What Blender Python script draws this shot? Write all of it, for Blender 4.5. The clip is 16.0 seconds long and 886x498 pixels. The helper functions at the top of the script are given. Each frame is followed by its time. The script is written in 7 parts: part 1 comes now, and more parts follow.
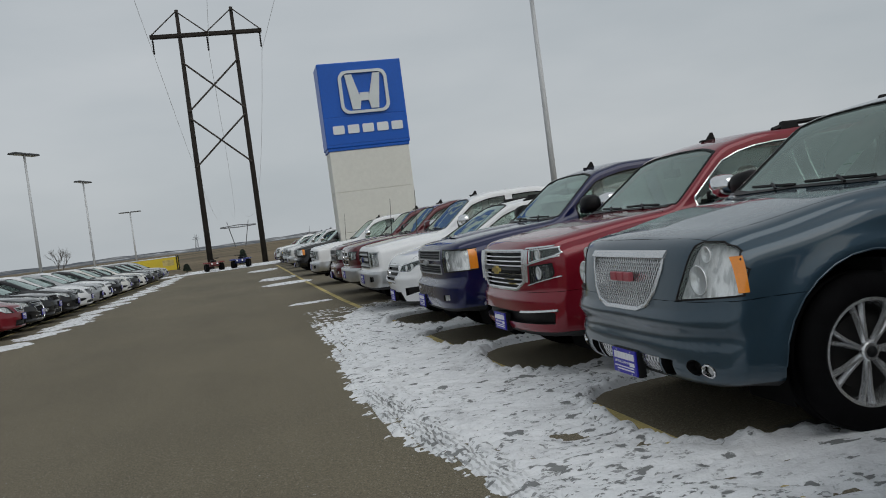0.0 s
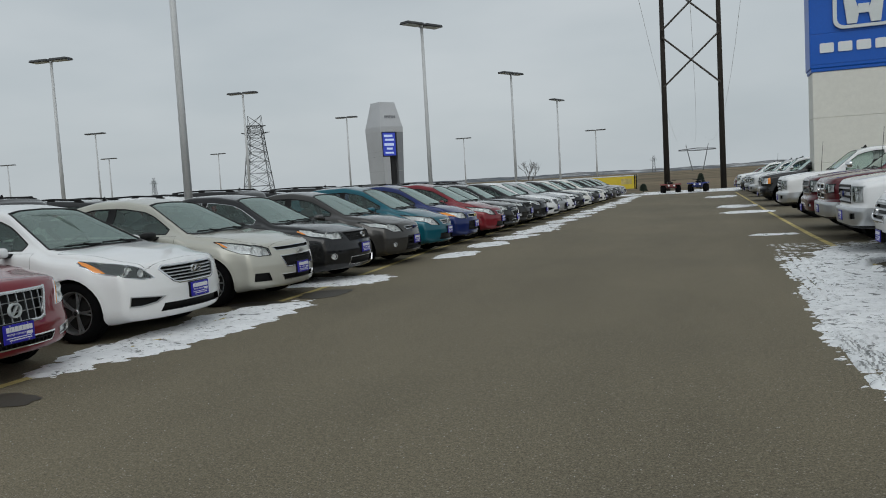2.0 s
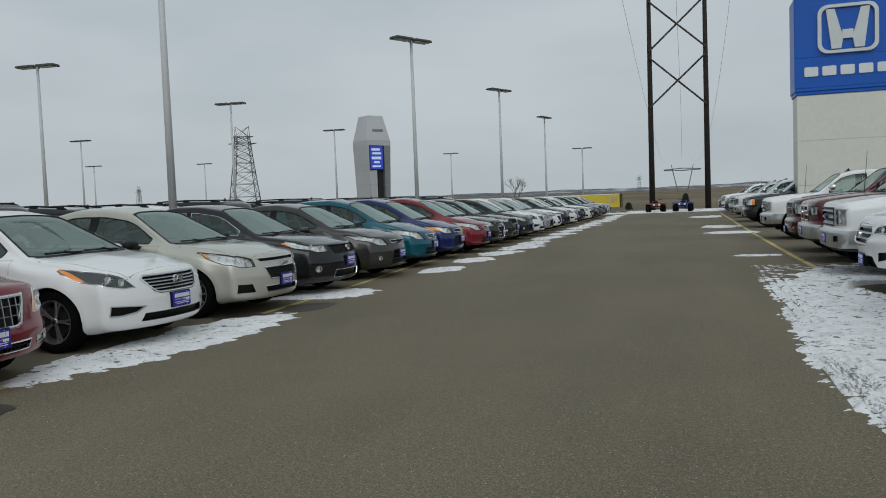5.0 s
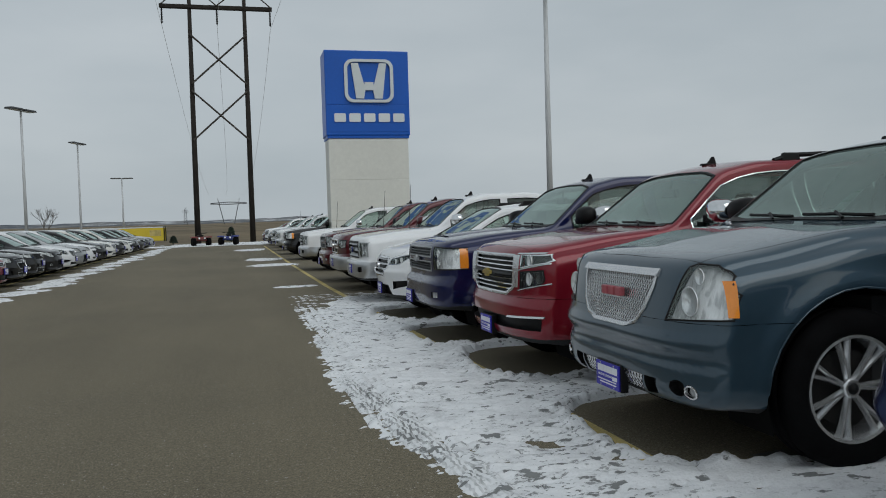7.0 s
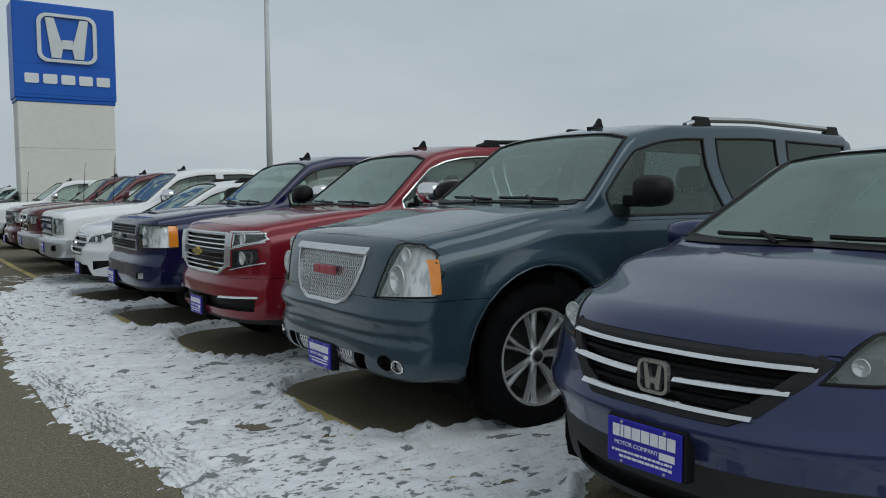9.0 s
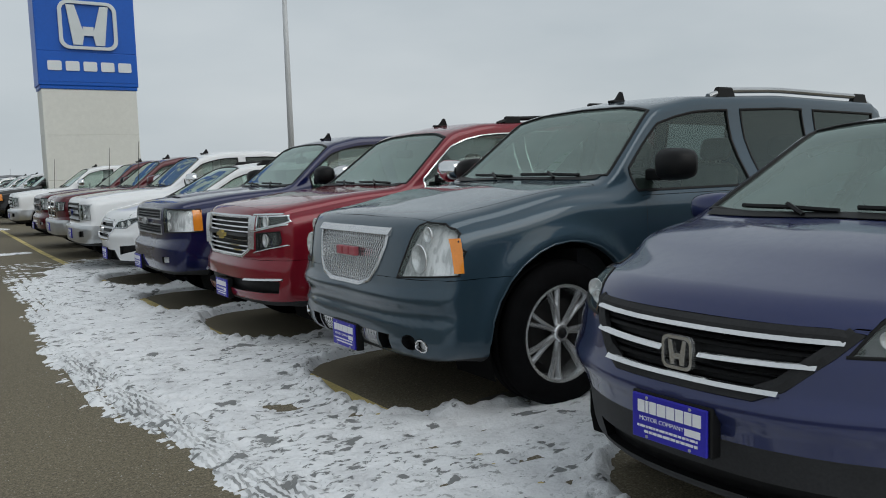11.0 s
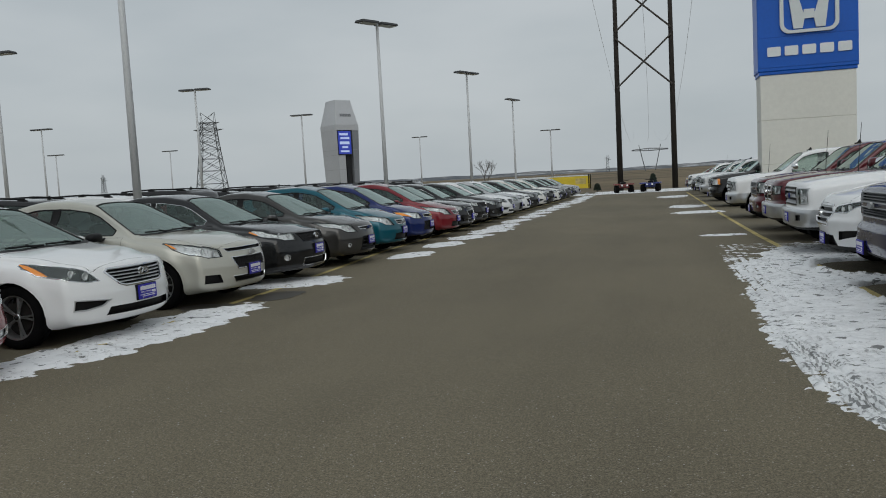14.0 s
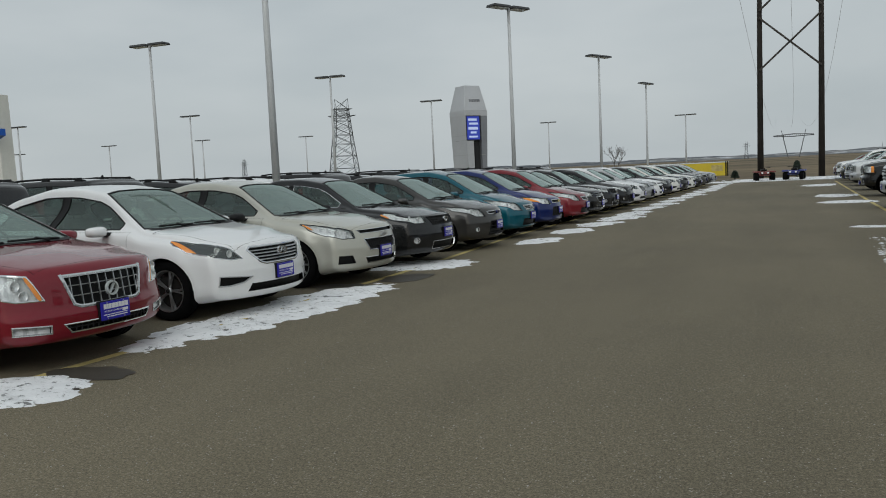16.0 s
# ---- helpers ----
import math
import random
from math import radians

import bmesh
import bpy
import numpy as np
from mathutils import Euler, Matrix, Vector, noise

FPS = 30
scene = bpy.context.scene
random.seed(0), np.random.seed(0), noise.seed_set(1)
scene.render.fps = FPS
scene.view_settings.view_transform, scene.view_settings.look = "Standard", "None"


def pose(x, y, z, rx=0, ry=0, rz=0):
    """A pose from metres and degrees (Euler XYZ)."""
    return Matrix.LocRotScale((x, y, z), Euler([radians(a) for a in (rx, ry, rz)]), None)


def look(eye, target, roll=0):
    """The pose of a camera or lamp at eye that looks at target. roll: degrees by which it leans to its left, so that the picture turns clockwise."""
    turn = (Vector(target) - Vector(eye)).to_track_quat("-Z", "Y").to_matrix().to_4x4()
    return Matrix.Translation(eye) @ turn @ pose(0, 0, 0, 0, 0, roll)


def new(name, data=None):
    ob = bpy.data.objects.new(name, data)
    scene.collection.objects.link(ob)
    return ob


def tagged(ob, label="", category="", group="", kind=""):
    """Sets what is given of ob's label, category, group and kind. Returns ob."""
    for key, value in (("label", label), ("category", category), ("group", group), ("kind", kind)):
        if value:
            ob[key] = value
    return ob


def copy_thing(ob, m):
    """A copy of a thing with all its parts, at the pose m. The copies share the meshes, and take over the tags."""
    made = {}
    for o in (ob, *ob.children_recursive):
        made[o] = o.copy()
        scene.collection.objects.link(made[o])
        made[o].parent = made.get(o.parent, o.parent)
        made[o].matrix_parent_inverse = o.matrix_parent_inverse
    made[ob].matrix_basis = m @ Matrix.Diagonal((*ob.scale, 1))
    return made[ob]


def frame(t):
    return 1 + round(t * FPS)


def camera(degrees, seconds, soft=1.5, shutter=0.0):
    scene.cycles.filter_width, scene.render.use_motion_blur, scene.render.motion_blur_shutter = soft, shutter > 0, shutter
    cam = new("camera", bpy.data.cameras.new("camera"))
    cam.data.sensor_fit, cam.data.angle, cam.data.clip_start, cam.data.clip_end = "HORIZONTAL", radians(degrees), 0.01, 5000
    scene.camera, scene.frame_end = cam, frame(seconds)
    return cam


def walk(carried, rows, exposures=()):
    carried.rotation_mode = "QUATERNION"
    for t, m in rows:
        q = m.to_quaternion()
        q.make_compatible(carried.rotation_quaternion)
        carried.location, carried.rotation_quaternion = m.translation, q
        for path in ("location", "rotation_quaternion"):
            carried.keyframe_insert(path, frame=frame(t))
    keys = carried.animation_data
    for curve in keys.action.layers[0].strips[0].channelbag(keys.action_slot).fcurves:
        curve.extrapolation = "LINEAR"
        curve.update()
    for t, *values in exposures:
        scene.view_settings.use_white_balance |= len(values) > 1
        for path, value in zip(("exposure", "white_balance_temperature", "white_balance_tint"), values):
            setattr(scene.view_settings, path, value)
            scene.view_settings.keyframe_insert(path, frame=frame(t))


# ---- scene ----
cam = camera(58.3, 16.0, soft=1.0)

# ---- camera ----
# seconds, x, y, z, turn, pitch, roll
PATH = [
    (0.0, 0.011, -0.004, 1.426, -13.65, -1.84, -7.43),
    (0.5, 0.010, -0.023, 1.402, -4.81, -3.93, -5.52),
    (1.0, -0.064, -0.053, 1.399, 3.78, -5.95, -4.25),
    (1.5, -0.127, -0.053, 1.421, 11.65, -5.22, -3.62),
    (2.0, -0.154, -0.095, 1.418, 18.47, -4.35, -3.33),
    (2.5, -0.151, -0.094, 1.428, 19.81, -4.14, -3.17),
    (3.0, -0.166, -0.080, 1.420, 20.40, -4.05, -2.72),
    (5.5, -0.167, -0.041, 1.416, 14.54, -3.18, -1.75),
    (6.0, -0.138, 0.002, 1.404, 8.85, -3.10, -1.59),
    (6.5, -0.092, 0.033, 1.400, -1.32, -2.54, -1.85),
    (7.0, -0.030, 0.014, 1.421, -14.50, -2.05, -1.74),
    (7.5, 0.001, 0.022, 1.427, -21.43, -1.73, -1.75),
    (8.0, 0.007, 0.027, 1.427, -27.62, -1.97, -1.69),
    (8.5, 0.034, 0.029, 1.415, -34.21, -3.61, -0.39),
    (11.0, 0.054, 0.028, 1.424, -32.61, -5.53, -1.72),
    (11.5, 0.026, 0.046, 1.419, -22.24, -5.20, -2.75),
    (12.0, 0.008, 0.051, 1.415, -12.21, -4.74, -3.47),
    (12.5, -0.022, 0.030, 1.426, -5.68, -4.18, -3.83),
    (13.0, -0.078, -0.018, 1.430, 1.34, -3.61, -3.66),
    (13.5, -0.107, -0.020, 1.429, 6.13, -3.90, -3.44),
    (14.0, -0.135, -0.050, 1.452, 15.32, -4.63, -3.10),
    (14.5, -0.173, -0.040, 1.451, 21.47, -4.97, -3.05),
    (15.0, -0.181, -0.057, 1.447, 23.95, -5.61, -2.47),
    (15.5, -0.175, -0.048, 1.445, 24.62, -5.56, -2.68),
    (16.0, -0.190, -0.032, 1.435, 24.42, -5.19, -2.65),
]


def eye_pose(x, y, z, turn, pitch, roll):
    return pose(0, 0, 0, 0, 0, turn).to_4x4() @ pose(0, 0, 0, 90 + pitch) @ pose(0, 0, 0, 0, 0, roll), Vector((x, y, z))


def eye_matrix(row):
    m, at = eye_pose(*row)
    return Matrix.Translation(at) @ m


# seconds, stops, kelvin, tint: the film's own white balance drifts cooler towards the trucks
BALANCE = [(0.0, -0.09, 6305, 8.4), (0.5, -0.15, 6305, 7.4), (1.0, -0.04, 6305, 7.4), (1.5, 0.04, 6265, 6.9), (2.0, 0.02, 6235, 6.4), (3.0, -0.04, 6205, 5.9), (5.5, 0.0, 6155, 5.4), (7.0, -0.1, 6135, 5.9), (8.5, -0.06, 6035, 4.6), (11.0, 0.14, 6215, 6.9), (12.0, 0.0, 6335, 8.4), (12.5, -0.07, 6295, 7.9), (13.5, -0.07, 6275, 6.9), (14.5, -0.08, 6285, 6.4), (15.3, 0.0, 6295, 5.4), (16.0, 0.0, 6305, 5.4)]
walk(cam, [(row[0], eye_matrix(row[1:])) for row in PATH], BALANCE)

# ---- world and sun: a low, closed winter overcast ----
world = bpy.data.worlds.new("overcast_sky")
scene.world = world
world.use_nodes = True
wt = world.node_tree
wn, wl = wt.nodes, wt.links
sky = wn.new("ShaderNodeTexSky")
sky.sky_type = "NISHITA"
sky.sun_disc = False
sky.sun_elevation, sky.sun_rotation = radians(24), radians(150)
sky.air_density, sky.dust_density = 1.0, 4.0
sky_scale = wn.new("ShaderNodeMix"); sky_scale.data_type = "RGBA"; sky_scale.blend_type = "MULTIPLY"
sky_scale.inputs[0].default_value = 1.0
sky_scale.inputs[7].default_value = (0.09, 0.09, 0.09, 1)
wl.new(sky.outputs[0], sky_scale.inputs[6])
tc = wn.new("ShaderNodeTexCoord")
mp = wn.new("ShaderNodeMapping"); mp.inputs["Scale"].default_value = (1.3, 1.3, 4.0)
wl.new(tc.outputs["Generated"], mp.inputs[0])
nz = wn.new("ShaderNodeTexNoise"); nz.inputs["Scale"].default_value = 1.6; nz.inputs["Detail"].default_value = 5
wl.new(mp.outputs[0], nz.inputs["Vector"])
ramp = wn.new("ShaderNodeValToRGB")
ramp.color_ramp.elements[0].position, ramp.color_ramp.elements[0].color = 0.30, (0.455, 0.485, 0.505, 1)
ramp.color_ramp.elements[1].position, ramp.color_ramp.elements[1].color = 0.72, (0.585, 0.600, 0.610, 1)
wl.new(nz.outputs["Fac"], ramp.inputs[0])
cloud = wn.new("ShaderNodeMix"); cloud.data_type = "RGBA"; cloud.inputs[0].default_value = 0.93
wl.new(sky_scale.outputs[2], cloud.inputs[6]); wl.new(ramp.outputs[0], cloud.inputs[7])
wl.new(cloud.outputs[2], wn["Background"].inputs[0])
wn["Background"].inputs[1].default_value = 1.0

sun_data = bpy.data.lights.new("sun", "SUN")
sun_data.energy, sun_data.angle, sun_data.color = 0.9, radians(50), (1.0, 0.97, 0.93)
sun = new("sun", sun_data)
sun.matrix_world = look((6, -14, 24), (0, 8, 0))


# ---- materials ----
class Mat:
    """A node material with a short way to add nodes."""

    def __init__(self, name):
        self.m = bpy.data.materials.new(name)
        self.m.use_nodes = True
        self.t = self.m.node_tree
        self.b = self.t.nodes["Principled BSDF"]
        self.out = self.t.nodes["Material Output"]

    def node(self, kind, **props):
        n = self.t.nodes.new(kind)
        for k, v in props.items():
            if k == "blend_type":
                n.blend_type = v
            elif k == "data_type":
                n.data_type = v
            elif k == "operation":
                n.operation = v
        return n

    def link(self, a, b):
        self.t.links.new(a, b)

    def coords(self):
        n = self.node("ShaderNodeTexCoord")
        return n.outputs["Object"]

    def noise(self, scale, detail=4, rough=0.55, vec=None, stretch=None):
        n = self.node("ShaderNodeTexNoise")
        n.inputs["Scale"].default_value, n.inputs["Detail"].default_value, n.inputs["Roughness"].default_value = scale, detail, rough
        src = vec or self.coords()
        if stretch:
            mpn = self.node("ShaderNodeMapping")
            mpn.inputs["Scale"].default_value = stretch
            self.link(src, mpn.inputs[0])
            src = mpn.outputs[0]
        self.link(src, n.inputs["Vector"])
        return n.outputs["Fac"]

    def ramp(self, fac, stops):
        n = self.node("ShaderNodeValToRGB")
        el = n.color_ramp.elements
        while len(el) < len(stops):
            el.new(0.5)
        for e, (p, c) in zip(el, stops):
            e.position, e.color = p, (*c, 1) if len(c) == 3 else c
        self.link(fac, n.inputs[0])
        return n.outputs[0]

    def mix(self, fac, a, b, mode="MIX"):
        n = self.node("ShaderNodeMix", data_type="RGBA", blend_type=mode)
        for i, v in ((0, fac), (6, a), (7, b)):
            if isinstance(v, (int, float)):
                n.inputs[i].default_value = v
            elif isinstance(v, tuple):
                n.inputs[i].default_value = (*v, 1)
            else:
                self.link(v, n.inputs[i])
        return n.outputs[2]

    def bump(self, height, strength=0.3, dist=0.01):
        n = self.node("ShaderNodeBump")
        n.inputs["Strength"].default_value, n.inputs["Distance"].default_value = strength, dist
        self.link(height, n.inputs["Height"])
        self.link(n.outputs[0], self.b.inputs["Normal"])

    def set(self, **kw):
        names = {"color": "Base Color", "rough": "Roughness", "metal": "Metallic", "coat": "Coat Weight", "coat_rough": "Coat Roughness",
                 "spec": "Specular IOR Level", "emit": "Emission Color", "emit_power": "Emission Strength", "alpha": "Alpha", "trans": "Transmission Weight", "ior": "IOR"}
        for k, v in kw.items():
            s = self.b.inputs[names[k]]
            if isinstance(v, tuple):
                s.default_value = (*v, 1)
            elif isinstance(v, (int, float)):
                s.default_value = v
            else:
                self.link(v, s)
        return self


def plain(name, color, rough=0.6, metal=0.0, vary=0.15, scale=6.0, bump=0.0, **kw):
    """A surface of one colour with worn variation at two scales."""
    M = Mat(name)
    big, fine = M.noise(scale * 0.3, 3), M.noise(scale * 9, 3)
    f = M.mix(0.4, big, fine)
    lo, hi = tuple(c * (1 - vary) for c in color), tuple(min(1, c * (1 + vary)) for c in color)
    M.set(color=M.ramp(f, [(0.35, lo), (0.65, hi)]), rough=rough, metal=metal, **kw)
    if bump:
        M.bump(fine, bump, 0.004)
    return M.m


def paint(name, color, metal=0.35, rough=0.38):
    """Car paint: a flake layer under a full clear coat, with a thin film of winter road dirt."""
    M = Mat("paint_" + name)
    flake = M.noise(900, 2)
    base = M.mix(M.ramp(flake, [(0.4, (0, 0, 0)), (0.7, (0.35, 0.35, 0.35))]), color, tuple(min(1, c * 1.5 + 0.002) for c in color))
    dirt = M.ramp(M.mix(0.5, M.noise(2.2, 5, 0.65), M.noise(23, 4, 0.6)), [(0.45, (0, 0, 0)), (0.78, (0.02, 0.02, 0.02))])
    col = M.mix(dirt, base, (0.30, 0.28, 0.25))
    r = M.ramp(dirt, [(0.0, (rough, rough, rough)), (0.02, (0.46, 0.46, 0.46))])
    cr = M.ramp(dirt, [(0.0, (0.05, 0.05, 0.05)), (0.02, (0.13, 0.13, 0.13))])
    M.set(color=col, metal=metal, rough=r, coat=1.0, coat_rough=cr, spec=0.1)
    M.b.inputs["Coat IOR"].default_value = 1.5
    return M.m


def glass(name, tint, film=0.1, rough=0.02, dust_sheen=(0.40, 0.50, 0.47)):
    """A thin pane: tinted see-through, mirror gloss by Fresnel, and a dusty film with sky haze painted in."""
    M = Mat(name)
    tr = M.node("ShaderNodeBsdfTransparent"); tr.inputs[0].default_value = (*tint, 1)
    gl = M.node("ShaderNodeBsdfGlossy"); gl.inputs["Roughness"].default_value = rough
    gl.inputs[0].default_value = (0.82, 0.95, 0.91, 1)
    df = M.node("ShaderNodeBsdfDiffuse"); df.inputs[0].default_value = (*dust_sheen, 1)
    lw = M.node("ShaderNodeLayerWeight"); lw.inputs[0].default_value = 0.5
    p5 = M.node("ShaderNodeMath", operation="POWER"); p5.inputs[1].default_value = 5.0
    M.link(lw.outputs["Facing"], p5.inputs[0])
    fr = M.node("ShaderNodeMath", operation="MULTIPLY_ADD"); fr.inputs[1].default_value, fr.inputs[2].default_value = 0.90, 0.07
    M.link(p5.outputs[0], fr.inputs[0])
    m1, m2 = M.node("ShaderNodeMixShader"), M.node("ShaderNodeMixShader")
    f = M.ramp(M.noise(1.6, 3, 0.5), [(0.30, (film * 0.85,) * 3), (0.75, (min(1, film * 1.2),) * 3)])
    M.link(f, m1.inputs[0]); M.link(tr.outputs[0], m1.inputs[1]); M.link(df.outputs[0], m1.inputs[2])
    M.link(fr.outputs[0], m2.inputs[0]); M.link(m1.outputs[0], m2.inputs[1]); M.link(gl.outputs[0], m2.inputs[2])
    M.link(m2.outputs[0], M.out.inputs[0])
    return M.m


def reflector_material():
    """Pale faceted bowl: glints sit in its colour, and normals bend up for sky light."""
    M = Mat("headlamp_reflector")
    geo = M.node("ShaderNodeNewGeometry")
    # bent shading normal: the bowl takes up sky light it doesn't face
    add = M.node("ShaderNodeVectorMath", operation="ADD")
    M.link(geo.outputs["Normal"], add.inputs[0]); add.inputs[1].default_value = (0, 0, 0.9)
    unit = M.node("ShaderNodeVectorMath", operation="NORMALIZE")
    M.link(add.outputs[0], unit.inputs[0])
    facet_glints = M.noise(22, 2, 0.5, stretch=(1, 1.6, 0.5))
    M.set(color=M.ramp(facet_glints, [(0.36, (0.62, 0.63, 0.64)), (0.50, (0.95, 0.96, 0.97))]), metal=0.3, rough=0.14)
    b = M.node("ShaderNodeBump"); b.inputs["Strength"].default_value, b.inputs["Distance"].default_value = 0.5, 0.01
    M.link(facet_glints, b.inputs["Height"]); M.link(unit.outputs[0], b.inputs["Normal"])
    M.link(b.outputs[0], M.b.inputs["Normal"])
    return M.m


def asphalt_material():
    M = Mat("dry_salted_asphalt")
    grit, stones = M.mix(0.25, M.noise(85, 5, 0.8), M.noise(34, 4, 0.7)), M.noise(13, 5, 0.75)
    drift, stain = M.noise(0.16, 5, 0.6), M.noise(0.55, 6, 0.65, stretch=(1.0, 0.22, 1.0))
    c1 = M.ramp(grit, [(0.34, (0.045, 0.040, 0.029)), (0.50, (0.149, 0.129, 0.089)), (0.65, (0.30, 0.262, 0.19))])
    c2 = M.ramp(drift, [(0.3, (0.84, 0.84, 0.84)), (0.7, (1.12, 1.11, 1.08))])
    c3 = M.ramp(stain, [(0.32, (0.86, 0.86, 0.86)), (0.62, (1.06, 1.06, 1.06))])
    col = M.mix(1.0, M.mix(1.0, c1, c2, "MULTIPLY"), c3, "MULTIPLY")
    vor = M.node("ShaderNodeTexVoronoi"); vor.inputs["Scale"].default_value = 48
    M.link(M.coords(), vor.inputs["Vector"])
    peb = M.ramp(vor.outputs["Distance"], [(0.10, (1, 1, 1)), (0.30, (0, 0, 0))])
    col = M.mix(M.mix(1.0, peb, M.ramp(stones, [(0.43, (0, 0, 0)), (0.60, (1.0, 1.0, 1.0))]), "MULTIPLY"), col, (0.34, 0.315, 0.27))
    M.set(color=col, rough=0.88, spec=0.25)
    M.bump(M.mix(0.35, grit, vor.outputs["Distance"]), 0.55, 0.007)
    return M.m


def snow_material(name="trodden_snow", wear=0.550):
    M = Mat(name)
    soft, crust = M.noise(5.0, 6, 0.62), M.noise(38, 5, 0.6)
    slush = M.ramp(M.noise(2.6, 7, 0.68), [(0.34, (0.60, 0.605, 0.62)), (0.46, (0.74, 0.75, 0.765)), (0.62, (0.82, 0.83, 0.845))])
    col = M.mix(M.ramp(crust, [(0.40, (0.0, 0.0, 0.0)), (0.72, (0.45, 0.45, 0.45))]), slush, (0.87, 0.875, 0.885))
    # footprints and scraped-through specks where the wet ground shows, thick in some zones and rare in others
    zone = M.ramp(M.noise(0.9, 4, 0.6), [(0.42, (0.12, 0.12, 0.12)), (0.60, (1, 1, 1))])
    prints = M.ramp(M.noise(6.5, 4, 0.55, stretch=(0.9, 1.25, 1)), [(wear + 0.055, (0, 0, 0)), (wear + 0.085, (0.85, 0.85, 0.85))])
    specks = M.ramp(M.noise(21, 4, 0.6, stretch=(0.85, 1.3, 1)), [(wear + 0.035, (0, 0, 0)), (wear + 0.075, (0.85, 0.85, 0.85))])
    gap = M.mix(1.0, M.mix(1.0, specks, zone, "MULTIPLY"), prints, "LIGHTEN")
    # the tread of one tyre pressed along the lane's edge
    xyz = M.node("ShaderNodeSeparateXYZ")
    M.link(M.coords(), xyz.inputs[0])

    def calc(op, a, b, c=None):
        n = M.node("ShaderNodeMath", operation=op)
        for i, v in enumerate((a, b, c)):
            if isinstance(v, (int, float)):
                n.inputs[i].default_value = v
            elif v is not None:
                M.link(v, n.inputs[i])
        return n.outputs[0]
    across = calc("MULTIPLY_ADD", xyz.outputs[1], 0.12, calc("ADD", xyz.outputs[0], -1.50))
    wobble = calc("MULTIPLY_ADD", M.noise(1.5, 2), 0.05, across)
    ridge = calc("SINE", calc("MULTIPLY", wobble, 150.0), 0.0)
    bars = calc("SINE", calc("MULTIPLY_ADD", xyz.outputs[1], 110.0, calc("MULTIPLY", across, 90.0)), 0.0)
    tread = M.ramp(calc("MULTIPLY_ADD", bars, 0.35, ridge), [(0.15, (0, 0, 0)), (0.55, (1, 1, 1))])
    band = M.ramp(across, [(0.02, (0, 0, 0)), (0.06, (1, 1, 1)), (0.24, (1, 1, 1)), (0.30, (0, 0, 0))])
    along = M.ramp(calc("MULTIPLY", xyz.outputs[1], 0.1), [(0.22, (0, 0, 0)), (0.30, (1, 1, 1)), (0.66, (1, 1, 1)), (0.76, (0, 0, 0))])
    patchy = M.ramp(M.noise(2.2, 4, 0.6), [(0.42, (0, 0, 0)), (0.58, (0.8, 0.8, 0.8))])
    tread = M.mix(1.0, M.mix(1.0, tread, band, "MULTIPLY"), M.mix(1.0, along, patchy, "MULTIPLY"), "MULTIPLY")
    gap = M.mix(1.0, gap, tread, "LIGHTEN")
    col = M.mix(gap, col, (0.105, 0.110, 0.106))
    M.set(color=col, rough=0.72, spec=0.3)
    M.b.inputs["Subsurface Weight"].default_value = 0.0
    M.bump(M.mix(gap, M.mix(0.5, soft, crust), (0.0, 0.0, 0.0)), 0.8, 0.025)
    return M.m


def field_material():
    M = Mat("dry_winter_prairie")
    a, b, c = M.noise(0.012, 6, 0.6), M.noise(0.11, 5, 0.65), M.noise(1.4, 4, 0.7)
    straw = M.ramp(M.mix(0.5, b, c), [(0.3, (0.125, 0.10, 0.066)), (0.55, (0.235, 0.185, 0.12)), (0.75, (0.32, 0.265, 0.185))])
    snowy = M.ramp(M.noise(0.02, 6, 0.68, stretch=(0.3, 1.6, 1)), [(0.64, (0, 0, 0)), (0.70, (0.8, 0.8, 0.8))])
    dark = M.ramp(a, [(0.38, (0.45, 0.48, 0.52)), (0.6, (1, 1, 1))])
    M.set(color=M.mix(snowy, M.mix(1.0, straw, dark, "MULTIPLY"), (0.62, 0.65, 0.70)), rough=0.95, spec=0.1)
    return M.m


def ridge_material():
    M = Mat("hazy_far_ridge")
    a, b = M.noise(0.004, 6, 0.7, stretch=(1, 1, 22)), M.noise(0.02, 5, 0.7, stretch=(1, 1, 9))
    col = M.ramp(M.mix(0.5, a, b), [(0.36, (0.075, 0.086, 0.108)), (0.48, (0.15, 0.16, 0.175)), (0.55, (0.25, 0.25, 0.25)), (0.61, (0.52, 0.54, 0.58))])
    M.set(color=col, rough=1.0, spec=0.0)
    return M.m


ASPHALT, SNOW, FIELD, RIDGE = asphalt_material(), snow_material(), field_material(), ridge_material()
SNOW_SOFT = snow_material("soft_old_snow", 0.568)
CONCRETE = plain("concrete", (0.36, 0.35, 0.33), 0.85, vary=0.2, bump=0.3)
YELLOW_LINE = plain("worn_yellow_line_paint", (0.48, 0.39, 0.15), 0.85, vary=0.35, scale=8)
WET = plain("wet_asphalt", (0.058, 0.052, 0.042), 0.5, vary=0.3, scale=5, bump=0.1)
STEEL = plain("galvanised_steel", (0.42, 0.43, 0.44), 0.5, 0.6, vary=0.12, scale=3)
POLE_PAINT = plain("grey_pole_paint", (0.54, 0.555, 0.565), 0.5, 0.0, vary=0.1, scale=2)
DARK_HEAD = plain("dark_lamp_housing", (0.05, 0.052, 0.055), 0.5, 0.2, vary=0.2)
WOOD_POLE = plain("weathered_utility_pole", (0.022, 0.018, 0.015), 0.9, vary=0.4, scale=4, bump=0.4)
STEEL_BRACE = plain("dark_cross_brace", (0.05, 0.043, 0.037), 0.8, vary=0.3, scale=4)
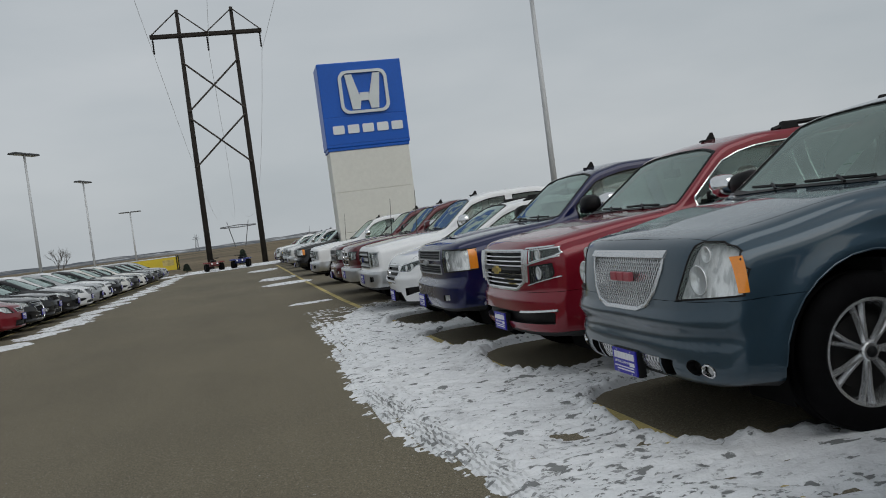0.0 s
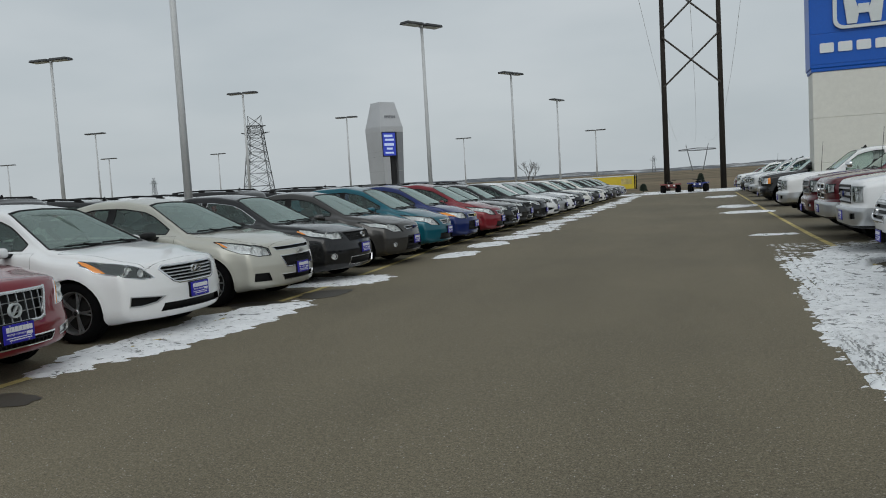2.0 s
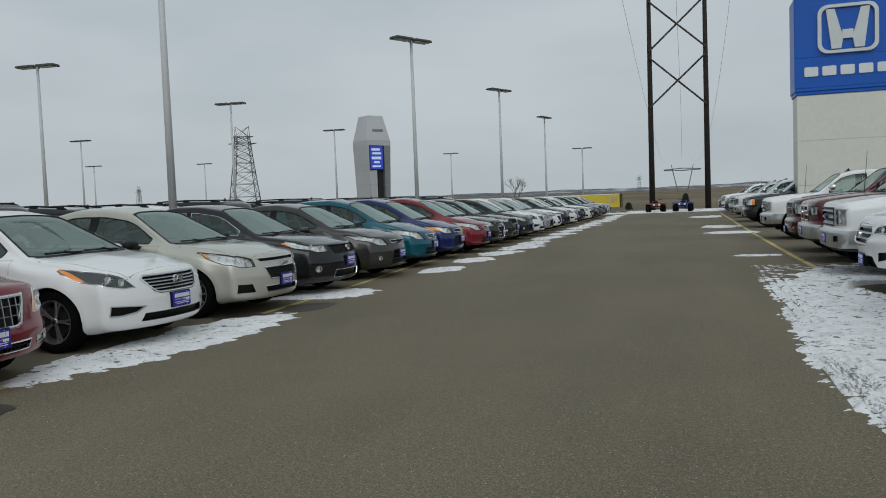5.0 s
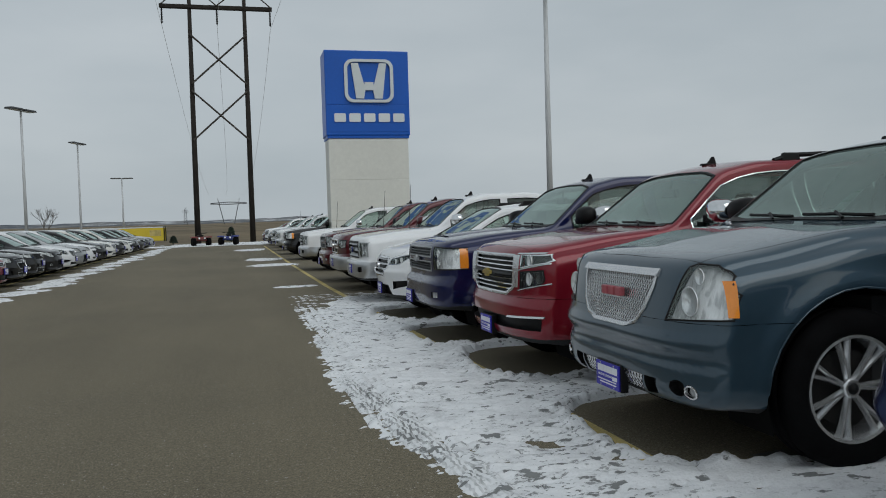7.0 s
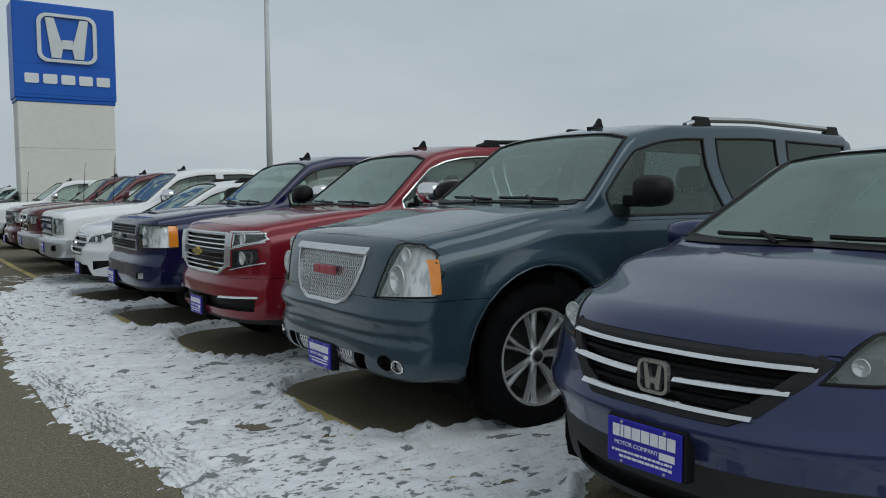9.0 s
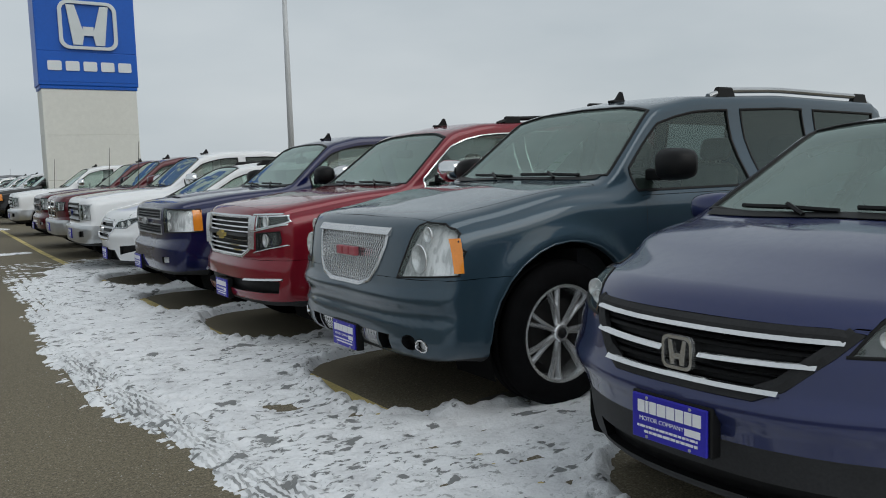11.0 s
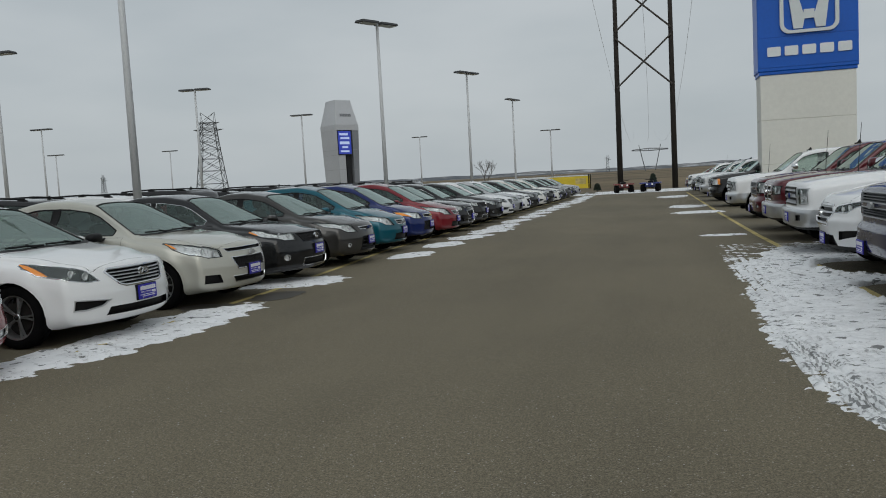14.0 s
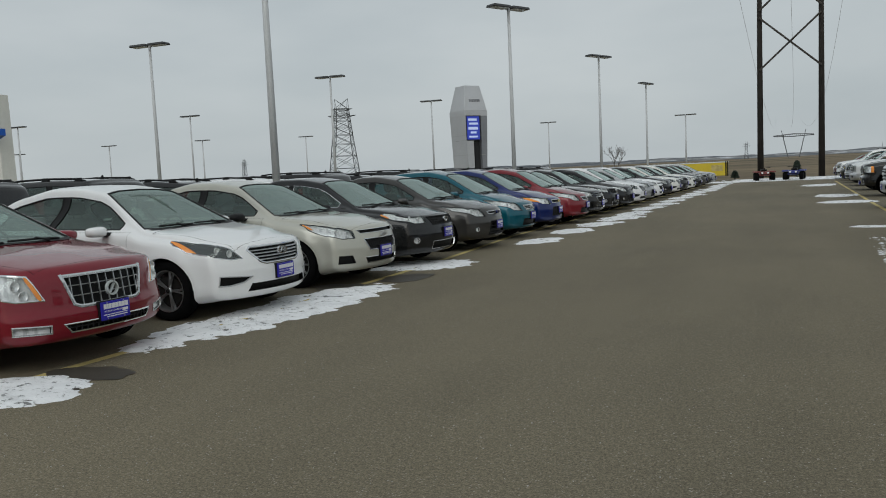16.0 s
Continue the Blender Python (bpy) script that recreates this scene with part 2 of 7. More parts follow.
SIGN_BLUE = plain("blue_sign_acrylic", (0.006, 0.10, 0.50), 0.35, vary=0.08, scale=1.2, spec=0.4)
SIGN_WHITE = plain("white_sign_letters", (0.72, 0.76, 0.78), 0.4, vary=0.05, scale=2)
SIGN_TOWER = plain("cream_metal_cladding", (0.71, 0.71, 0.66), 0.55, vary=0.06, scale=0.8)
SILVER = plain("silver_emblem", (0.60, 0.64, 0.65), 0.35, 0.3, vary=0.06)
PYLON_GREY = plain("brushed_grey_cladding", (0.25, 0.26, 0.28), 0.5, 0.3, vary=0.10, scale=1.0)
# paler copy of the pylon cladding, with the light put into the colour
PYLON_LIT = plain("lit_grey_cladding", (0.52, 0.53, 0.55), 0.5, 0.3, vary=0.08, scale=1.0)
RUBBER = plain("tyre_rubber", (0.0055, 0.0055, 0.006), 0.9, vary=0.3, scale=12, bump=0.25, spec=0.06)
TRIM_BLACK = plain("black_trim_plastic", (0.0055, 0.0055, 0.006), 0.5, vary=0.25, scale=10, spec=0.22)
CLADDING = plain("grey_black_cladding", (0.022, 0.0225, 0.024), 0.62, vary=0.3, scale=9, bump=0.15, spec=0.25)
WELL_BLACK = plain("wheel_well_liner", (0.005, 0.005, 0.005), 0.95, vary=0.2, spec=0.05)
CHROME = plain("chrome", (0.72, 0.73, 0.74), 0.12, 1.0, vary=0.08, scale=7)
POLISHED = plain("polished_alloy_rim", (0.82, 0.83, 0.84), 0.24, 0.8, vary=0.10, scale=9)
BRIGHT_MESH = plain("bright_plated_mesh", (0.62, 0.63, 0.64), 0.22, 0.85, vary=0.08, scale=9)
SATIN = plain("satin_silver_rim", (0.50, 0.51, 0.52), 0.3, 0.9, vary=0.15, scale=9)
DARK_RIM = plain("dark_grey_rim", (0.10, 0.10, 0.105), 0.4, 0.7, vary=0.2, scale=9)
SEAT_GREY = plain("grey_cabin_cloth", (0.19, 0.185, 0.175), 0.9, vary=0.2, scale=14)
CABIN_DARK = plain("dark_cabin_plastic", (0.028, 0.028, 0.029), 0.75, vary=0.2, scale=8)
PLATE_BLUE = plain("blue_dealer_plate", (0.022, 0.018, 0.36), 0.4, vary=0.1, scale=10, spec=0.4)
PLATE_WHITE = plain("white_plate_print", (0.78, 0.78, 0.80), 0.5, vary=0.05)
STICKER = plain("pale_green_window_sticker", (0.34, 0.46, 0.41), 0.7, vary=0.10)
STICKER_INK = plain("dark_green_sticker_ink", (0.06, 0.22, 0.12), 0.7, vary=0.06)
REFLECTOR = reflector_material()
LAMP_DARK = plain("smoked_headlamp_bowl", (0.016, 0.0165, 0.0175), 0.35, 0.2, vary=0.2, scale=14, spec=0.2)
AMBER = plain("amber_lens", (0.78, 0.26, 0.022), 0.2, vary=0.15, scale=16, coat=1.0)
BULB = plain("silvered_lamp_bulb", (0.82, 0.83, 0.84), 0.16, 0.45, vary=0.12, scale=18)
RED_BADGE = plain("red_badge", (0.42, 0.10, 0.12), 0.35, 0.2, vary=0.1)
GOLD_BADGE = plain("gold_badge", (0.52, 0.40, 0.12), 0.3, 0.8, vary=0.15)
TAIL_RED = plain("red_tail_lens", (0.25, 0.012, 0.012), 0.2, vary=0.2, coat=1.0)
# the strong grey-green film stands in for sky reflection and hides the cabin
GLASS_FRONT = glass("windscreen_glass", (0.40, 0.50, 0.46), 0.42, dust_sheen=(0.27, 0.34, 0.315))
GLASS_SIDE = glass("side_window_glass", (0.48, 0.58, 0.54), 0.03)
GLASS_DARK = glass("privacy_glass", (0.16, 0.19, 0.19), 0.03)
LENS = glass("headlamp_lens", (0.985, 0.99, 0.99), 0.03, dust_sheen=(0.86, 0.88, 0.88))
TRAILER_YELLOW = plain("yellow_banner_panel", (0.62, 0.47, 0.03), 0.6, vary=0.12, scale=1.5)
BARK = plain("grey_bark", (0.15, 0.14, 0.13), 0.95, vary=0.3, bump=0.3)
NEEDLES = plain("spruce_needles", (0.020, 0.033, 0.022), 0.9, vary=0.35)
SCREEN = Mat("lit_message_screen").set(color=(0.02, 0.03, 0.2), emit=(0.05, 0.10, 0.85), emit_power=0.28, rough=0.3).m
SCREEN_TEXT = Mat("lit_screen_text").set(color=(0.5, 0.55, 0.7), emit=(0.55, 0.65, 0.95), emit_power=0.35, rough=0.4).m

# ---- mesh helpers ----


def mesh_of(name, bm, material, smooth=False):
    me = bpy.data.meshes.new(name)
    bm.normal_update()
    bm.to_mesh(me)
    bm.free()
    for m in material if isinstance(material, (list, tuple)) else [material]:
        me.materials.append(m)
    if smooth:
        me.polygons.foreach_set("use_smooth", [True] * len(me.polygons))
    return me


def part(name, bm, material, parent, label="", smooth=False, at=None):
    ob = new(name, mesh_of(name, bm, material, smooth))
    ob.parent = parent
    if at is not None:
        ob.matrix_basis = at
    return tagged(ob, label)


def shared_part(name, me, parent, at, label=""):
    ob = new(name, me)
    ob.parent = parent
    ob.matrix_basis = at
    return tagged(ob, label)


def root(name, m, label, category, group="", kind=""):
    ob = new(name)
    ob.matrix_basis = m
    return tagged(ob, label, category, group, kind)


def add_box(bm, x0, x1, y0, y1, z0, z1, bevel=0.0, taper=None):
    """A box; taper = (sx, sy) scales its top."""
    sx, sy = taper or (1, 1)
    cx, cy = (x0 + x1) / 2, (y0 + y1) / 2
    v = [bm.verts.new((x, y, z0)) for x, y in ((x0, y0), (x1, y0), (x1, y1), (x0, y1))]
    v += [bm.verts.new((cx + (x - cx) * sx, cy + (y - cy) * sy, z1)) for x, y in ((x0, y0), (x1, y0), (x1, y1), (x0, y1))]
    fs = [bm.faces.new([v[i] for i in q]) for q in ((3, 2, 1, 0), (4, 5, 6, 7), (0, 1, 5, 4), (1, 2, 6, 5), (2, 3, 7, 6), (3, 0, 4, 7))]
    if bevel:
        es = list({e for f in fs for e in f.edges})
        bmesh.ops.bevel(bm, geom=es, offset=bevel, segments=2, affect="EDGES", profile=0.5)
    return bm


def add_tube(bm, pts, radii, n=8, cap=True):
    """A tube through points, with one radius or one for each point."""
    pts = [Vector(p) for p in pts]
    if isinstance(radii, (int, float)):
        radii = [radii] * len(pts)
    rings = []
    for i, p in enumerate(pts):
        d = (pts[min(i + 1, len(pts) - 1)] - pts[max(i - 1, 0)]).normalized()
        a = d.orthogonal().normalized() if i == 0 else (a - d * a.dot(d)).normalized()
        b = d.cross(a)
        rings.append([bm.verts.new(p + (a * math.cos(k * math.tau / n) + b * math.sin(k * math.tau / n)) * radii[i]) for k in range(n)])
    for r0, r1 in zip(rings, rings[1:]):
        for k in range(n):
            bm.faces.new((r0[k], r0[(k + 1) % n], r1[(k + 1) % n], r1[k]))
    if cap:
        bm.faces.new(rings[0][::-1]); bm.faces.new(rings[-1])
    return bm


def add_lathe(bm, profile, n=24, axis="y", centre=(0, 0, 0), close=False):
    """Turns (radius, along) points round an axis."""
    c = Vector(centre)
    rings = []
    for r, h in profile:
        ring = []
        for k in range(n):
            a = k * math.tau / n
            p = {"y": (r * math.cos(a), h, r * math.sin(a)), "z": (r * math.cos(a), r * math.sin(a), h), "x": (h, r * math.cos(a), r * math.sin(a))}[axis]
            ring.append(bm.verts.new(c + Vector(p)))
        rings.append(ring)
    pairs = list(zip(rings, rings[1:])) + ([(rings[-1], rings[0])] if close else [])
    for r0, r1 in pairs:
        for k in range(n):
            bm.faces.new((r0[k], r0[(k + 1) % n], r1[(k + 1) % n], r1[k]))
    if not close:
        for ring in (rings[0], rings[-1]):
            bm.faces.new(ring)
    bmesh.ops.recalc_face_normals(bm, faces=bm.faces[:])
    return bm


def add_prism(bm, pts, d0, d1, axis="y"):
    """A flat outline pushed out between two depths along an axis."""
    def place(u, v, d):
        return {"y": (u, d, v), "x": (d, u, v), "z": (u, v, d)}[axis]
    a = [bm.verts.new(place(u, v, d0)) for u, v in pts]
    b = [bm.verts.new(place(u, v, d1)) for u, v in pts]
    new_faces = [bm.faces.new(a), bm.faces.new(b[::-1])]
    for i in range(len(pts)):
        j = (i + 1) % len(pts)
        new_faces.append(bm.faces.new((a[j], a[i], b[i], b[j])))
    bmesh.ops.recalc_face_normals(bm, faces=new_faces)
    return bm


def text_mesh(name, words, size, material):
    """Flat lettering in Blender's own font, in the local xy plane, centred."""
    cu = bpy.data.curves.new(name, "FONT")
    cu.body, cu.size, cu.align_x, cu.align_y, cu.extrude = words, size, "CENTER", "CENTER", 0.0006
    tmp = new(name, cu)
    me = bpy.data.meshes.new_from_object(tmp.evaluated_get(bpy.context.evaluated_depsgraph_get()))
    bpy.data.objects.remove(tmp)
    me.materials.clear()
    me.materials.append(material)
    return me


def simplex(x, y, s=1.0, octaves=4):
    return noise.fractal(Vector((x * s, y * s, 3.7)), 1.0, 2.0, octaves)

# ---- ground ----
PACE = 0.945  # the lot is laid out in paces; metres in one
LOT = (-135.0, 9.6, -45.0, 78.0)  # x0, x1, y0, y1 of the paved lot


def ground_height(x, y):
    r = math.hypot(x, y)
    if r < 95:
        return -0.06
    return -0.06 + (min(r, 1100) - 95) * 0.0068 + 1.1 * simplex(x, y, 0.004) * min(1, (r - 95) / 400)


def build_ground():
    bm = bmesh.new()
    radii = [0, 30, 60, 90, 130, 180, 240, 320, 430, 580, 780, 1050, 1400, 1900, 2500, 3300]
    n = 96
    rings = []
    for r in radii[1:]:
        rings.append([bm.verts.new((r * math.cos(k * math.tau / n), r * math.sin(k * math.tau / n), ground_height(r * math.cos(k * math.tau / n), r * math.sin(k * math.tau / n)))) for k in range(n)])
    mid = bm.verts.new((0, 0, -0.06))
    for k in range(n):
        bm.faces.new((mid, rings[0][k], rings[0][(k + 1) % n]))
    for a, b in zip(rings, rings[1:]):
        for k in range(n):
            bm.faces.new((a[k], b[k], b[(k + 1) % n], a[(k + 1) % n]))
    ob = new("ground", mesh_of("ground", bm, FIELD, True))
    tagged(ob, "dry straw-coloured prairie with thin snow patches", "field", kind="structure")
    bm = bmesh.new()
    x0, x1, y0, y1 = LOT
    add_box(bm, x0, x1, y0, y1, -0.3, 0.0)
    ob = new("pavement", mesh_of("pavement", bm, ASPHALT))
    tagged(ob, "brownish dry asphalt of a car lot dusted with road salt", "asphalt", kind="structure")


def build_ridges():
    """Low hazy hill lines at the horizon, each a real ridge with its own depth."""
    for i, (dist, rise, s) in enumerate(((1500, 13, 0.6), (2300, 26, 0.5), (3000, 36, 0.40))):
        bm = bmesh.new()
        rows = []
        steps = 220
        for k in range(steps + 1):
            a = radians(-100 + 175 * k / steps)
            z = rise * (0.82 + 0.35 * s * simplex(a * 9 + i * 7, i * 3.1, 1.0, 5)) + rise * 0.10 * simplex(a * 130, i, 1.0, 3)
            ca, sa = math.sin(a), math.cos(a)
            rows.append([bm.verts.new((ca * (dist - 220), sa * (dist - 220), -8)), bm.verts.new((ca * (dist - 70), sa * (dist - 70), z * 0.72)),
                         bm.verts.new((ca * dist, sa * dist, z)), bm.verts.new((ca * (dist + 260), sa * (dist + 260), -8))])
        for r0, r1 in zip(rows, rows[1:]):
            for j in range(3):
                bm.faces.new((r0[j], r1[j], r1[j + 1], r0[j + 1]))
        ob = new("backdrop", mesh_of("far_ridge", bm, RIDGE, True))
        tagged(ob, "low blue-grey hill line with snow streaks on the horizon", "hills", kind="structure")


def build_lines():
    """The long yellow lines along the car fronts."""
    bm = bmesh.new()
    for pts in (((2.26, 1.0), (2.22, 5.0), (2.07, 11.0), (1.91, 18.2), (1.84, 27.7), (1.80, 58.0)), ((-5.72, -6.0), (-5.72, 5.6), (-5.76, 10.0), (-5.80, 11.2), (-5.94, 13.4), (-6.26, 17.2), (-6.3, 58.0))):
        last = None
        for x, y in pts:
            row = [bm.verts.new((x - 0.055, y, 0.004)), bm.verts.new((x + 0.055, y, 0.004))]
            if last:
                bm.faces.new((last[0], last[1], row[1], row[0]))
            last = row
    ob = new("road_marking", mesh_of("road_marking", bm, YELLOW_LINE))
    tagged(ob, "worn yellow paint lines on the asphalt", "road marking", kind="structure")


def snow_sheet(name, x0, x1, y0, y1, step, height, label, material=None):
    """A thin uneven layer; cells where it has melted or been driven off stay open."""
    nx, ny = int((x1 - x0) / step), int((y1 - y0) / step)
    vid, verts, faces = {}, [], []
    hs = np.zeros((nx + 1, ny + 1))
    for i in range(nx + 1):
        for j in range(ny + 1):
            hs[i, j] = height(x0 + i * step, y0 + j * step)
    def vert(i, j):
        if (i, j) not in vid:
            vid[(i, j)] = len(verts)
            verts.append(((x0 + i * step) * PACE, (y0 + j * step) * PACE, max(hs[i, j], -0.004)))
        return vid[(i, j)]
    for i in range(nx):
        for j in range(ny):
            if max(hs[i, j], hs[i + 1, j], hs[i, j + 1], hs[i + 1, j + 1]) > 0.001:
                faces.append((vert(i, j), vert(i + 1, j), vert(i + 1, j + 1), vert(i, j + 1)))
    me = bpy.data.meshes.new(name)
    me.from_pydata(verts, [], faces)
    me.materials.append(material or SNOW)
    me.polygons.foreach_set("use_smooth", [True] * len(me.polygons))
    ob = new(name, me)
    return tagged(ob, label, "snow", kind="stuff")


# x of the front, y of the middle and half width of the melted ground under each near car
MELT_RIGHT = [(2.62, 1.85, 1.15), (2.37, 5.05, 0.92), (2.35, 7.85, 0.95), (2.2, 10.0, 0.92), (2.2, 12.65, 0.9)]


def smooth01(v):
    v = max(0.0, min(1.0, v))
    return v * v * (3 - 2 * v)


def snow_right(x, y):
    edge = float(np.interp(y, (0, 3.7, 4.65, 5.4, 6.4, 9, 11, 14), (1.15, 1.12, 1.02, 0.86, 0.80, 0.79, 0.84, 0.94))) + 0.10 * simplex(x * 0.3, y, 0.9, 4) + 0.06 * simplex(x, y, 5.0, 3)
    edge += 1.3 * smooth01((0.9 - y) / 3.5)
    d = x - edge
    h = 0.030 * smooth01(d / 0.14)
    h *= smooth01((14.0 + 2.4 * smooth01((x - 1.15) / 1.1) + 0.5 * simplex(x, y, 1.3, 4) - y) / 0.5)
    h -= 0.06 * smooth01((-1.6 + 0.7 * simplex(x, y, 0.8, 4) - y) / 0.5)
    n1, n2, n3 = simplex(x, y * 1.3, 1.5, 5), simplex(x * 0.7 + 31, y * 1.5, 6.0, 4), simplex(x * 0.8, y * 1.4 + 9, 13.0, 2)
    ruts = 0.0
    if d < 0.9:  # tyre tracks run along the lane edge
        track = math.sin(x * 46 + 1.5 * simplex(x * 0.2, y, 0.5, 2)) + 0.45 * math.sin(y * 75 + x * 20)
        ruts = 0.036 * smooth01(track) * (1 - smooth01((d - 0.22) / 0.40)) * smooth01(0.75 + 1.2 * simplex(x * 0.5, y * 0.3 + 4, 1.4, 3))
    bare = smooth01((-n1 - 0.66) / 0.25) * 0.030 + smooth01((-n2 - 0.60) / 0.2) * 0.038 + smooth01((-n3 - 0.62) / 0.15) * 0.022
    h = h + 0.012 * n1 + 0.015 * n2 + 0.008 * n3 - ruts - bare - 0.004 - 0.016 * (1 - smooth01(d / 0.16 + 0.6))
    for fx, cy, hw in MELT_RIGHT:
        q = abs(y - cy) / (hw + 0.06 * simplex(x, y, 2.0, 3))
        dx = x - (fx - 0.05 + 0.42 * q ** 4 + 0.05 * simplex(x, y, 3.0, 3))
        m = smooth01((dx + 0.04) / 0.10) * (1 - smooth01((q - 0.96) / 0.10))
        rim = math.exp(-((dx + 0.10) / 0.10) ** 2) * (1 - smooth01((q - 1.0) / 0.15)) + math.exp(-((q - 1.1) / 0.07) ** 2) * smooth01((dx + 0.1) / 0.2)
        h += 0.042 * max(0, rim) * (0.7 + 0.8 * n2 + 0.5 * n3)
        h = h * (1 - m) - 0.03 * m
    return h


def snow_spot(cx, cy, rx, ry, tilt=0.0, amount=0.024, seed=0.0, ragged=0.42):
    c, s = math.cos(tilt), math.sin(tilt)

    def height(x, y):
        u, v = ((x - cx) * c + (y - cy) * s) / rx, (-(x - cx) * s + (y - cy) * c) / ry
        r = math.sqrt(u * u + v * v) + ragged * simplex(x * 0.7 + seed, y * 1.7, 1.6, 4) + 0.12 * simplex(x, y + seed, 6.0, 3)
        n2 = simplex(x + seed, y, 7.0, 4)
        return amount * smooth01((1 - r) / 0.22) + 0.007 * n2 * smooth01((1.05 - r) / 0.2) - 0.045 * smooth01((-n2 - 0.40) / 0.2) - 0.003
    return height


def build_snow():
    snow_sheet("snow", 0.40, 7.0, -3.0, 17.2, 0.03, snow_right, "white trodden snow with tyre tracks and bare patches")
    spots = [(-5.92, 7.90, 0.62, 2.35, -0.05), (-6.2, 12.4, 0.84, 0.98, -0.45), (-5.85, 4.08, 0.62, 0.52, 0.25),
             (-5.5, 16.9, 0.42, 0.8, -0.2), (-5.5, 19.4, 0.45, 0.85, -0.2), (-5.35, 21.9, 0.5, 0.9, -0.15), (-5.3, 24.6, 0.6, 1.3, -0.1)]
    for i, (cx, cy, rx, ry, tl) in enumerate(spots):
        snow_sheet("snow", cx - rx * 1.7, cx + rx * 1.7, cy - ry * 1.5, cy + ry * 1.5, 0.04, snow_spot(cx, cy, rx, ry, tl, seed=i * 9.1, ragged=0.22 if i < 3 else 0.42), "thin patch of white snow along the car fronts", SNOW_SOFT)
    y = 27.0
    k = 0
    while y < 66:
        rx = 0.50 + 0.18 * simplex(k, 2.0)
        snow_sheet("snow", -7.3, -3.6, y - 2.2, y + 2.2, 0.10, snow_spot(-5.35 + 0.3 * simplex(k, 5.0), y, rx, 1.2, -0.1, 0.024, k * 5.3), "streak of snow along the parked cars")
        y += 3.0
        k += 1
    for cx, cy, rx, ry in ((1.35, 19.6, 0.55, 0.22), (1.3, 31.0, 0.9, 0.9), (1.1, 36.5, 0.8, 1.3), (0.8, 52.0, 0.9, 2.0)):
        snow_sheet("snow", cx - rx * 1.7, cx + rx * 1.7, cy - ry * 1.6, cy + ry * 1.6, 0.08, snow_spot(cx, cy, rx, ry, 0.0, 0.03, cx * 7 + cy), "patch of snow beside the parked trucks")
    for cx, cy, rx, ry in ((-3.5, 68.5, 5.5, 1.6), (4.5, 68.0, 3.5, 1.8), (-1.0, 72.5, 4.0, 1.2), (-12, 69.5, 5, 1.8), (1.5, 75.0, 7, 1.2)):
        snow_sheet("snow", cx - rx * 1.5, cx + rx * 1.5, cy - ry * 1.6, cy + ry * 1.6, 0.22, snow_spot(cx, cy, rx, ry, 0.0, 0.07, cx * 3), "snow bank at the end of the lane")


def build_puddles():
    for cx, cy, rx, ry in ((-6.2, 9.7, 0.5, 0.35), (-5.70, 4.72, 0.42, 0.22), (-5.44, 4.08, 0.14, 0.28), (-5.72, 10.75, 0.36, 0.5), (2.9, 6.3, 0.5, 0.2), (3.6, 4.15, 0.7, 0.12)):
        bm = bmesh.new()
        pts = []
        for k in range(40):
            a = k * math.tau / 40
            r = 1 + 0.22 * simplex(math.cos(a) * 2 + cx, math.sin(a) * 2 + cy, 1.0, 3)
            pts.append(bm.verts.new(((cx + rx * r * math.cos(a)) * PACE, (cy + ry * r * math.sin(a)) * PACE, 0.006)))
        bm.faces.new(pts)
        tagged(new("wet_patch", mesh_of("wet_patch", bm, WET)), "dark damp patch of meltwater on the asphalt", "puddle", kind="stuff")


def build_gravel():
    """Loose grit on the asphalt near the walker."""
    rng = random.Random(4)
    bm = bmesh.new()
    for _ in range(1500):
        x, y = rng.uniform(-5.5, 1.4), rng.uniform(1.2, 9.0)
        if rng.random() > 1.2 / (0.4 + y * 0.25):
            continue
        s = rng.uniform(0.002, 0.006)
        a = rng.uniform(0, 6.28)
        v = [bm.verts.new((x + s * math.cos(a + k * 2.09) * rng.uniform(0.7, 1.4), y + s * math.sin(a + k * 2.09) * rng.uniform(0.7, 1.4), 0.0)) for k in range(3)]
        t = bm.verts.new((x, y, s * 0.9))
        for k in range(3):
            bm.faces.new((v[k], v[(k + 1) % 3], t))
    tagged(new("grit", mesh_of("grit", bm, CONCRETE)), "loose grey grit and salt on the asphalt", "gravel", kind="stuff")


build_ground()
build_ridges()
build_lines()
build_snow()
build_puddles()
build_gravel()


# ---- the tall dealer sign ----
def rounded(w, h, r, n=6, cx=0.0, cz=0.0):
    pts = []
    for qx, qz, a0 in ((1, 1, 0), (-1, 1, 90), (-1, -1, 180), (1, -1, 270)):
        for k in range(n + 1):
            a = radians(a0 + 90 * k / n)
            pts.append((cx + qx * (w / 2 - r) + r * math.cos(a), cz + qz * (h / 2 - r) + r * math.sin(a)))
    return pts


def add_ring(bm, outer, inner, y0, y1):
    """A frame between two outlines with the same count of points."""
    lo, li = [bm.verts.new((x, y0, z)) for x, z in outer], [bm.verts.new((x, y0, z)) for x, z in inner]
    ho, hi = [bm.verts.new((x, y1, z)) for x, z in outer], [bm.verts.new((x, y1, z)) for x, z in inner]
    n = len(outer)
    for i in range(n):
        j = (i + 1) % n
        for a, b in ((lo, li), (li, hi), (hi, ho), (ho, lo)):
            bm.faces.new((a[i], a[j], b[j], b[i]))
    bmesh.ops.recalc_face_normals(bm, faces=bm.faces[:])


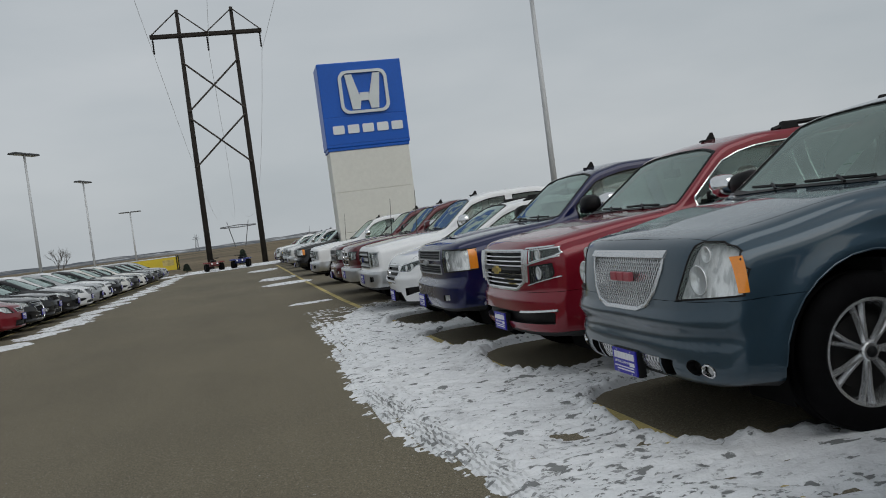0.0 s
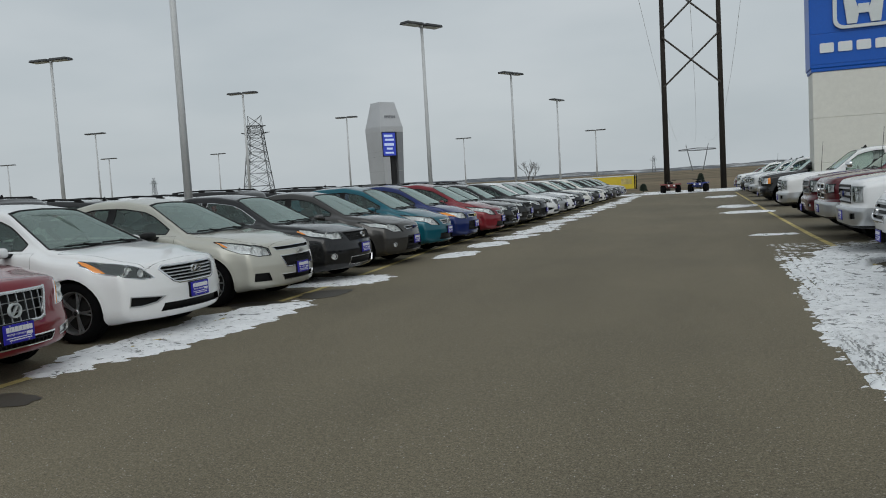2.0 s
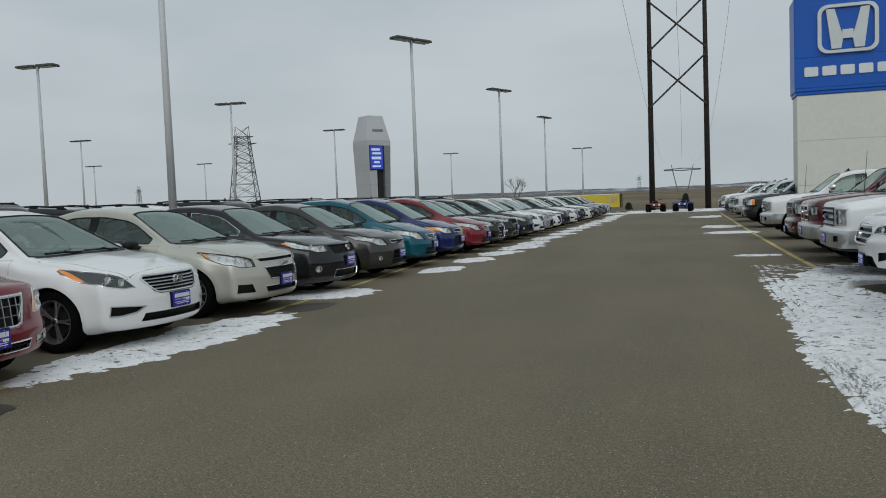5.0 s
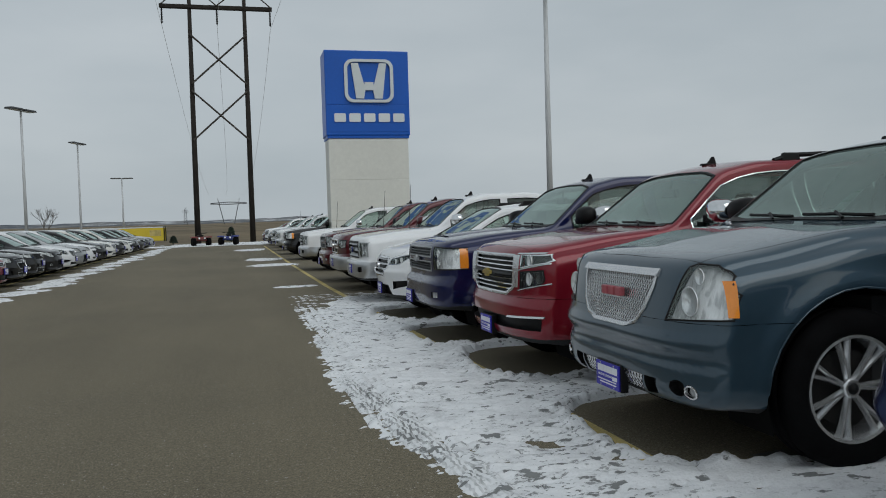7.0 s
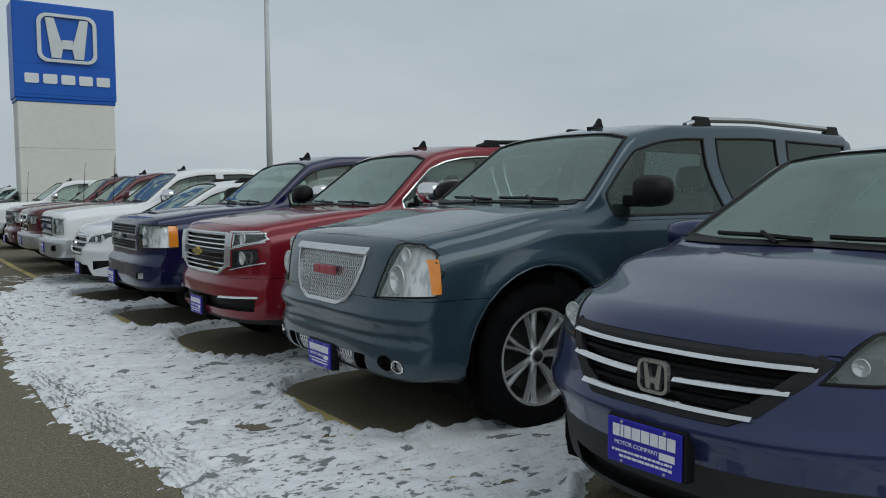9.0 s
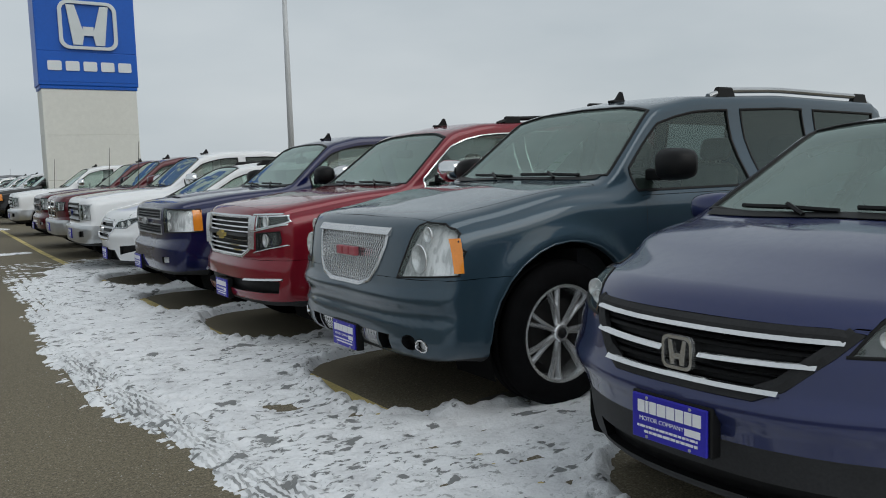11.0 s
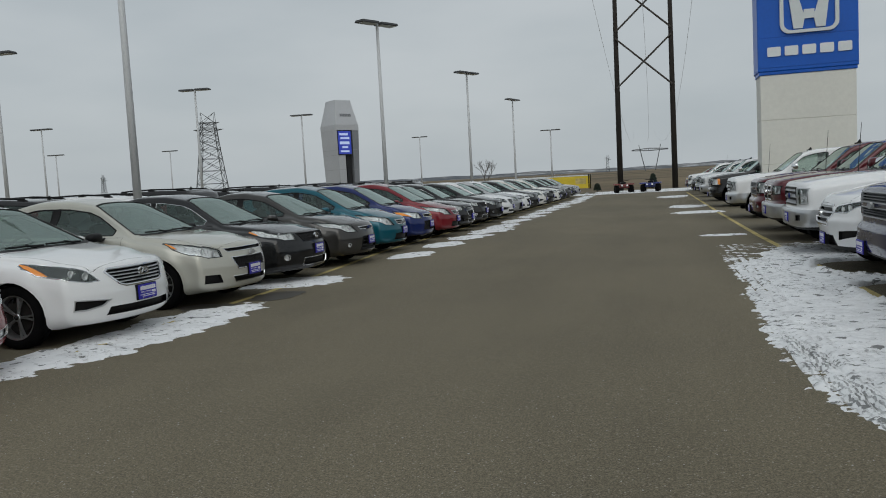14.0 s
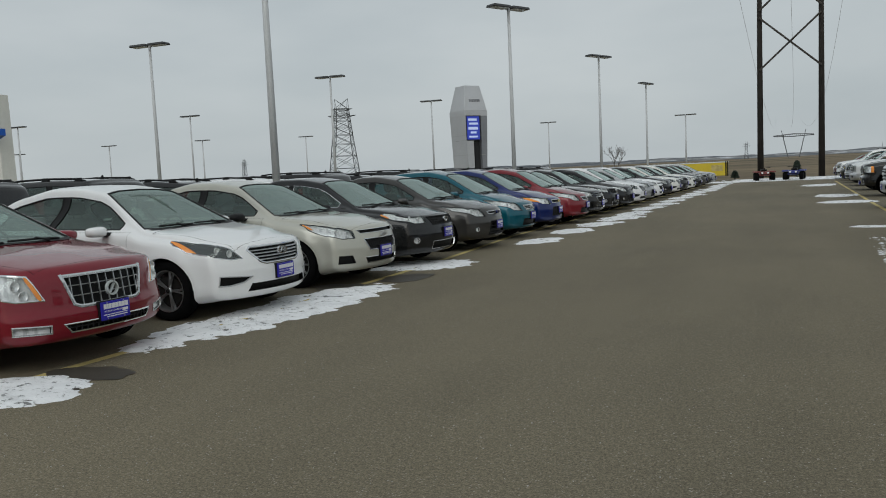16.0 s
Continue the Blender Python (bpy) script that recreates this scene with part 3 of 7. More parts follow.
def emblem_bars(bm, w, h, y0, y1, cx, cz):
    """The plain upright and cross shapes inside the frame."""
    for s in (-1, 1):
        add_prism(bm, [(cx + s * w * 0.40, cz + h * 0.45), (cx + s * w * 0.24, cz + h * 0.45), (cx + s * w * 0.125, cz - h * 0.04), (cx + s * w * 0.09, cz - h * 0.13), (cx + s * w * 0.09, cz - h * 0.24),
                       (cx + s * w * 0.125, cz - h * 0.45), (cx + s * w * 0.30, cz - h * 0.45)], y0, y1)
    add_prism(bm, [(cx - w * 0.10, cz - h * 0.03), (cx + w * 0.10, cz - h * 0.03), (cx + w * 0.09, cz - h * 0.235), (cx - w * 0.09, cz - h * 0.235)], y0 + 0.002, y1 - 0.002)


def build_dealer_sign():
    s = root("pylon_sign", pose(5.26, 31.8, 0.08), "tall cream pylon with a square blue sign and silver emblem", "sign")
    bm = bmesh.new()
    add_box(bm, -1.60, 1.60, 0.08, 1.28, -0.15, 8.0)
    tower = part("tower", bm, SIGN_TOWER, s, "cream metal-clad tower with panel seams")
    for z0, z1 in ((-0.08, 1.45), (1.46, 3.08), (3.09, 4.72)):
        bm = bmesh.new()
        add_box(bm, -1.62, 1.62, 0.06, 1.30, z0, z1, 0.012)
        part("panel", bm, SIGN_TOWER, tower)
    bm = bmesh.new()
    add_box(bm, -1.70, 1.70, 0.0, 1.36, 4.86, 8.24, 0.03)
    add_box(bm, -1.66, 1.66, 0.03, 1.33, 4.74, 4.87, 0.02)
    part("cabinet", bm, SIGN_BLUE, s, "deep blue square sign cabinet")
    bm = bmesh.new()
    for z0, z1 in ((6.08, 8.20), (5.00, 6.05)):
        add_box(bm, -1.66, 1.66, -0.012, 0.02, z0, z1, 0.006)
    part("face_panel", bm, SIGN_BLUE, s)
    cz, w, h = 7.02, 1.98, 1.72
    bm = bmesh.new()
    add_ring(bm, rounded(w, h, 0.34, cx=0.06, cz=cz), rounded(w - 0.26, h - 0.22, 0.26, cx=0.06, cz=cz), -0.11, -0.012)
    part("emblem_frame", bm, SILVER, s, "silver rounded emblem frame")
    bm = bmesh.new()
    emblem_bars(bm, w - 0.2, h - 0.16, -0.10, -0.012, 0.06, cz)
    part("emblem_cross", bm, SILVER, s, "silver plain emblem shape")
    # the name below is drawn as five plain blocks
    for i in range(5):
        bm = bmesh.new()
        x = 0.06 - 1.48 + i * 0.595
        w1 = 0.56
        add_prism(bm, rounded(w1 - 0.10, 0.34, 0.05, cx=x + w1 / 2, cz=5.56), -0.05, -0.012)
        part("name_block", bm, SIGN_WHITE, s, "white raised block of the sign's name")


build_dealer_sign()


# ---- lot lamps ----
def build_lamp(height, span, both=True):
    s = root("street_lamp", pose(0, 0, 0), "tall grey steel lot lamp with flat dark heads", "street lamp", "lamps of the car lot")
    bm = bmesh.new()
    add_lathe(bm, [(0.32, 0.0), (0.32, 0.75), (0.29, 0.78)], 20, "z")
    part("base", bm, CONCRETE, s, "round concrete lamp base", True)
    bm = bmesh.new()
    add_box(bm, -0.19, 0.19, -0.19, 0.19, 0.78, 0.81, 0.005)
    part("base_plate", bm, STEEL, s)
    bm = bmesh.new()
    add_tube(bm, [(0, 0, 0.80), (0, 0, height * 0.5), (0, 0, height)], [0.095, 0.08, 0.06], 12)
    part("pole", bm, POLE_PAINT, s, "tapered grey pole", True)
    bm = bmesh.new()
    add_box(bm, -0.012, 0.012, -0.11, -0.085, 1.15, 1.38)
    part("hand_hole_cover", bm, STEEL, s)
    bm = bmesh.new()
    add_box(bm, -0.45 if both else -0.1, 0.45, -0.04, 0.04, height - 0.03, height + 0.03, 0.01)
    part("arm", bm, DARK_HEAD, s)
    for side in (-1, 1) if both else (1,):
        bm = bmesh.new()
        add_box(bm, *sorted((side * 0.05, side * (0.30 + span))), -0.29, 0.29, height - 0.03, height + 0.08, 0.025, (0.94, 0.84))
        head = part("lamp_head", bm, DARK_HEAD, s, "flat dark shoebox lamp head")
        bm = bmesh.new()
        x0, x1 = sorted((side * 0.12, side * (0.24 + span)))
        add_box(bm, x0, x1, -0.20, 0.20, height - 0.046, height - 0.032)
        part("lens", bm, SIGN_WHITE, head, "pale flat lamp glass")
    return s


LAMP = build_lamp(8.42, 0.72)
LAMP.matrix_basis = pose(-11.5, 15.55, 0, 0, 0, 74)
for x, y, turn in ((-11.48, 32.66, 62), (-11.66, 49.96, 66), (-12.06, 68.8, 75), (9.1, 22.3, 80), (-28.95, 46.3, 6), (-29.0, 30.1, 4), (-31.27, 67.3, 5)):
    copy_thing(LAMP, pose(x, y, 0, 0, 0, turn))
for x, y, h in ((-10.57, 82.0, 6.4), (-30.1, 100.7, 7.8), (-54.5, 61.4, 8.42), (-68.8, 79.5, 7.35), (-80.3, 75.4, 7.24), (-73.0, 56.9, 8.42), (-101.1, 78.7, 7.3), (-60.8, 90.6, 7.63)):
    o = copy_thing(LAMP, pose(x, y, 0, 0, 0, 3))
    o.scale = (1.0, 1.0, h / 8.42)


# ---- wooden two-pole power line structure ----
def build_power_poles():
    s = root("power_pole_frame", pose(0, 75.0, 0.2), "dark wooden two-pole power line frame with cross braces", "power pole")
    xl, xr = -3.44, 1.39
    for x in (xl, xr):
        bm = bmesh.new()
        add_tube(bm, [(x, 0, -0.6), (x * 0.995, 0, 12), (x * 0.985 + 0.0, 0, 23.3)], [0.27, 0.22, 0.16], 12)
        part("pole", bm, WOOD_POLE, s, "tall dark round wooden pole", True)
    bm = bmesh.new()
    for y in (-0.26, 0.20):
        add_box(bm, -5.95, 3.85, y, y + 0.09, 20.85, 21.15, 0.01)
    part("crossarm", bm, WOOD_POLE, s, "long double wooden crossarm")
    for x0, z0, x1, z1 in ((xl, 23.1, -5.8, 21.1), (xl, 23.1, -1.04, 21.1), (xr, 23.1, -1.04, 21.1), (xr, 23.1, 3.7, 21.1)):
        bm = bmesh.new()
        add_tube(bm, [(x0, -0.28, z0), (x1, -0.28, z1)], 0.055, 6)
        part("strut", bm, STEEL_BRACE, s)
    for za, zb in ((18.5, 14.1), (13.5, 9.1)):
        for sgn in (0, 1):
            a, b = (xl, xr) if sgn else (xr, xl)
            bm = bmesh.new()
            add_tube(bm, [(a, -0.24 - 0.12 * sgn, za), (b, -0.24 - 0.12 * sgn, zb)], 0.085, 6)
            part("cross_brace", bm, STEEL_BRACE, s)
    for x in (-5.75, -1.04, 3.65):
        bm = bmesh.new()
        add_lathe(bm, [(0.03, 20.85)] + [(0.10 if i % 2 else 0.045, 20.75 - i * 0.075) for i in range(16)] + [(0.03, 19.45)], 10, "z", (x, 0, 0))
        part("insulator_string", bm, TRIM_BLACK, s, "dark string of disc insulators", True)
    return s


build_power_poles()


def build_wires():
    for x, z in ((-5.75, 19.4), (-1.04, 19.4), (3.65, 19.4)):
        bm = bmesh.new()
        pts = []
        for k in range(31):
            f = k / 30
            y = 75 + 245 * f
            pts.append((x + (-4.0 - x * 0.2) * f * f, y, z - 14.0 * 4 * f * (1 - f) * 0.62 - 1.5 * f))
        add_tube(bm, pts, 0.015, 5)
        tagged(new("power_cable", mesh_of("power_cable", bm, STEEL)), "thin grey power cable sagging from the pole frame", "cable", "power line cables")
        bm = bmesh.new()
        pts = []
        for k in range(31):
            f = k / 30
            pts.append((x + 6.0 * f, 75 - 180 * f, z - 6.0 * 4 * f * (1 - f) * 0.5 + 6.0 * f))
        add_tube(bm, pts, 0.013, 5)
        tagged(new("power_cable", mesh_of("power_cable", bm, STEEL)), "thin grey power cable overhead", "cable", "power line cables")


build_wires()


# ---- grey message pylon ----
def build_message_pylon():
    s = root("message_pylon", pose(-24.7, 60.1, -0.05, 0, 0, 55), "tall grey clad pylon with a lit blue message screen", "sign")
    # the left leg gets the lit tone, the right leg the darker one
    for outline, mat in (([(-0.78, 0), (-0.30, 0), (-0.30, 6.2), (-1.07, 6.2)], PYLON_LIT), ([(0.45, 0), (0.82, 0), (1.07, 6.2), (0.45, 6.2)], PYLON_GREY)):
        bm = bmesh.new()
        add_prism(bm, outline, -1.12, 1.12)
        leg = part("leg", bm, mat, s, "tapered grey clad leg")
        for z in (1.55, 3.1, 4.65):
            x0 = min(p[0] for p in outline) - 0.004 if outline[0][0] < 0 else 0.446
            bm = bmesh.new()
            add_box(bm, x0 if x0 > 0 else -0.78 - 0.29 * z / 6.2 - 0.004, x0 + 0.36 if x0 > 0 else -0.30, -1.126, 1.126, z, z + 0.025)
            part("panel_joint", bm, STEEL, leg)
    bm = bmesh.new()
    add_box(bm, -1.08, 1.08, -1.13, 1.13, 6.2, 6.62, 0.01)
    part("collar", bm, PYLON_LIT, s, "grey band under the top")
    bm = bmesh.new()
    add_box(bm, -1.07, 1.07, -1.12, 1.12, 6.62, 8.62, 0.02, (0.66, 0.62))
    part("cap", bm, PYLON_LIT, s, "grey tapered top in the lit cladding tone")
    bm = bmesh.new()
    for i in range(7):
        add_box(bm, -0.50 + i * 0.15, -0.40 + i * 0.15, -0.99, -0.90, 7.30, 7.52)
    part("lettering_bar", bm, PYLON_GREY, s, "small dark bars of worn lettering")
    bm = bmesh.new()
    add_box(bm, -0.98, 0.32, -1.16, 0.6, 4.25, 6.22, 0.02)
    scr = part("screen_box", bm, CLADDING, s, "black screen housing")
    bm = bmesh.new()
    add_box(bm, -0.92, 0.26, -1.175, -1.16, 4.33, 6.14)
    part("screen", bm, SCREEN, scr, "lit blue screen")
    for z, a, b, h in ((5.80, -0.80, 0.0, 0.18), (5.50, -0.72, 0.12, 0.16), (5.10, -0.80, 0.10, 0.22), (4.80, -0.60, -0.05, 0.16), (4.48, -0.75, 0.05, 0.14)):
        bm = bmesh.new()
        add_box(bm, a, b, -1.182, -1.174, z, z + h)
        part("screen_text", bm, SCREEN_TEXT, scr, "pale bar of unreadable text")
    bm = bmesh.new()
    add_box(bm, -0.10, 0.36, -0.95, -0.55, 0, 4.3, 0.01)
    part("post", bm, CLADDING, s, "dark centre post")


build_message_pylon()


# ---- lattice towers, far off ----
def lattice_leg(bm, p0, p1, r):
    add_tube(bm, [p0, p1], r, 4, False)


def build_lattice_tower(at, height, base, label):
    s = root("transmission_tower", at, label, "transmission tower")
    bm = bmesh.new()
    top = base * 0.16

    def corner(f, k):
        w = base / 2 * (1 - f) + top * f if f < 0.62 else (base / 2 * 0.38 + top * 0.62) * (1 - (f - 0.62) / 0.38 * 0.35)
        return Vector(((1, 1, -1, -1)[k] * w, (1, -1, -1, 1)[k] * w, f * height))
    levels = [0, 0.17, 0.32, 0.46, 0.57, 0.66, 0.74, 0.82, 0.88]
    for k in range(4):
        for a, b in zip(levels, levels[1:]):
            lattice_leg(bm, corner(a, k), corner(b, k), height * 0.0055)
            lattice_leg(bm, corner(a, k), corner(b, (k + 1) % 4), height * 0.0032)
            lattice_leg(bm, corner(a, (k + 1) % 4), corner(b, k), height * 0.0032)
            lattice_leg(bm, corner(b, k), corner(b, (k + 1) % 4), height * 0.0032)
    part("lattice_body", bm, STEEL_GREY, s, "grey steel lattice body")
    for z, w in ((0.80, 0.17), (0.88, 0.13)):
        for side in (-1, 1):
            bm = bmesh.new()
            tip = Vector((side * w * height, 0, z * height))
            for k in range(4):
                c = corner(z - 0.03 if k % 2 else z, k)
                lattice_leg(bm, c, tip, height * 0.003)
            part("arm", bm, STEEL_GREY, s)
    for side in (-1, 1):
        bm = bmesh.new()
        for k in range(4):
            lattice_leg(bm, corner(0.88, k), Vector((side * base * 0.24, 0, height)), height * 0.003)
        part("peak", bm, STEEL_GREY, s)
    return s


STEEL_GREY = plain("far_galvanised_lattice", (0.11, 0.115, 0.12), 0.7, 0.2, vary=0.1)
build_lattice_tower(pose(-147.6, 243.8, 1.0, 0, 0, 20), 29.3, 9.8, "grey steel lattice transmission tower far behind the lot")


def build_v_tower():
    s = root("transmission_tower", pose(-4.5, 540, 0.7), "far grey lattice tower with a wide crossarm", "transmission tower")
    bm = bmesh.new()
    for sx in (-1, 1):
        for sy in (-1, 1):
            lattice_leg(bm, (sx * 2.6, sy * 1.0, 0), (sx * 6.2, sy * 0.4, 16.5), 0.36)
        for k in range(6):
            f0, f1 = k / 6, (k + 1) / 6
            lattice_leg(bm, (sx * (2.6 + 3.6 * f0), -1 + 0.6 * f0, 16.5 * f0), (sx * (2.6 + 3.6 * f1), 1 - 0.6 * f1, 16.5 * f1), 0.20)
    part("leg", bm, STEEL_GREY, s, "pair of leaning lattice legs")
    bm = bmesh.new()
    for z in (15.6, 17.2):
        lattice_leg(bm, (-11.5, 0, 16.0 if z < 16 else 16.4), (0, 0, z), 0.34)
        lattice_leg(bm, (11.5, 0, 16.0 if z < 16 else 16.4), (0, 0, z), 0.34)
    for k in range(-8, 9):
        lattice_leg(bm, (k * 1.2, 0, 15.75), (k * 1.2 + 0.6, 0, 16.9), 0.15)
    part("crossarm", bm, STEEL_GREY, s, "wide lattice crossarm")
    for sx in (-1, 1):
        bm = bmesh.new()
        lattice_leg(bm, (sx * 6.2, 0, 16.5), (sx * 6.9, 0, 19.6), 0.24)
        part("peak", bm, STEEL_GREY, s)


build_v_tower()
build_lattice_tower(pose(-36.5, 619, 0), 17, 3.2, "small grey lattice mast on the horizon")
build_lattice_tower(pose(-259, 330, 1), 14, 2.6, "small grey lattice mast on the horizon")


# ---- things at the end of the lane ----
def build_banner_trailer():
    s = root("banner_trailer", pose(-8.85, 71.0, 0, 0, 0, 3), "long low trailer with a yellow banner side", "trailer")
    bm = bmesh.new()
    add_box(bm, -4.6, 3.0, 0.0, 2.2, 0.45, 1.55, 0.03)
    part("body", bm, TRAILER_YELLOW, s, "yellow banner-covered trailer body")
    bm = bmesh.new()
    add_box(bm, -4.62, 3.02, -0.02, 2.22, 1.55, 1.62, 0.01)
    part("roof_rail", bm, SIGN_WHITE, s)
    bm = bmesh.new()
    for k in range(9):
        add_box(bm, -3.2 + k * 0.36, -2.95 + k * 0.36, -0.012, 0.0, 0.95, 1.25)
    add_box(bm, 1.7, 2.6, -0.012, 0.0, 0.85, 1.35)
    part("banner_print", bm, YELLOW_LINE, s, "worn darker bars printed on the banner")
    for x in (2.86, 3.0):
        bm = bmesh.new()
        add_box(bm, x - 0.05, x + 0.05, -0.03, 0.06, 0.40, 1.66, 0.01)
        part("end_post", bm, TRIM_BLACK, s, "dark upright post")
    for x in (-3.0, -2.1, 1.4):
        bm = bmesh.new()
        add_lathe(bm, [(0.12, -0.02), (0.36, 0.0), (0.38, 0.05), (0.38, 0.2), (0.34, 0.24)], 16, "y", (x, 0.05, 0.38))
        part("wheel", bm, RUBBER, s, "", True)


build_banner_trailer()


def build_quad(at, material, label):
    """A small off-road buggy seen from its front."""
    s = root("quad_bike", at, label, "quad bike", "quad bikes at the lane's end")
    bm = bmesh.new()
    add_box(bm, -0.38, 0.38, -0.75, 0.75, 0.42, 0.72, 0.06, (0.8, 0.9))
    part("body", bm, material, s)
    for sx in (-1, 1):
        for y0, y1 in ((-0.85, -0.25), (0.3, 0.9)):
            bm = bmesh.new()
            add_box(bm, *sorted((sx * 0.30, sx * 0.78)), y0, y1, 0.66, 0.76, 0.04, (0.85, 0.8))
            part("fender", bm, material, s)
    for sx in (-1, 1):
        for y in (-0.58, 0.6):
            bm = bmesh.new()
            add_lathe(bm, [(0.10, -0.13), (0.25, -0.14), (0.31, -0.08), (0.32, 0.0), (0.31, 0.08), (0.25, 0.14), (0.10, 0.13)], 16, "x", (sx * 0.56, y, 0.32))
            part("wheel", bm, RUBBER, s, "", True)
    bm = bmesh.new()
    add_box(bm, -0.2, 0.2, -0.1, 0.75, 0.74, 0.88, 0.05)
    part("seat", bm, TRIM_BLACK, s)
    bm = bmesh.new()
    add_tube(bm, [(-0.42, -0.2, 1.02), (-0.1, -0.35, 0.98), (0.1, -0.35, 0.98), (0.42, -0.2, 1.02)], 0.022, 6)
    add_tube(bm, [(0, -0.35, 0.7), (0, -0.35, 0.98)], 0.03, 6)
    part("handlebar", bm, TRIM_BLACK, s)
    for sx in (-1, 1):
        bm = bmesh.new()
        add_lathe(bm, [(0.0, -0.03), (0.07, -0.02), (0.08, 0.02), (0.0, 0.03)], 10, "y", (sx * 0.2, -0.77, 0.62))
        part("headlight", bm, REFLECTOR, s, "", True)
    bm = bmesh.new()
    for z in (0.35, 0.5):
        add_tube(bm, [(-0.3, -0.85, z), (0.3, -0.85, z)], 0.025, 6)
    part("bumper_bar", bm, TRIM_BLACK, s)


def build_spruce(at, h):
    s = root("spruce_tree", at, "small dark young spruce at the lane's end", "tree")
    bm = bmesh.new()
    add_tube(bm, [(0, 0, 0), (0.02, 0, h * 0.5), (0, 0, h)], [0.07, 0.04, 0.01], 7)
    part("trunk", bm, BARK, s)
    rng = random.Random(2)
    bm = bmesh.new()
    for _ in range(420):
        f = rng.random() ** 0.8
        r = (1 - f) * h * 0.27 * rng.uniform(0.5, 1.1) + 0.05
        a = rng.uniform(0, math.tau)
        p = Vector((math.cos(a) * r, math.sin(a) * r, 0.2 + f * (h - 0.2) - r * 0.25))
        d = Vector((math.cos(a), math.sin(a), -0.35)).normalized()
        side = d.cross(Vector((0, 0, 1))).normalized() * rng.uniform(0.05, 0.12)
        v = [bm.verts.new(p - d * 0.18 - side), bm.verts.new(p - d * 0.18 + side), bm.verts.new(p + d * 0.22), bm.verts.new(p + Vector((0, 0, 0.06)))]
        bm.faces.new((v[0], v[2], v[3])); bm.faces.new((v[1], v[3], v[2])); bm.faces.new((v[0], v[3], v[1]))
    part("crown", bm, NEEDLES, s, "dense dark green needles")


def build_bare_tree(at, h, seed):
    s = root("bare_tree", at, "leafless grey tree standing in the field", "tree")
    rng = random.Random(seed)
    bm = bmesh.new()

    def grow(p, d, length, r, depth):
        q = p + d * length
        add_tube(bm, [p, (p + q) / 2 + Vector((rng.uniform(-1, 1), rng.uniform(-1, 1), 0)) * length * 0.05, q], [r, r * 0.85, r * 0.65], 5, False)
        if depth:
            for _ in range(3 if depth > 1 else 4):
                e = (d + Vector((rng.uniform(-1, 1), rng.uniform(-1, 1), rng.uniform(-0.2, 0.7))) * 0.75).normalized()
                grow(q - d * length * rng.uniform(0, 0.3), e, length * rng.uniform(0.55, 0.8), r * 0.55, depth - 1)
    for k in range(3):
        grow(Vector((0.3 * k - 0.3, 0, -0.5)), Vector((rng.uniform(-0.3, 0.3), 0, 1)).normalized(), h * 0.30, h * 0.011, 4)
    part("trunk", bm, BARK, s)


build_quad(pose(-2.75, 64.5, 0, 0, 0, 8), plain("dark_red_plastic", (0.16, 0.02, 0.02), 0.5), "red quad bike with black wheels parked facing the lane")
build_quad(pose(-0.68, 64.5, 0, 0, 0, -6), plain("blue_plastic", (0.015, 0.03, 0.20), 0.45), "blue quad bike with black wheels parked facing the lane")
build_spruce(pose(-0.55, 76.5, 0), 1.4)
build_spruce(pose(-5.6, 75.5, 0), 0.75)
build_bare_tree(pose(-38.3, 180, 0.4), 9.5, 11)


# ---- cream column with a blue wing, across the lot ----
def build_wing_column():
    s = root("column_sign", pose(-45.6, 34.0, 0.0), "cream clad column with a blue wing-shaped sign", "sign")
    bm = bmesh.new()
    add_box(bm, -0.95, 0.85, -0.5, 0.5, 0.0, 7.7, 0.02, (0.86, 0.9))
    part("column", bm, SIGN_TOWER, s, "tapered cream column")
    bm = bmesh.new()
    add_prism(bm, [(-2.2, 4.75), (0.6, 4.85), (1.45, 5.15), (1.45, 5.55), (0.4, 5.25), (-2.2, 5.2)], -1.0, -0.5)
    part("wing", bm, SIGN_BLUE, s, "curved blue wing")


build_wing_column()

# ---- cars ----
from mathutils.bvhtree import BVHTree


def profile(pts, blur=0.05):
    """A smooth curve through (x, value) points."""
    px, pv = [p[0] for p in pts], [p[1] for p in pts]
    g = np.arange(px[0] - 0.5, px[-1] + 0.5, 0.01)
    v = np.interp(g, px, pv)
    k = max(1, int(blur / 0.01))
    for _ in range(2):
        v = np.convolve(np.pad(v, (k, k), mode="edge"), np.ones(2 * k + 1) / (2 * k + 1), mode="valid")
    return lambda x: np.interp(x, g, v)


def chaikin(p, rounds):
    for _ in range(rounds):
        q = [p[:1]]
        a, b = p[:-1], p[1:]
        mids = np.empty((2 * len(a), 2))
        mids[0::2], mids[1::2] = a * 0.75 + b * 0.25, a * 0.25 + b * 0.75
        p = np.concatenate([p[:1], mids[1:-1], p[-1:]])
    return p


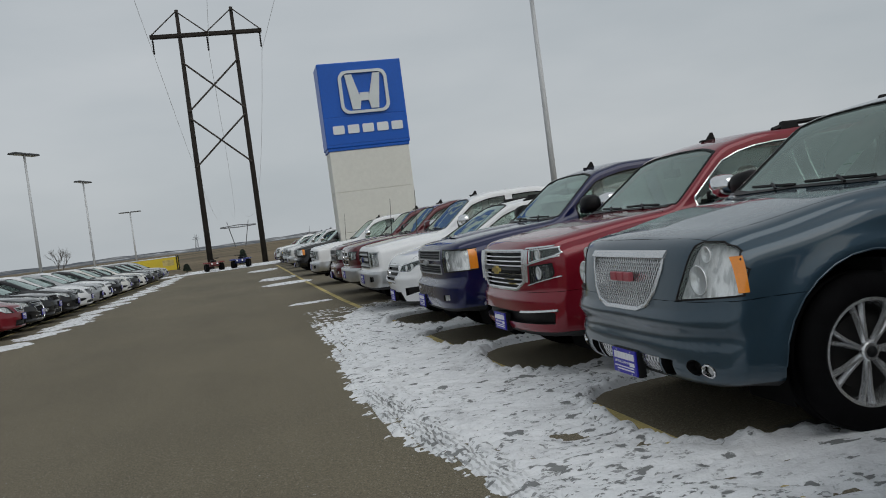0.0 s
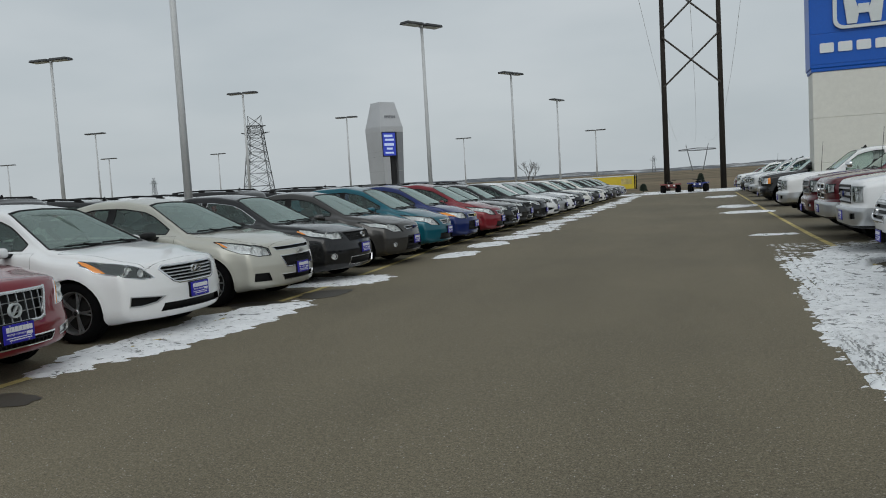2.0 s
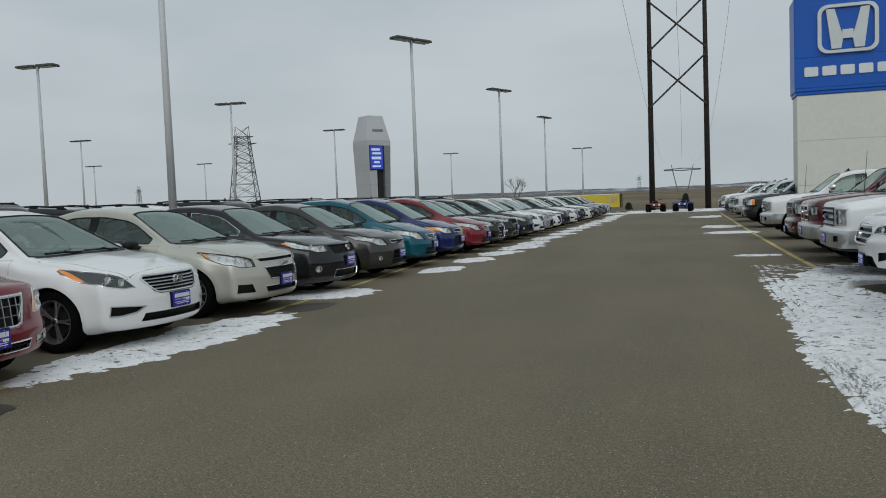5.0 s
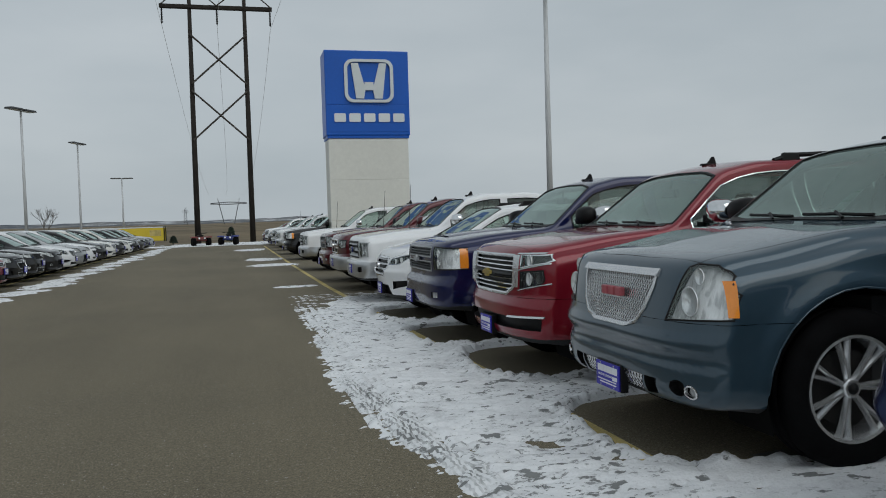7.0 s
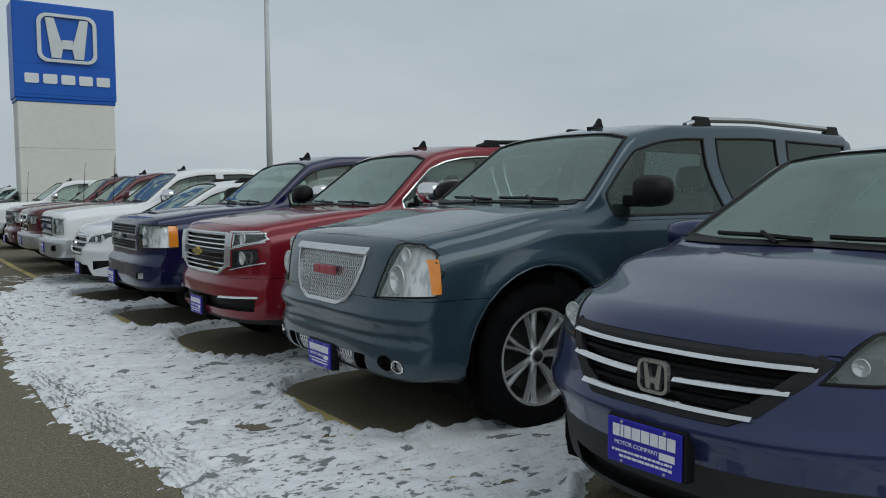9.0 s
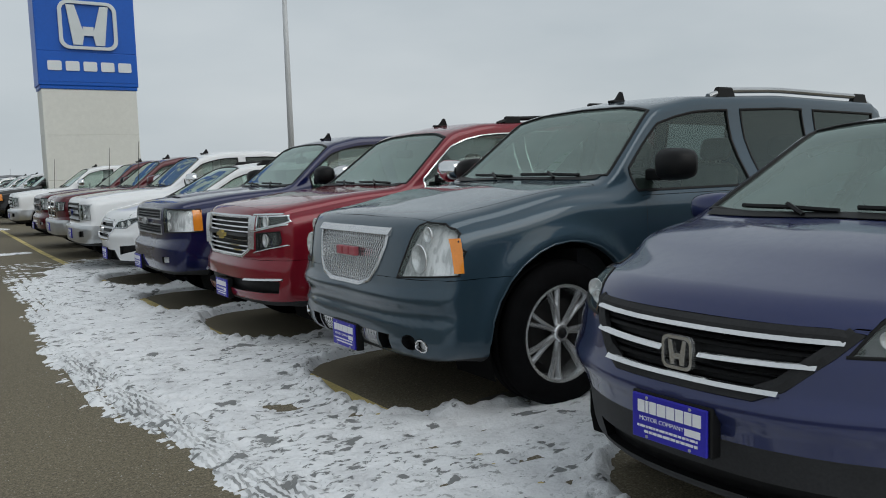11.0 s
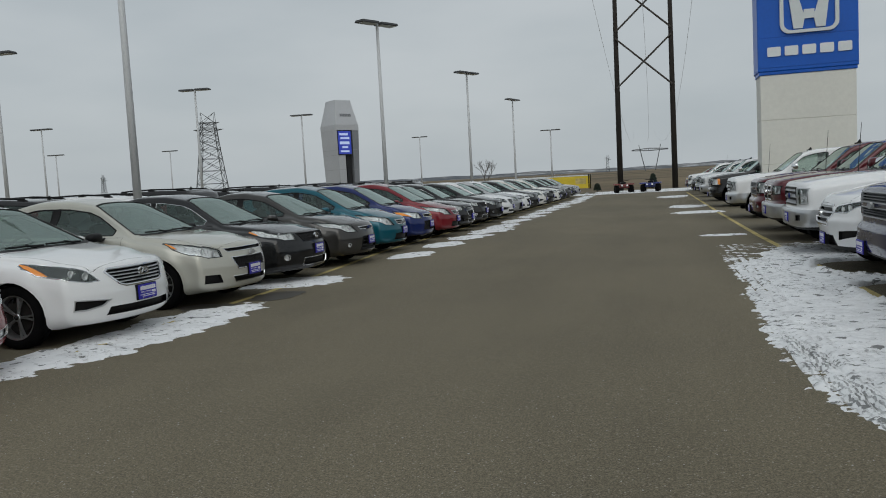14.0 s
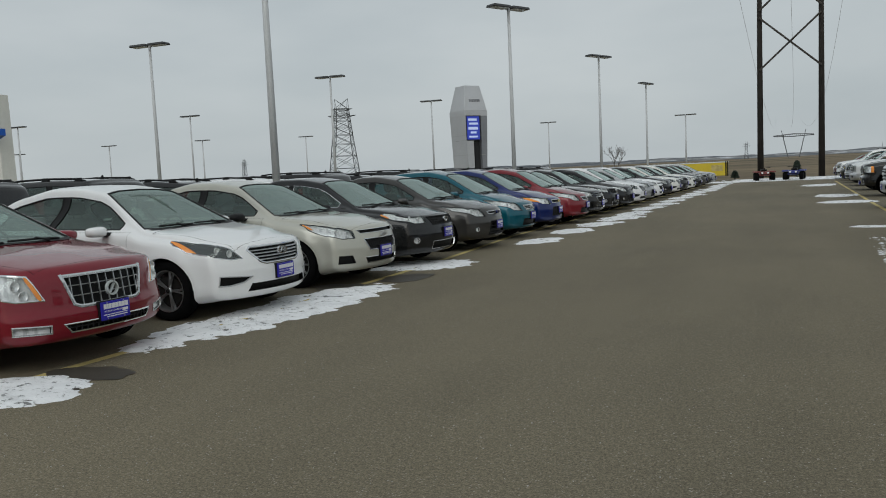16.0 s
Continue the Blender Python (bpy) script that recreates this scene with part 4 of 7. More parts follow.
class Body:
    """The outer skin of a car, front at x = 0 and facing -x, from its profiles."""

    def __init__(self, S):
        self.S = S
        self.L, self.w0, self.belt, self.H = S["L"], S["W"] / 2, S["belt"], S["H"]
        self.top = profile(S["top"], S.get("blur", 0.06))
        self.low = profile(S["low"], 0.08)
        self.half = profile(S["plan"], 0.10)
        self.nose = profile(S["nose"], 0.015)
        self.tail = profile(S["tail"], 0.03)
        self.build()

    def we(self, x):
        g = np.clip((self.top(x) - self.belt) / (self.H - self.belt), 0, 1) if self.belt < self.H else 0
        g = g * g * (3 - 2 * g)
        w = self.half(x) * self.w0
        return ((0.865 + 0.06 * self.S.get("boxy", 0.0)) * w) * (1 - g) + self.S["roof"] * g

    def ze(self, x):
        g = np.clip((self.top(x) - self.belt) / (self.H - self.belt), 0, 1)
        return self.top(x) - (0.045 * (1 - g) + 0.075 * g)

    def section(self, x):
        w, zt, zb = self.half(x) * self.w0, self.top(x), self.low(x)
        we, ze = self.we(x), self.ze(x)
        zs = min(self.belt + self.S.get("belt_rise", 0.0) * x, ze - 0.055)
        h = zs - zb
        fl, bx = self.S.get("flank", 0.985), self.S.get("boxy", 0.0)
        p = [(0, zb), (0.55 * w, zb), (0.86 * w, zb), (0.965 * w, zb + 0.05), (0.995 * w, zb + 0.22 * h), (w * fl + 0.008, zb + 0.42 * h), (w, zb + 0.66 * h), (w, zb + 0.76 * h), ((0.985 + 0.010 * bx) * w, zs - 0.035), ((0.95 + 0.022 * bx) * w, zs),
             (we + 0.35 * ((0.95 + 0.022 * bx) * w - we) * 0.55, zs + 0.5 * (ze - zs)), (we + 0.004, zs + 0.80 * (ze - zs)), (we - 0.004, ze + 0.003), (we * 0.955, ze + 0.55 * (zt - ze)), (we * 0.62, zt - 0.010), (0, zt)]
        q = chaikin(np.array(p, float), 1)
        if self.cuts is None:
            return q
        out = []
        for a, b, n in zip(q, q[1:], self.cuts):
            for k in range(n):
                out.append(a + (b - a) * k / n)
        return np.array(out + [q[-1]])

    def build(self):
        S, L = self.S, self.L
        self.cuts = None
        lengths = np.max([np.hypot(*np.diff(self.section(x), axis=0).T) for x in (0.0, 0.4, 1.0, L * 0.55)], axis=0)
        mid = self.section(0.4)
        self.cuts = [max(1, math.ceil(ln / (0.14 if i < 4 else 0.055 if abs(mid[i + 1][1] - mid[i][1]) > 0.3 * ln else 0.11))) for i, ln in enumerate(lengths)]
        r, rr = S.get("round", 0.07), S.get("round_rear", 0.08)
        rings = []  # x, scale in y, scale in z, section x
        hh0, hh1 = (self.top(0) - self.low(0)) / 2, (self.top(L) - self.low(L)) / 2
        sw0, sw1 = self.half(0) * self.w0, self.half(L) * self.w0
        s_end = 1 - r / hh0
        for s in np.linspace(0.05, s_end, 13)[:-1]:
            rings.append((0.0, 1 - (1 - s) * (hh0 / sw0) ** 0.35 if s > 0.5 else s * (1 - 0.5 * (hh0 / sw0) ** 0.35) / 0.5, s, 0.0))
        for a in np.linspace(0, 90, 6):
            i = r * (1 - math.sin(radians(a)))
            rings.append((r * (1 - math.cos(radians(a))), 1 - i / sw0, 1 - i / hh0, r * (1 - math.cos(radians(a)))))
        xs = np.concatenate([np.arange(r + 0.04, 1.7, 0.05), np.arange(1.7, L - rr - 0.02, 0.075)])
        rings += [(x, 1, 1, x) for x in xs]
        for a in np.linspace(90, 0, 5):
            i = rr * (1 - math.sin(radians(a)))
            rings.append((L - rr * (1 - math.cos(radians(a))), 1 - i / sw1, 1 - i / hh1, L - rr * (1 - math.cos(radians(a)))))
        for s in np.linspace(1 - rr / hh1, 0.06, 8)[1:]:
            rings.append((L, s, s, L))
        bm = bmesh.new()
        loops = []
        kf, kp, xf = S.get("sweep", 0.3), S.get("sweep_pow", 2.4), S.get("nose_reach", 0.95)
        for x, sy, sz, sx in rings:
            sec = self.section(sx)
            zc = (sec[0, 1] + sec[-1, 1]) / 2
            pts = [(y * sy, zc + (z - zc) * sz) for y, z in sec]
            pts += [(-y, z) for y, z in pts[-2:0:-1]]
            ff = smooth01(1 - x / xf)
            fb = smooth01(1 - (L - x) / 0.6)
            loop = []
            for y, z in pts:
                q = abs(y) / self.w0
                dx = (float(self.nose(z)) + kf * q ** kp) * ff - (float(self.tail(z)) + S.get("tail_sweep", 0.15) * q ** 3) * fb
                dy = 0.0
                if q > 0.7 and z < self.belt:
                    for ax in (S["axle"], S["axle"] + S["base"]):
                        d = math.hypot(x + dx - ax, z - S["tyre"]) - S["tyre"] - S.get("arch_gap", 0.07)
                        dy += S.get("flare", 0.018) * math.exp(-(d / (0.05 if d < 0 else 0.075)) ** 2)
                loop.append(bm.verts.new((x + dx, y + math.copysign(dy, y), z)))
            loops.append(loop)
        n = len(loops[0])
        for a, b in zip(loops, loops[1:]):
            for k in range(n):
                bm.faces.new((a[k], b[k], b[(k + 1) % n], a[(k + 1) % n]))
        bm.faces.new(loops[0]); bm.faces.new(loops[-1][::-1])
        bmesh.ops.recalc_face_normals(bm, faces=bm.faces[:])
        bm.normal_update()
        self.bm = bm
        tri = bm.copy()
        bmesh.ops.triangulate(tri, faces=tri.faces[:])
        tri.normal_update()
        self.bvh = BVHTree.FromBMesh(tri)
        tri.faces.ensure_lookup_table()
        self.tris = [([v.co.copy() for v in f.verts], [v.normal.copy() for v in f.verts]) for f in tri.faces]
        tri.free()

    def normal(self, p):
        _, _, i, _ = self.bvh.find_nearest(p)
        (a, b, c), (na, nb, nc) = self.tris[i]
        v0, v1, v2 = b - a, c - a, p - a
        d00, d01, d11, d20, d21 = v0.dot(v0), v0.dot(v1), v1.dot(v1), v2.dot(v0), v2.dot(v1)
        den = d00 * d11 - d01 * d01
        if abs(den) < 1e-14:
            return (na + nb + nc).normalized()
        v = max(0, min(1, (d11 * d20 - d01 * d21) / den)); w = max(0, min(1 - v, (d00 * d21 - d01 * d20) / den))
        return (na * (1 - v - w) + nb * v + nc * w).normalized()

    def front(self, y, z):
        hit = self.bvh.ray_cast(Vector((-2, y, z)), Vector((1, 0, 0)))
        return hit[0].x if hit[0] is not None else 0.3

    def side(self, x, z, s):
        hit = self.bvh.ray_cast(Vector((x, s * 3, z)), Vector((0, -s, 0)))
        return abs(hit[0].y) if hit[0] is not None else self.w0

    def over(self, x, y):
        hit = self.bvh.ray_cast(Vector((x, y, 4)), Vector((0, 0, -1)))
        return hit[0].z if hit[0] is not None else self.belt

    def lift(self, poly, axis, keep):
        """Takes the skin inside a convex outline off the body and returns it as a mesh of its own."""
        bm = self.bm
        U, V = {"x": ((0, 1, 0), (0, 0, 1)), "y": ((1, 0, 0), (0, 0, 1)), "z": ((1, 0, 0), (0, 1, 0))}[axis]
        U, V = Vector(U), Vector(V)
        D = U.cross(V)
        us, vs = [p[0] for p in poly], [p[1] for p in poly]
        lo, hi = (min(us) - 1e-4, min(vs) - 1e-4), (max(us) + 1e-4, max(vs) + 1e-4)

        def near(f):
            a, b = [v.co.dot(U) for v in f.verts], [v.co.dot(V) for v in f.verts]
            return min(a) < hi[0] and max(a) > lo[0] and min(b) < hi[1] and max(b) > lo[1] and (f.normal.length < 0.5 or keep(f.calc_center_median(), f.normal))
        faces = [f for f in bm.faces if near(f)]
        area = sum(poly[i][0] * poly[(i + 1) % len(poly)][1] - poly[(i + 1) % len(poly)][0] * poly[i][1] for i in range(len(poly)))
        if area < 0:
            poly = poly[::-1]
        for i, (u, v) in enumerate(poly):
            u2, v2 = poly[(i + 1) % len(poly)]
            no = Vector(U * (v2 - v) - V * (u2 - u))
            if no.length < 1e-6 or not faces:
                continue
            geom = list(faces) + list({e for f in faces for e in f.edges}) + list({w for f in faces for w in f.verts})
            out = bmesh.ops.bisect_plane(bm, geom=geom, dist=1e-5, plane_co=U * u + V * v, plane_no=no.normalized())
            faces = [g for g in out["geom"] if isinstance(g, bmesh.types.BMFace)]
            faces = [f for f in faces if (f.calc_center_median() - (U * u + V * v)).dot(no) < 1e-6]
        out = bmesh.new()
        ids = {}
        for f in faces:
            out.faces.new([ids.get(v) or ids.setdefault(v, out.verts.new(v.co)) for v in f.verts])
        bmesh.ops.delete(bm, geom=faces, context="FACES")
        out.normal_update()
        return out

    def mesh(self, name, bm, material, push=0.0, shrink=0.0):
        """The lifted skin as a smooth mesh, moved along its normals and drawn in a little at its rim."""
        if shrink and len(bm.verts):
            for v in [v for v in bm.verts if v.is_boundary]:
                inward = Vector()
                for f in v.link_faces:
                    inward += f.calc_center_median() - v.co
                if inward.length > 1e-6:
                    v.co += inward.normalized() * shrink
        normals = [self.normal(v.co) for v in bm.verts]
        if push:
            for v, nrm in zip(bm.verts, normals):
                v.co += nrm * push
        me = bpy.data.meshes.new(name)
        bm.to_mesh(me)
        bm.free()
        me.materials.append(material)
        me.polygons.foreach_set("use_smooth", [True] * len(me.polygons))
        if len(normals):
            me.normals_split_custom_set_from_vertices([tuple(nn) for nn in normals])
        return me

    def rim(self, bm, width, push):
        """A narrow raised strip that follows the rim of a lifted piece."""
        inward, around = {}, {}
        for e in bm.edges:
            if not e.is_boundary:
                continue
            f = e.link_faces[0]
            d = (e.verts[1].co - e.verts[0].co)
            if d.length < 1e-7:
                continue
            inw = f.normal.cross(d).normalized()
            if inw.dot(f.calc_center_median() - e.verts[0].co) < 0:
                inw = -inw
            for v in e.verts:
                inward.setdefault(v, []).append((inw, d.length))
                around.setdefault(v, []).append(e)
        out = bmesh.new()
        made = {}

        def row(v):
            if v not in made:
                m = Vector()
                for inw, ln in inward[v]:
                    m += inw
                m = m.normalized() if m.length > 1e-6 else inward[v][0][0]
                k = width / max(0.45, min(m.dot(inw) for inw, _ in inward[v]))
                n = self.normal(v.co)
                made[v] = [out.verts.new(p) for p in (v.co - n * 0.012 - m * 0.001, v.co + n * push - m * 0.001, v.co + m * k * 0.5 + n * (push + width * 0.12), v.co + m * k + n * push, v.co + m * k - n * 0.014)]
            return made[v]
        for e in bm.edges:
            if e.is_boundary and e.verts[0] in inward and e.verts[1] in inward:
                a, b = row(e.verts[0]), row(e.verts[1])
                for q in range(4):
                    out.faces.new((a[q], b[q], b[q + 1], a[q + 1]))
        bmesh.ops.recalc_face_normals(out, faces=out.faces[:])
        return out

    def bar(self, bm, p0, p1, width, push, depth=0.02, n=14, round_=True):
        """A bar over the front skin from one (y, z) to another."""
        rows = []
        d = Vector((p1[0] - p0[0], p1[1] - p0[1])).normalized()
        w = (-d.y * width / 2, d.x * width / 2)
        for k in range(n + 1):
            f = k / n
            y, z = p0[0] + (p1[0] - p0[0]) * f, p0[1] + (p1[1] - p0[1]) * f
            x = self.front(y, z) - push
            prof = ((-1, depth), (-1, -0.004), (-0.7, -width * 0.30 - 0.004), (0.6, width * 0.12), (1, 0.006 + width * 0.2), (1, depth)) if round_ else ((-1, depth), (-1, 0), (1, 0), (1, depth))
            rows.append([bm.verts.new((x + dx, y + w[0] * t, z + w[1] * t)) for t, dx in prof])
        for r0, r1 in zip(rows, rows[1:]):
            for j in range(len(r0) - 1):
                bm.faces.new((r0[j], r1[j], r1[j + 1], r0[j + 1]))
        bm.faces.new(rows[0]); bm.faces.new(rows[-1][::-1])


def clip_line(poly, p, d):
    """Where a line runs inside a convex outline, or None."""
    t0, t1 = -9.0, 9.0
    area = sum(poly[i][0] * poly[(i + 1) % len(poly)][1] - poly[(i + 1) % len(poly)][0] * poly[i][1] for i in range(len(poly)))
    pts = poly if area > 0 else poly[::-1]
    for i, (u, v) in enumerate(pts):
        u2, v2 = pts[(i + 1) % len(pts)]
        n = (v2 - v, -(u2 - u))
        num, den = (u - p[0]) * n[0] + (v - p[1]) * n[1], d[0] * n[0] + d[1] * n[1]
        if abs(den) < 1e-9:
            if num < 0:
                return None
            continue
        t = num / den
        if den > 0:
            t1 = min(t1, t)
        else:
            t0 = max(t0, t)
    if t1 - t0 < 0.012:
        return None
    return (p[0] + d[0] * t0, p[1] + d[1] * t0), (p[0] + d[0] * t1, p[1] + d[1] * t1)


def mirror(poly):
    return [(-u, v) for u, v in poly]


# -- wheels, built once for each rim pattern --
WHEELS = {}


def wheel_meshes(style):
    """Tyre, rim and brake for a wheel of unit tyre radius, outer face towards -y."""
    if style in WHEELS:
        return WHEELS[style]
    ratio, count, twin, material, twist = {"twin": (0.665, 7, True, POLISHED, 0), "five": (0.66, 5, False, SATIN, 0), "ten": (0.68, 10, False, SATIN, 0), "fan": (0.69, 5, True, SATIN, 0), "seven": (0.66, 7, False, SATIN, 0)}[style]
    bm = bmesh.new()
    add_lathe(bm, [(ratio + 0.005, -0.27), (ratio + 0.05, -0.30), (0.84, -0.325), (0.94, -0.30), (0.985, -0.26), (1.0, -0.20), (1.0, -0.10), (0.985, -0.095), (0.985, -0.075), (1.0, -0.07), (1.0, 0.07), (0.985, 0.075), (0.985, 0.095), (1.0, 0.10), (1.0, 0.2), (0.985, 0.26), (0.84, 0.325), (ratio, 0.28)], 40, "y", close=True)
    tyre = mesh_of("tyre", bm, RUBBER, True)
    bm = bmesh.new()
    add_lathe(bm, [(ratio + 0.012, -0.285), (ratio - 0.03, -0.275), (ratio - 0.05, -0.20), (ratio - 0.07, 0.20), (ratio, 0.27), (ratio + 0.01, 0.27)], 40, "y", close=True)
    add_lathe(bm, [(0.0, -0.235), (0.11, -0.235), (0.125, -0.215), (0.125, -0.15), (0.0, -0.15)], 20, "y")
    for k in range(count):
        for s in ((-1, 1) if twin else (0,)):
            a = k * math.tau / count
            off = s * (0.10 if twin else 0)
            wide0, wide1 = (0.034, 0.036) if twin else ((0.085, 0.062) if count <= 7 else (0.045, 0.040))
            pts = []
            for f, wd in ((0.10, wide0), (0.4, (wide0 + wide1) / 2 * 0.85), (ratio - 0.02, wide1)):
                aa = a + off * (0.25 + 0.75 * f / ratio) * (1.25 if twin else 1)
                c, sn = math.cos(aa), math.sin(aa)
                pts.append([bm.verts.new((c * f - sn * t * wd, dep, sn * f + c * t * wd)) for t, dep in ((-1, -0.13 - 0.10 * f), (-0.45, -0.195 - 0.11 * f), (0.45, -0.195 - 0.11 * f), (1, -0.13 - 0.10 * f))])
            for r0, r1 in zip(pts, pts[1:]):
                for j in range(3):
                    bm.faces.new((r0[j], r0[j + 1], r1[j + 1], r1[j]))
    for k in range(5):
        a = k * math.tau / 5 + 0.3
        add_lathe(bm, [(0.0, -0.22), (0.02, -0.22), (0.022, -0.15)], 8, "y", (0.08 * math.cos(a), 0, 0.08 * math.sin(a)))
    bmesh.ops.recalc_face_normals(bm, faces=bm.faces[:])
    rim = mesh_of("rim", bm, material)
    bm = bmesh.new()
    add_lathe(bm, [(0.1, -0.08), (0.48, -0.08), (0.48, -0.04), (0.1, -0.04)], 28, "y", close=True)
    add_lathe(bm, [(0.0, 0.05), (ratio - 0.06, 0.05), (ratio - 0.06, 0.09), (0.0, 0.09)], 28, "y")
    disc = mesh_of("wheel", bm, plain("brake_disc_steel", (0.022, 0.021, 0.020), 0.6, 0.5))
    bm = bmesh.new()
    add_lathe(bm, [(0.0, -0.262), (0.062, -0.26), (0.075, -0.24), (0.075, -0.23)], 16, "y")
    cap = mesh_of("hub_cap", bm, TRIM_BLACK, True)
    WHEELS[style] = (disc, tyre, rim, cap)
    return WHEELS[style]


# -- the dealer's blue plate --
def plate_meshes():
    bm = bmesh.new()
    add_box(bm, -0.006, 0.006, -0.155, 0.155, -0.078, 0.078, 0.004)
    plate = mesh_of("dealer_plate", bm, PLATE_BLUE)
    name_row = []
    y = 0.128
    for w in (0.030, 0.012, 0.028, 0.036, 0.033, 0.031, 0.029, 0.032):  # the big name, as plain blocks
        bm = bmesh.new()
        add_box(bm, -0.0085, -0.006, y - w, y, 0.016, 0.058)
        name_row.append(mesh_of("name_bar", bm, PLATE_WHITE))
        y -= w + 0.0045
    bm = bmesh.new()
    add_box(bm, -0.0080, -0.006, -0.132, -0.070, -0.022, 0.002)
    y = 0.132
    rng = random.Random(8)
    while y > -0.12:
        w = rng.uniform(0.006, 0.022)
        add_box(bm, -0.0078, -0.006, y - w, y, -0.037, -0.029)
        y -= w + 0.004
    y = 0.10
    while y > -0.11:
        w = rng.uniform(0.012, 0.03)
        add_box(bm, -0.0078, -0.006, y - w, y, -0.055, -0.046)
        y -= w + 0.004
    small = mesh_of("small_print", bm, PLATE_WHITE)
    words = text_mesh("plate_words", "MOTOR COMPANY", 0.0215, PLATE_WHITE)
    bm = bmesh.new()
    for yy, zz in ((0.09, 0.068), (-0.09, 0.068), (0.09, -0.068), (-0.09, -0.068)):
        add_lathe(bm, [(0.0, -0.010), (0.005, -0.009), (0.006, -0.006)], 8, "x", (0, yy, zz))
    screws = mesh_of("screw", bm, STEEL)
    return plate, name_row, small, words, screws


PLATE = plate_meshes()


def add_seat(bm, x, y, z, w):
    add_box(bm, x - 0.02, x + 0.5, y - w / 2, y + w / 2, z, z + 0.18, 0.05)
    a = bmesh.new()
    add_box(a, 0, 0.16, -w / 2, w / 2, 0, 0.62, 0.06, (0.8, 0.85))
    add_box(a, 0.03, 0.13, -0.13, 0.13, 0.66, 0.84, 0.05)
    add_tube(a, [(0.08, -0.06, 0.6), (0.08, -0.06, 0.68)], 0.008, 5)
    add_tube(a, [(0.08, 0.06, 0.6), (0.08, 0.06, 0.68)], 0.008, 5)
    a.transform(pose(x + 0.42, y, z + 0.12, 0, 14, 0))
    me = bpy.data.meshes.new("tmp")
    a.to_mesh(me); a.free()
    bm.from_mesh(me)
    bpy.data.meshes.remove(me)


def make_car(S):
    """One car: skin with lifted panes, lamps, grille and doors, wheels, cabin and trim, at the origin."""
    B = Body(S)
    car = root(S["name"], pose(0, 0, 0), S["label"], S["category"], S.get("group", "parked cars"))
    L, belt, r = S["L"], S["belt"], S["tyre"]
    col = S["paint"]
    fx, rx = S["axle"], S["axle"] + S["base"]
    whole = {}

    # wheel arches
    ar = r + S.get("arch_gap", 0.07)
    for ax in (fx, rx):
        poly = [(ax + ar * math.cos(a), r * 0.98 + ar * math.sin(a) * S.get("arch_flat", 1.0)) for a in (k * math.tau / 20 for k in range(20))]
        for s in (-1, 1):
            B.lift(poly, "y", lambda c, n, s=s: c.y * s > B.w0 * 0.45).free()
            bm = bmesh.new()
            ring = []
            for k in range(15):
                a = radians(3 + 174 * k / 14)
                ca, sa = math.cos(a), math.sin(a) * S.get("arch_flat", 1.0)
                yo = B.side(ax + ar * ca, max(0.3, r * 0.98 + ar * sa), s) * s
                ring.append([bm.verts.new((ax + (ar + e) * ca, yo + s * dy, r * 0.98 + (ar + e) * sa)) for e, dy in ((S.get("lip", 0.007), -0.004), (0.003, 0.005), (-0.006, 0.0), (-0.008, -0.05))])
            for r0, r1 in zip(ring, ring[1:]):
                for j in range(3):
                    bm.faces.new((r0[j], r0[j + 1], r1[j + 1], r1[j]))
            bmesh.ops.recalc_face_normals(bm, faces=bm.faces[:])
            part("wheel_arch", bm, S.get("lip_material") or col, car, smooth=True)
            bm = bmesh.new()
            y0, y1 = s * (B.w0 - 0.03), s * (B.w0 - 0.42)
            rows = [[bm.verts.new((ax + (ar - 0.004) * math.cos(radians(-20 + 220 * k / 16)), y, r * 0.98 + (ar - 0.004) * math.sin(radians(-20 + 220 * k / 16)) * S.get("arch_flat", 1.0))) for k in range(17)] for y in (y0, y1)]
            for k in range(16):
                bm.faces.new((rows[0][k], rows[0][k + 1], rows[1][k + 1], rows[1][k]))
            bm.faces.new(rows[1])
            part("wheel_liner", bm, WELL_BLACK, car)

    def pane(name, bm, material, trim, width, label=""):
        if not len(bm.faces):
            bm.free()
            return None
        t = B.rim(bm, width, 0.004)
        ob = shared_part(name, B.mesh(name, bm, material, -0.006), car, pose(0, 0, 0), label)
        part("window_trim", t, trim, ob)
        return ob

    # windscreen
    xc, xw = S["cowl"], S["header"]
    wb0, wb1 = float(B.we(xc + 0.08)) - 0.045, float(B.we(xw)) - 0.055
    poly = [(xc + 0.005, -wb0 * 0.55), (xc + 0.005, wb0 * 0.55), (xc + 0.09, wb0), (xw - 0.05, wb1), (xw, wb1 * 0.6), (xw, -wb1 * 0.6), (xw - 0.05, -wb1), (xc + 0.09, -wb0)]
    pane("windshield", B.lift(poly, "z", lambda c, n: n.z > 0.15 and n.x < -0.05 and c.z > belt - 0.22), S.get("screen_glass", GLASS_FRONT), TRIM_BLACK, 0.022, "broad windscreen with a dusty film and painted sky haze")
    # rear window
    if "rear_glass" in S:
        x0, x1 = S["rear_glass"]
        w = float(B.we((x0 + x1) / 2)) - 0.09
        pane("rear_window", B.lift([(x0, -w), (x0, w), (x1, w), (x1, -w)], "z", lambda c, n: n.z > 0.05 and n.x > 0.12 and c.z > belt - 0.1), GLASS_DARK if S.get("tint") else GLASS_SIDE, TRIM_BLACK, 0.02)
    # side windows
    zlow = belt + 0.035
    rise = S.get("belt_rise", 0.0)
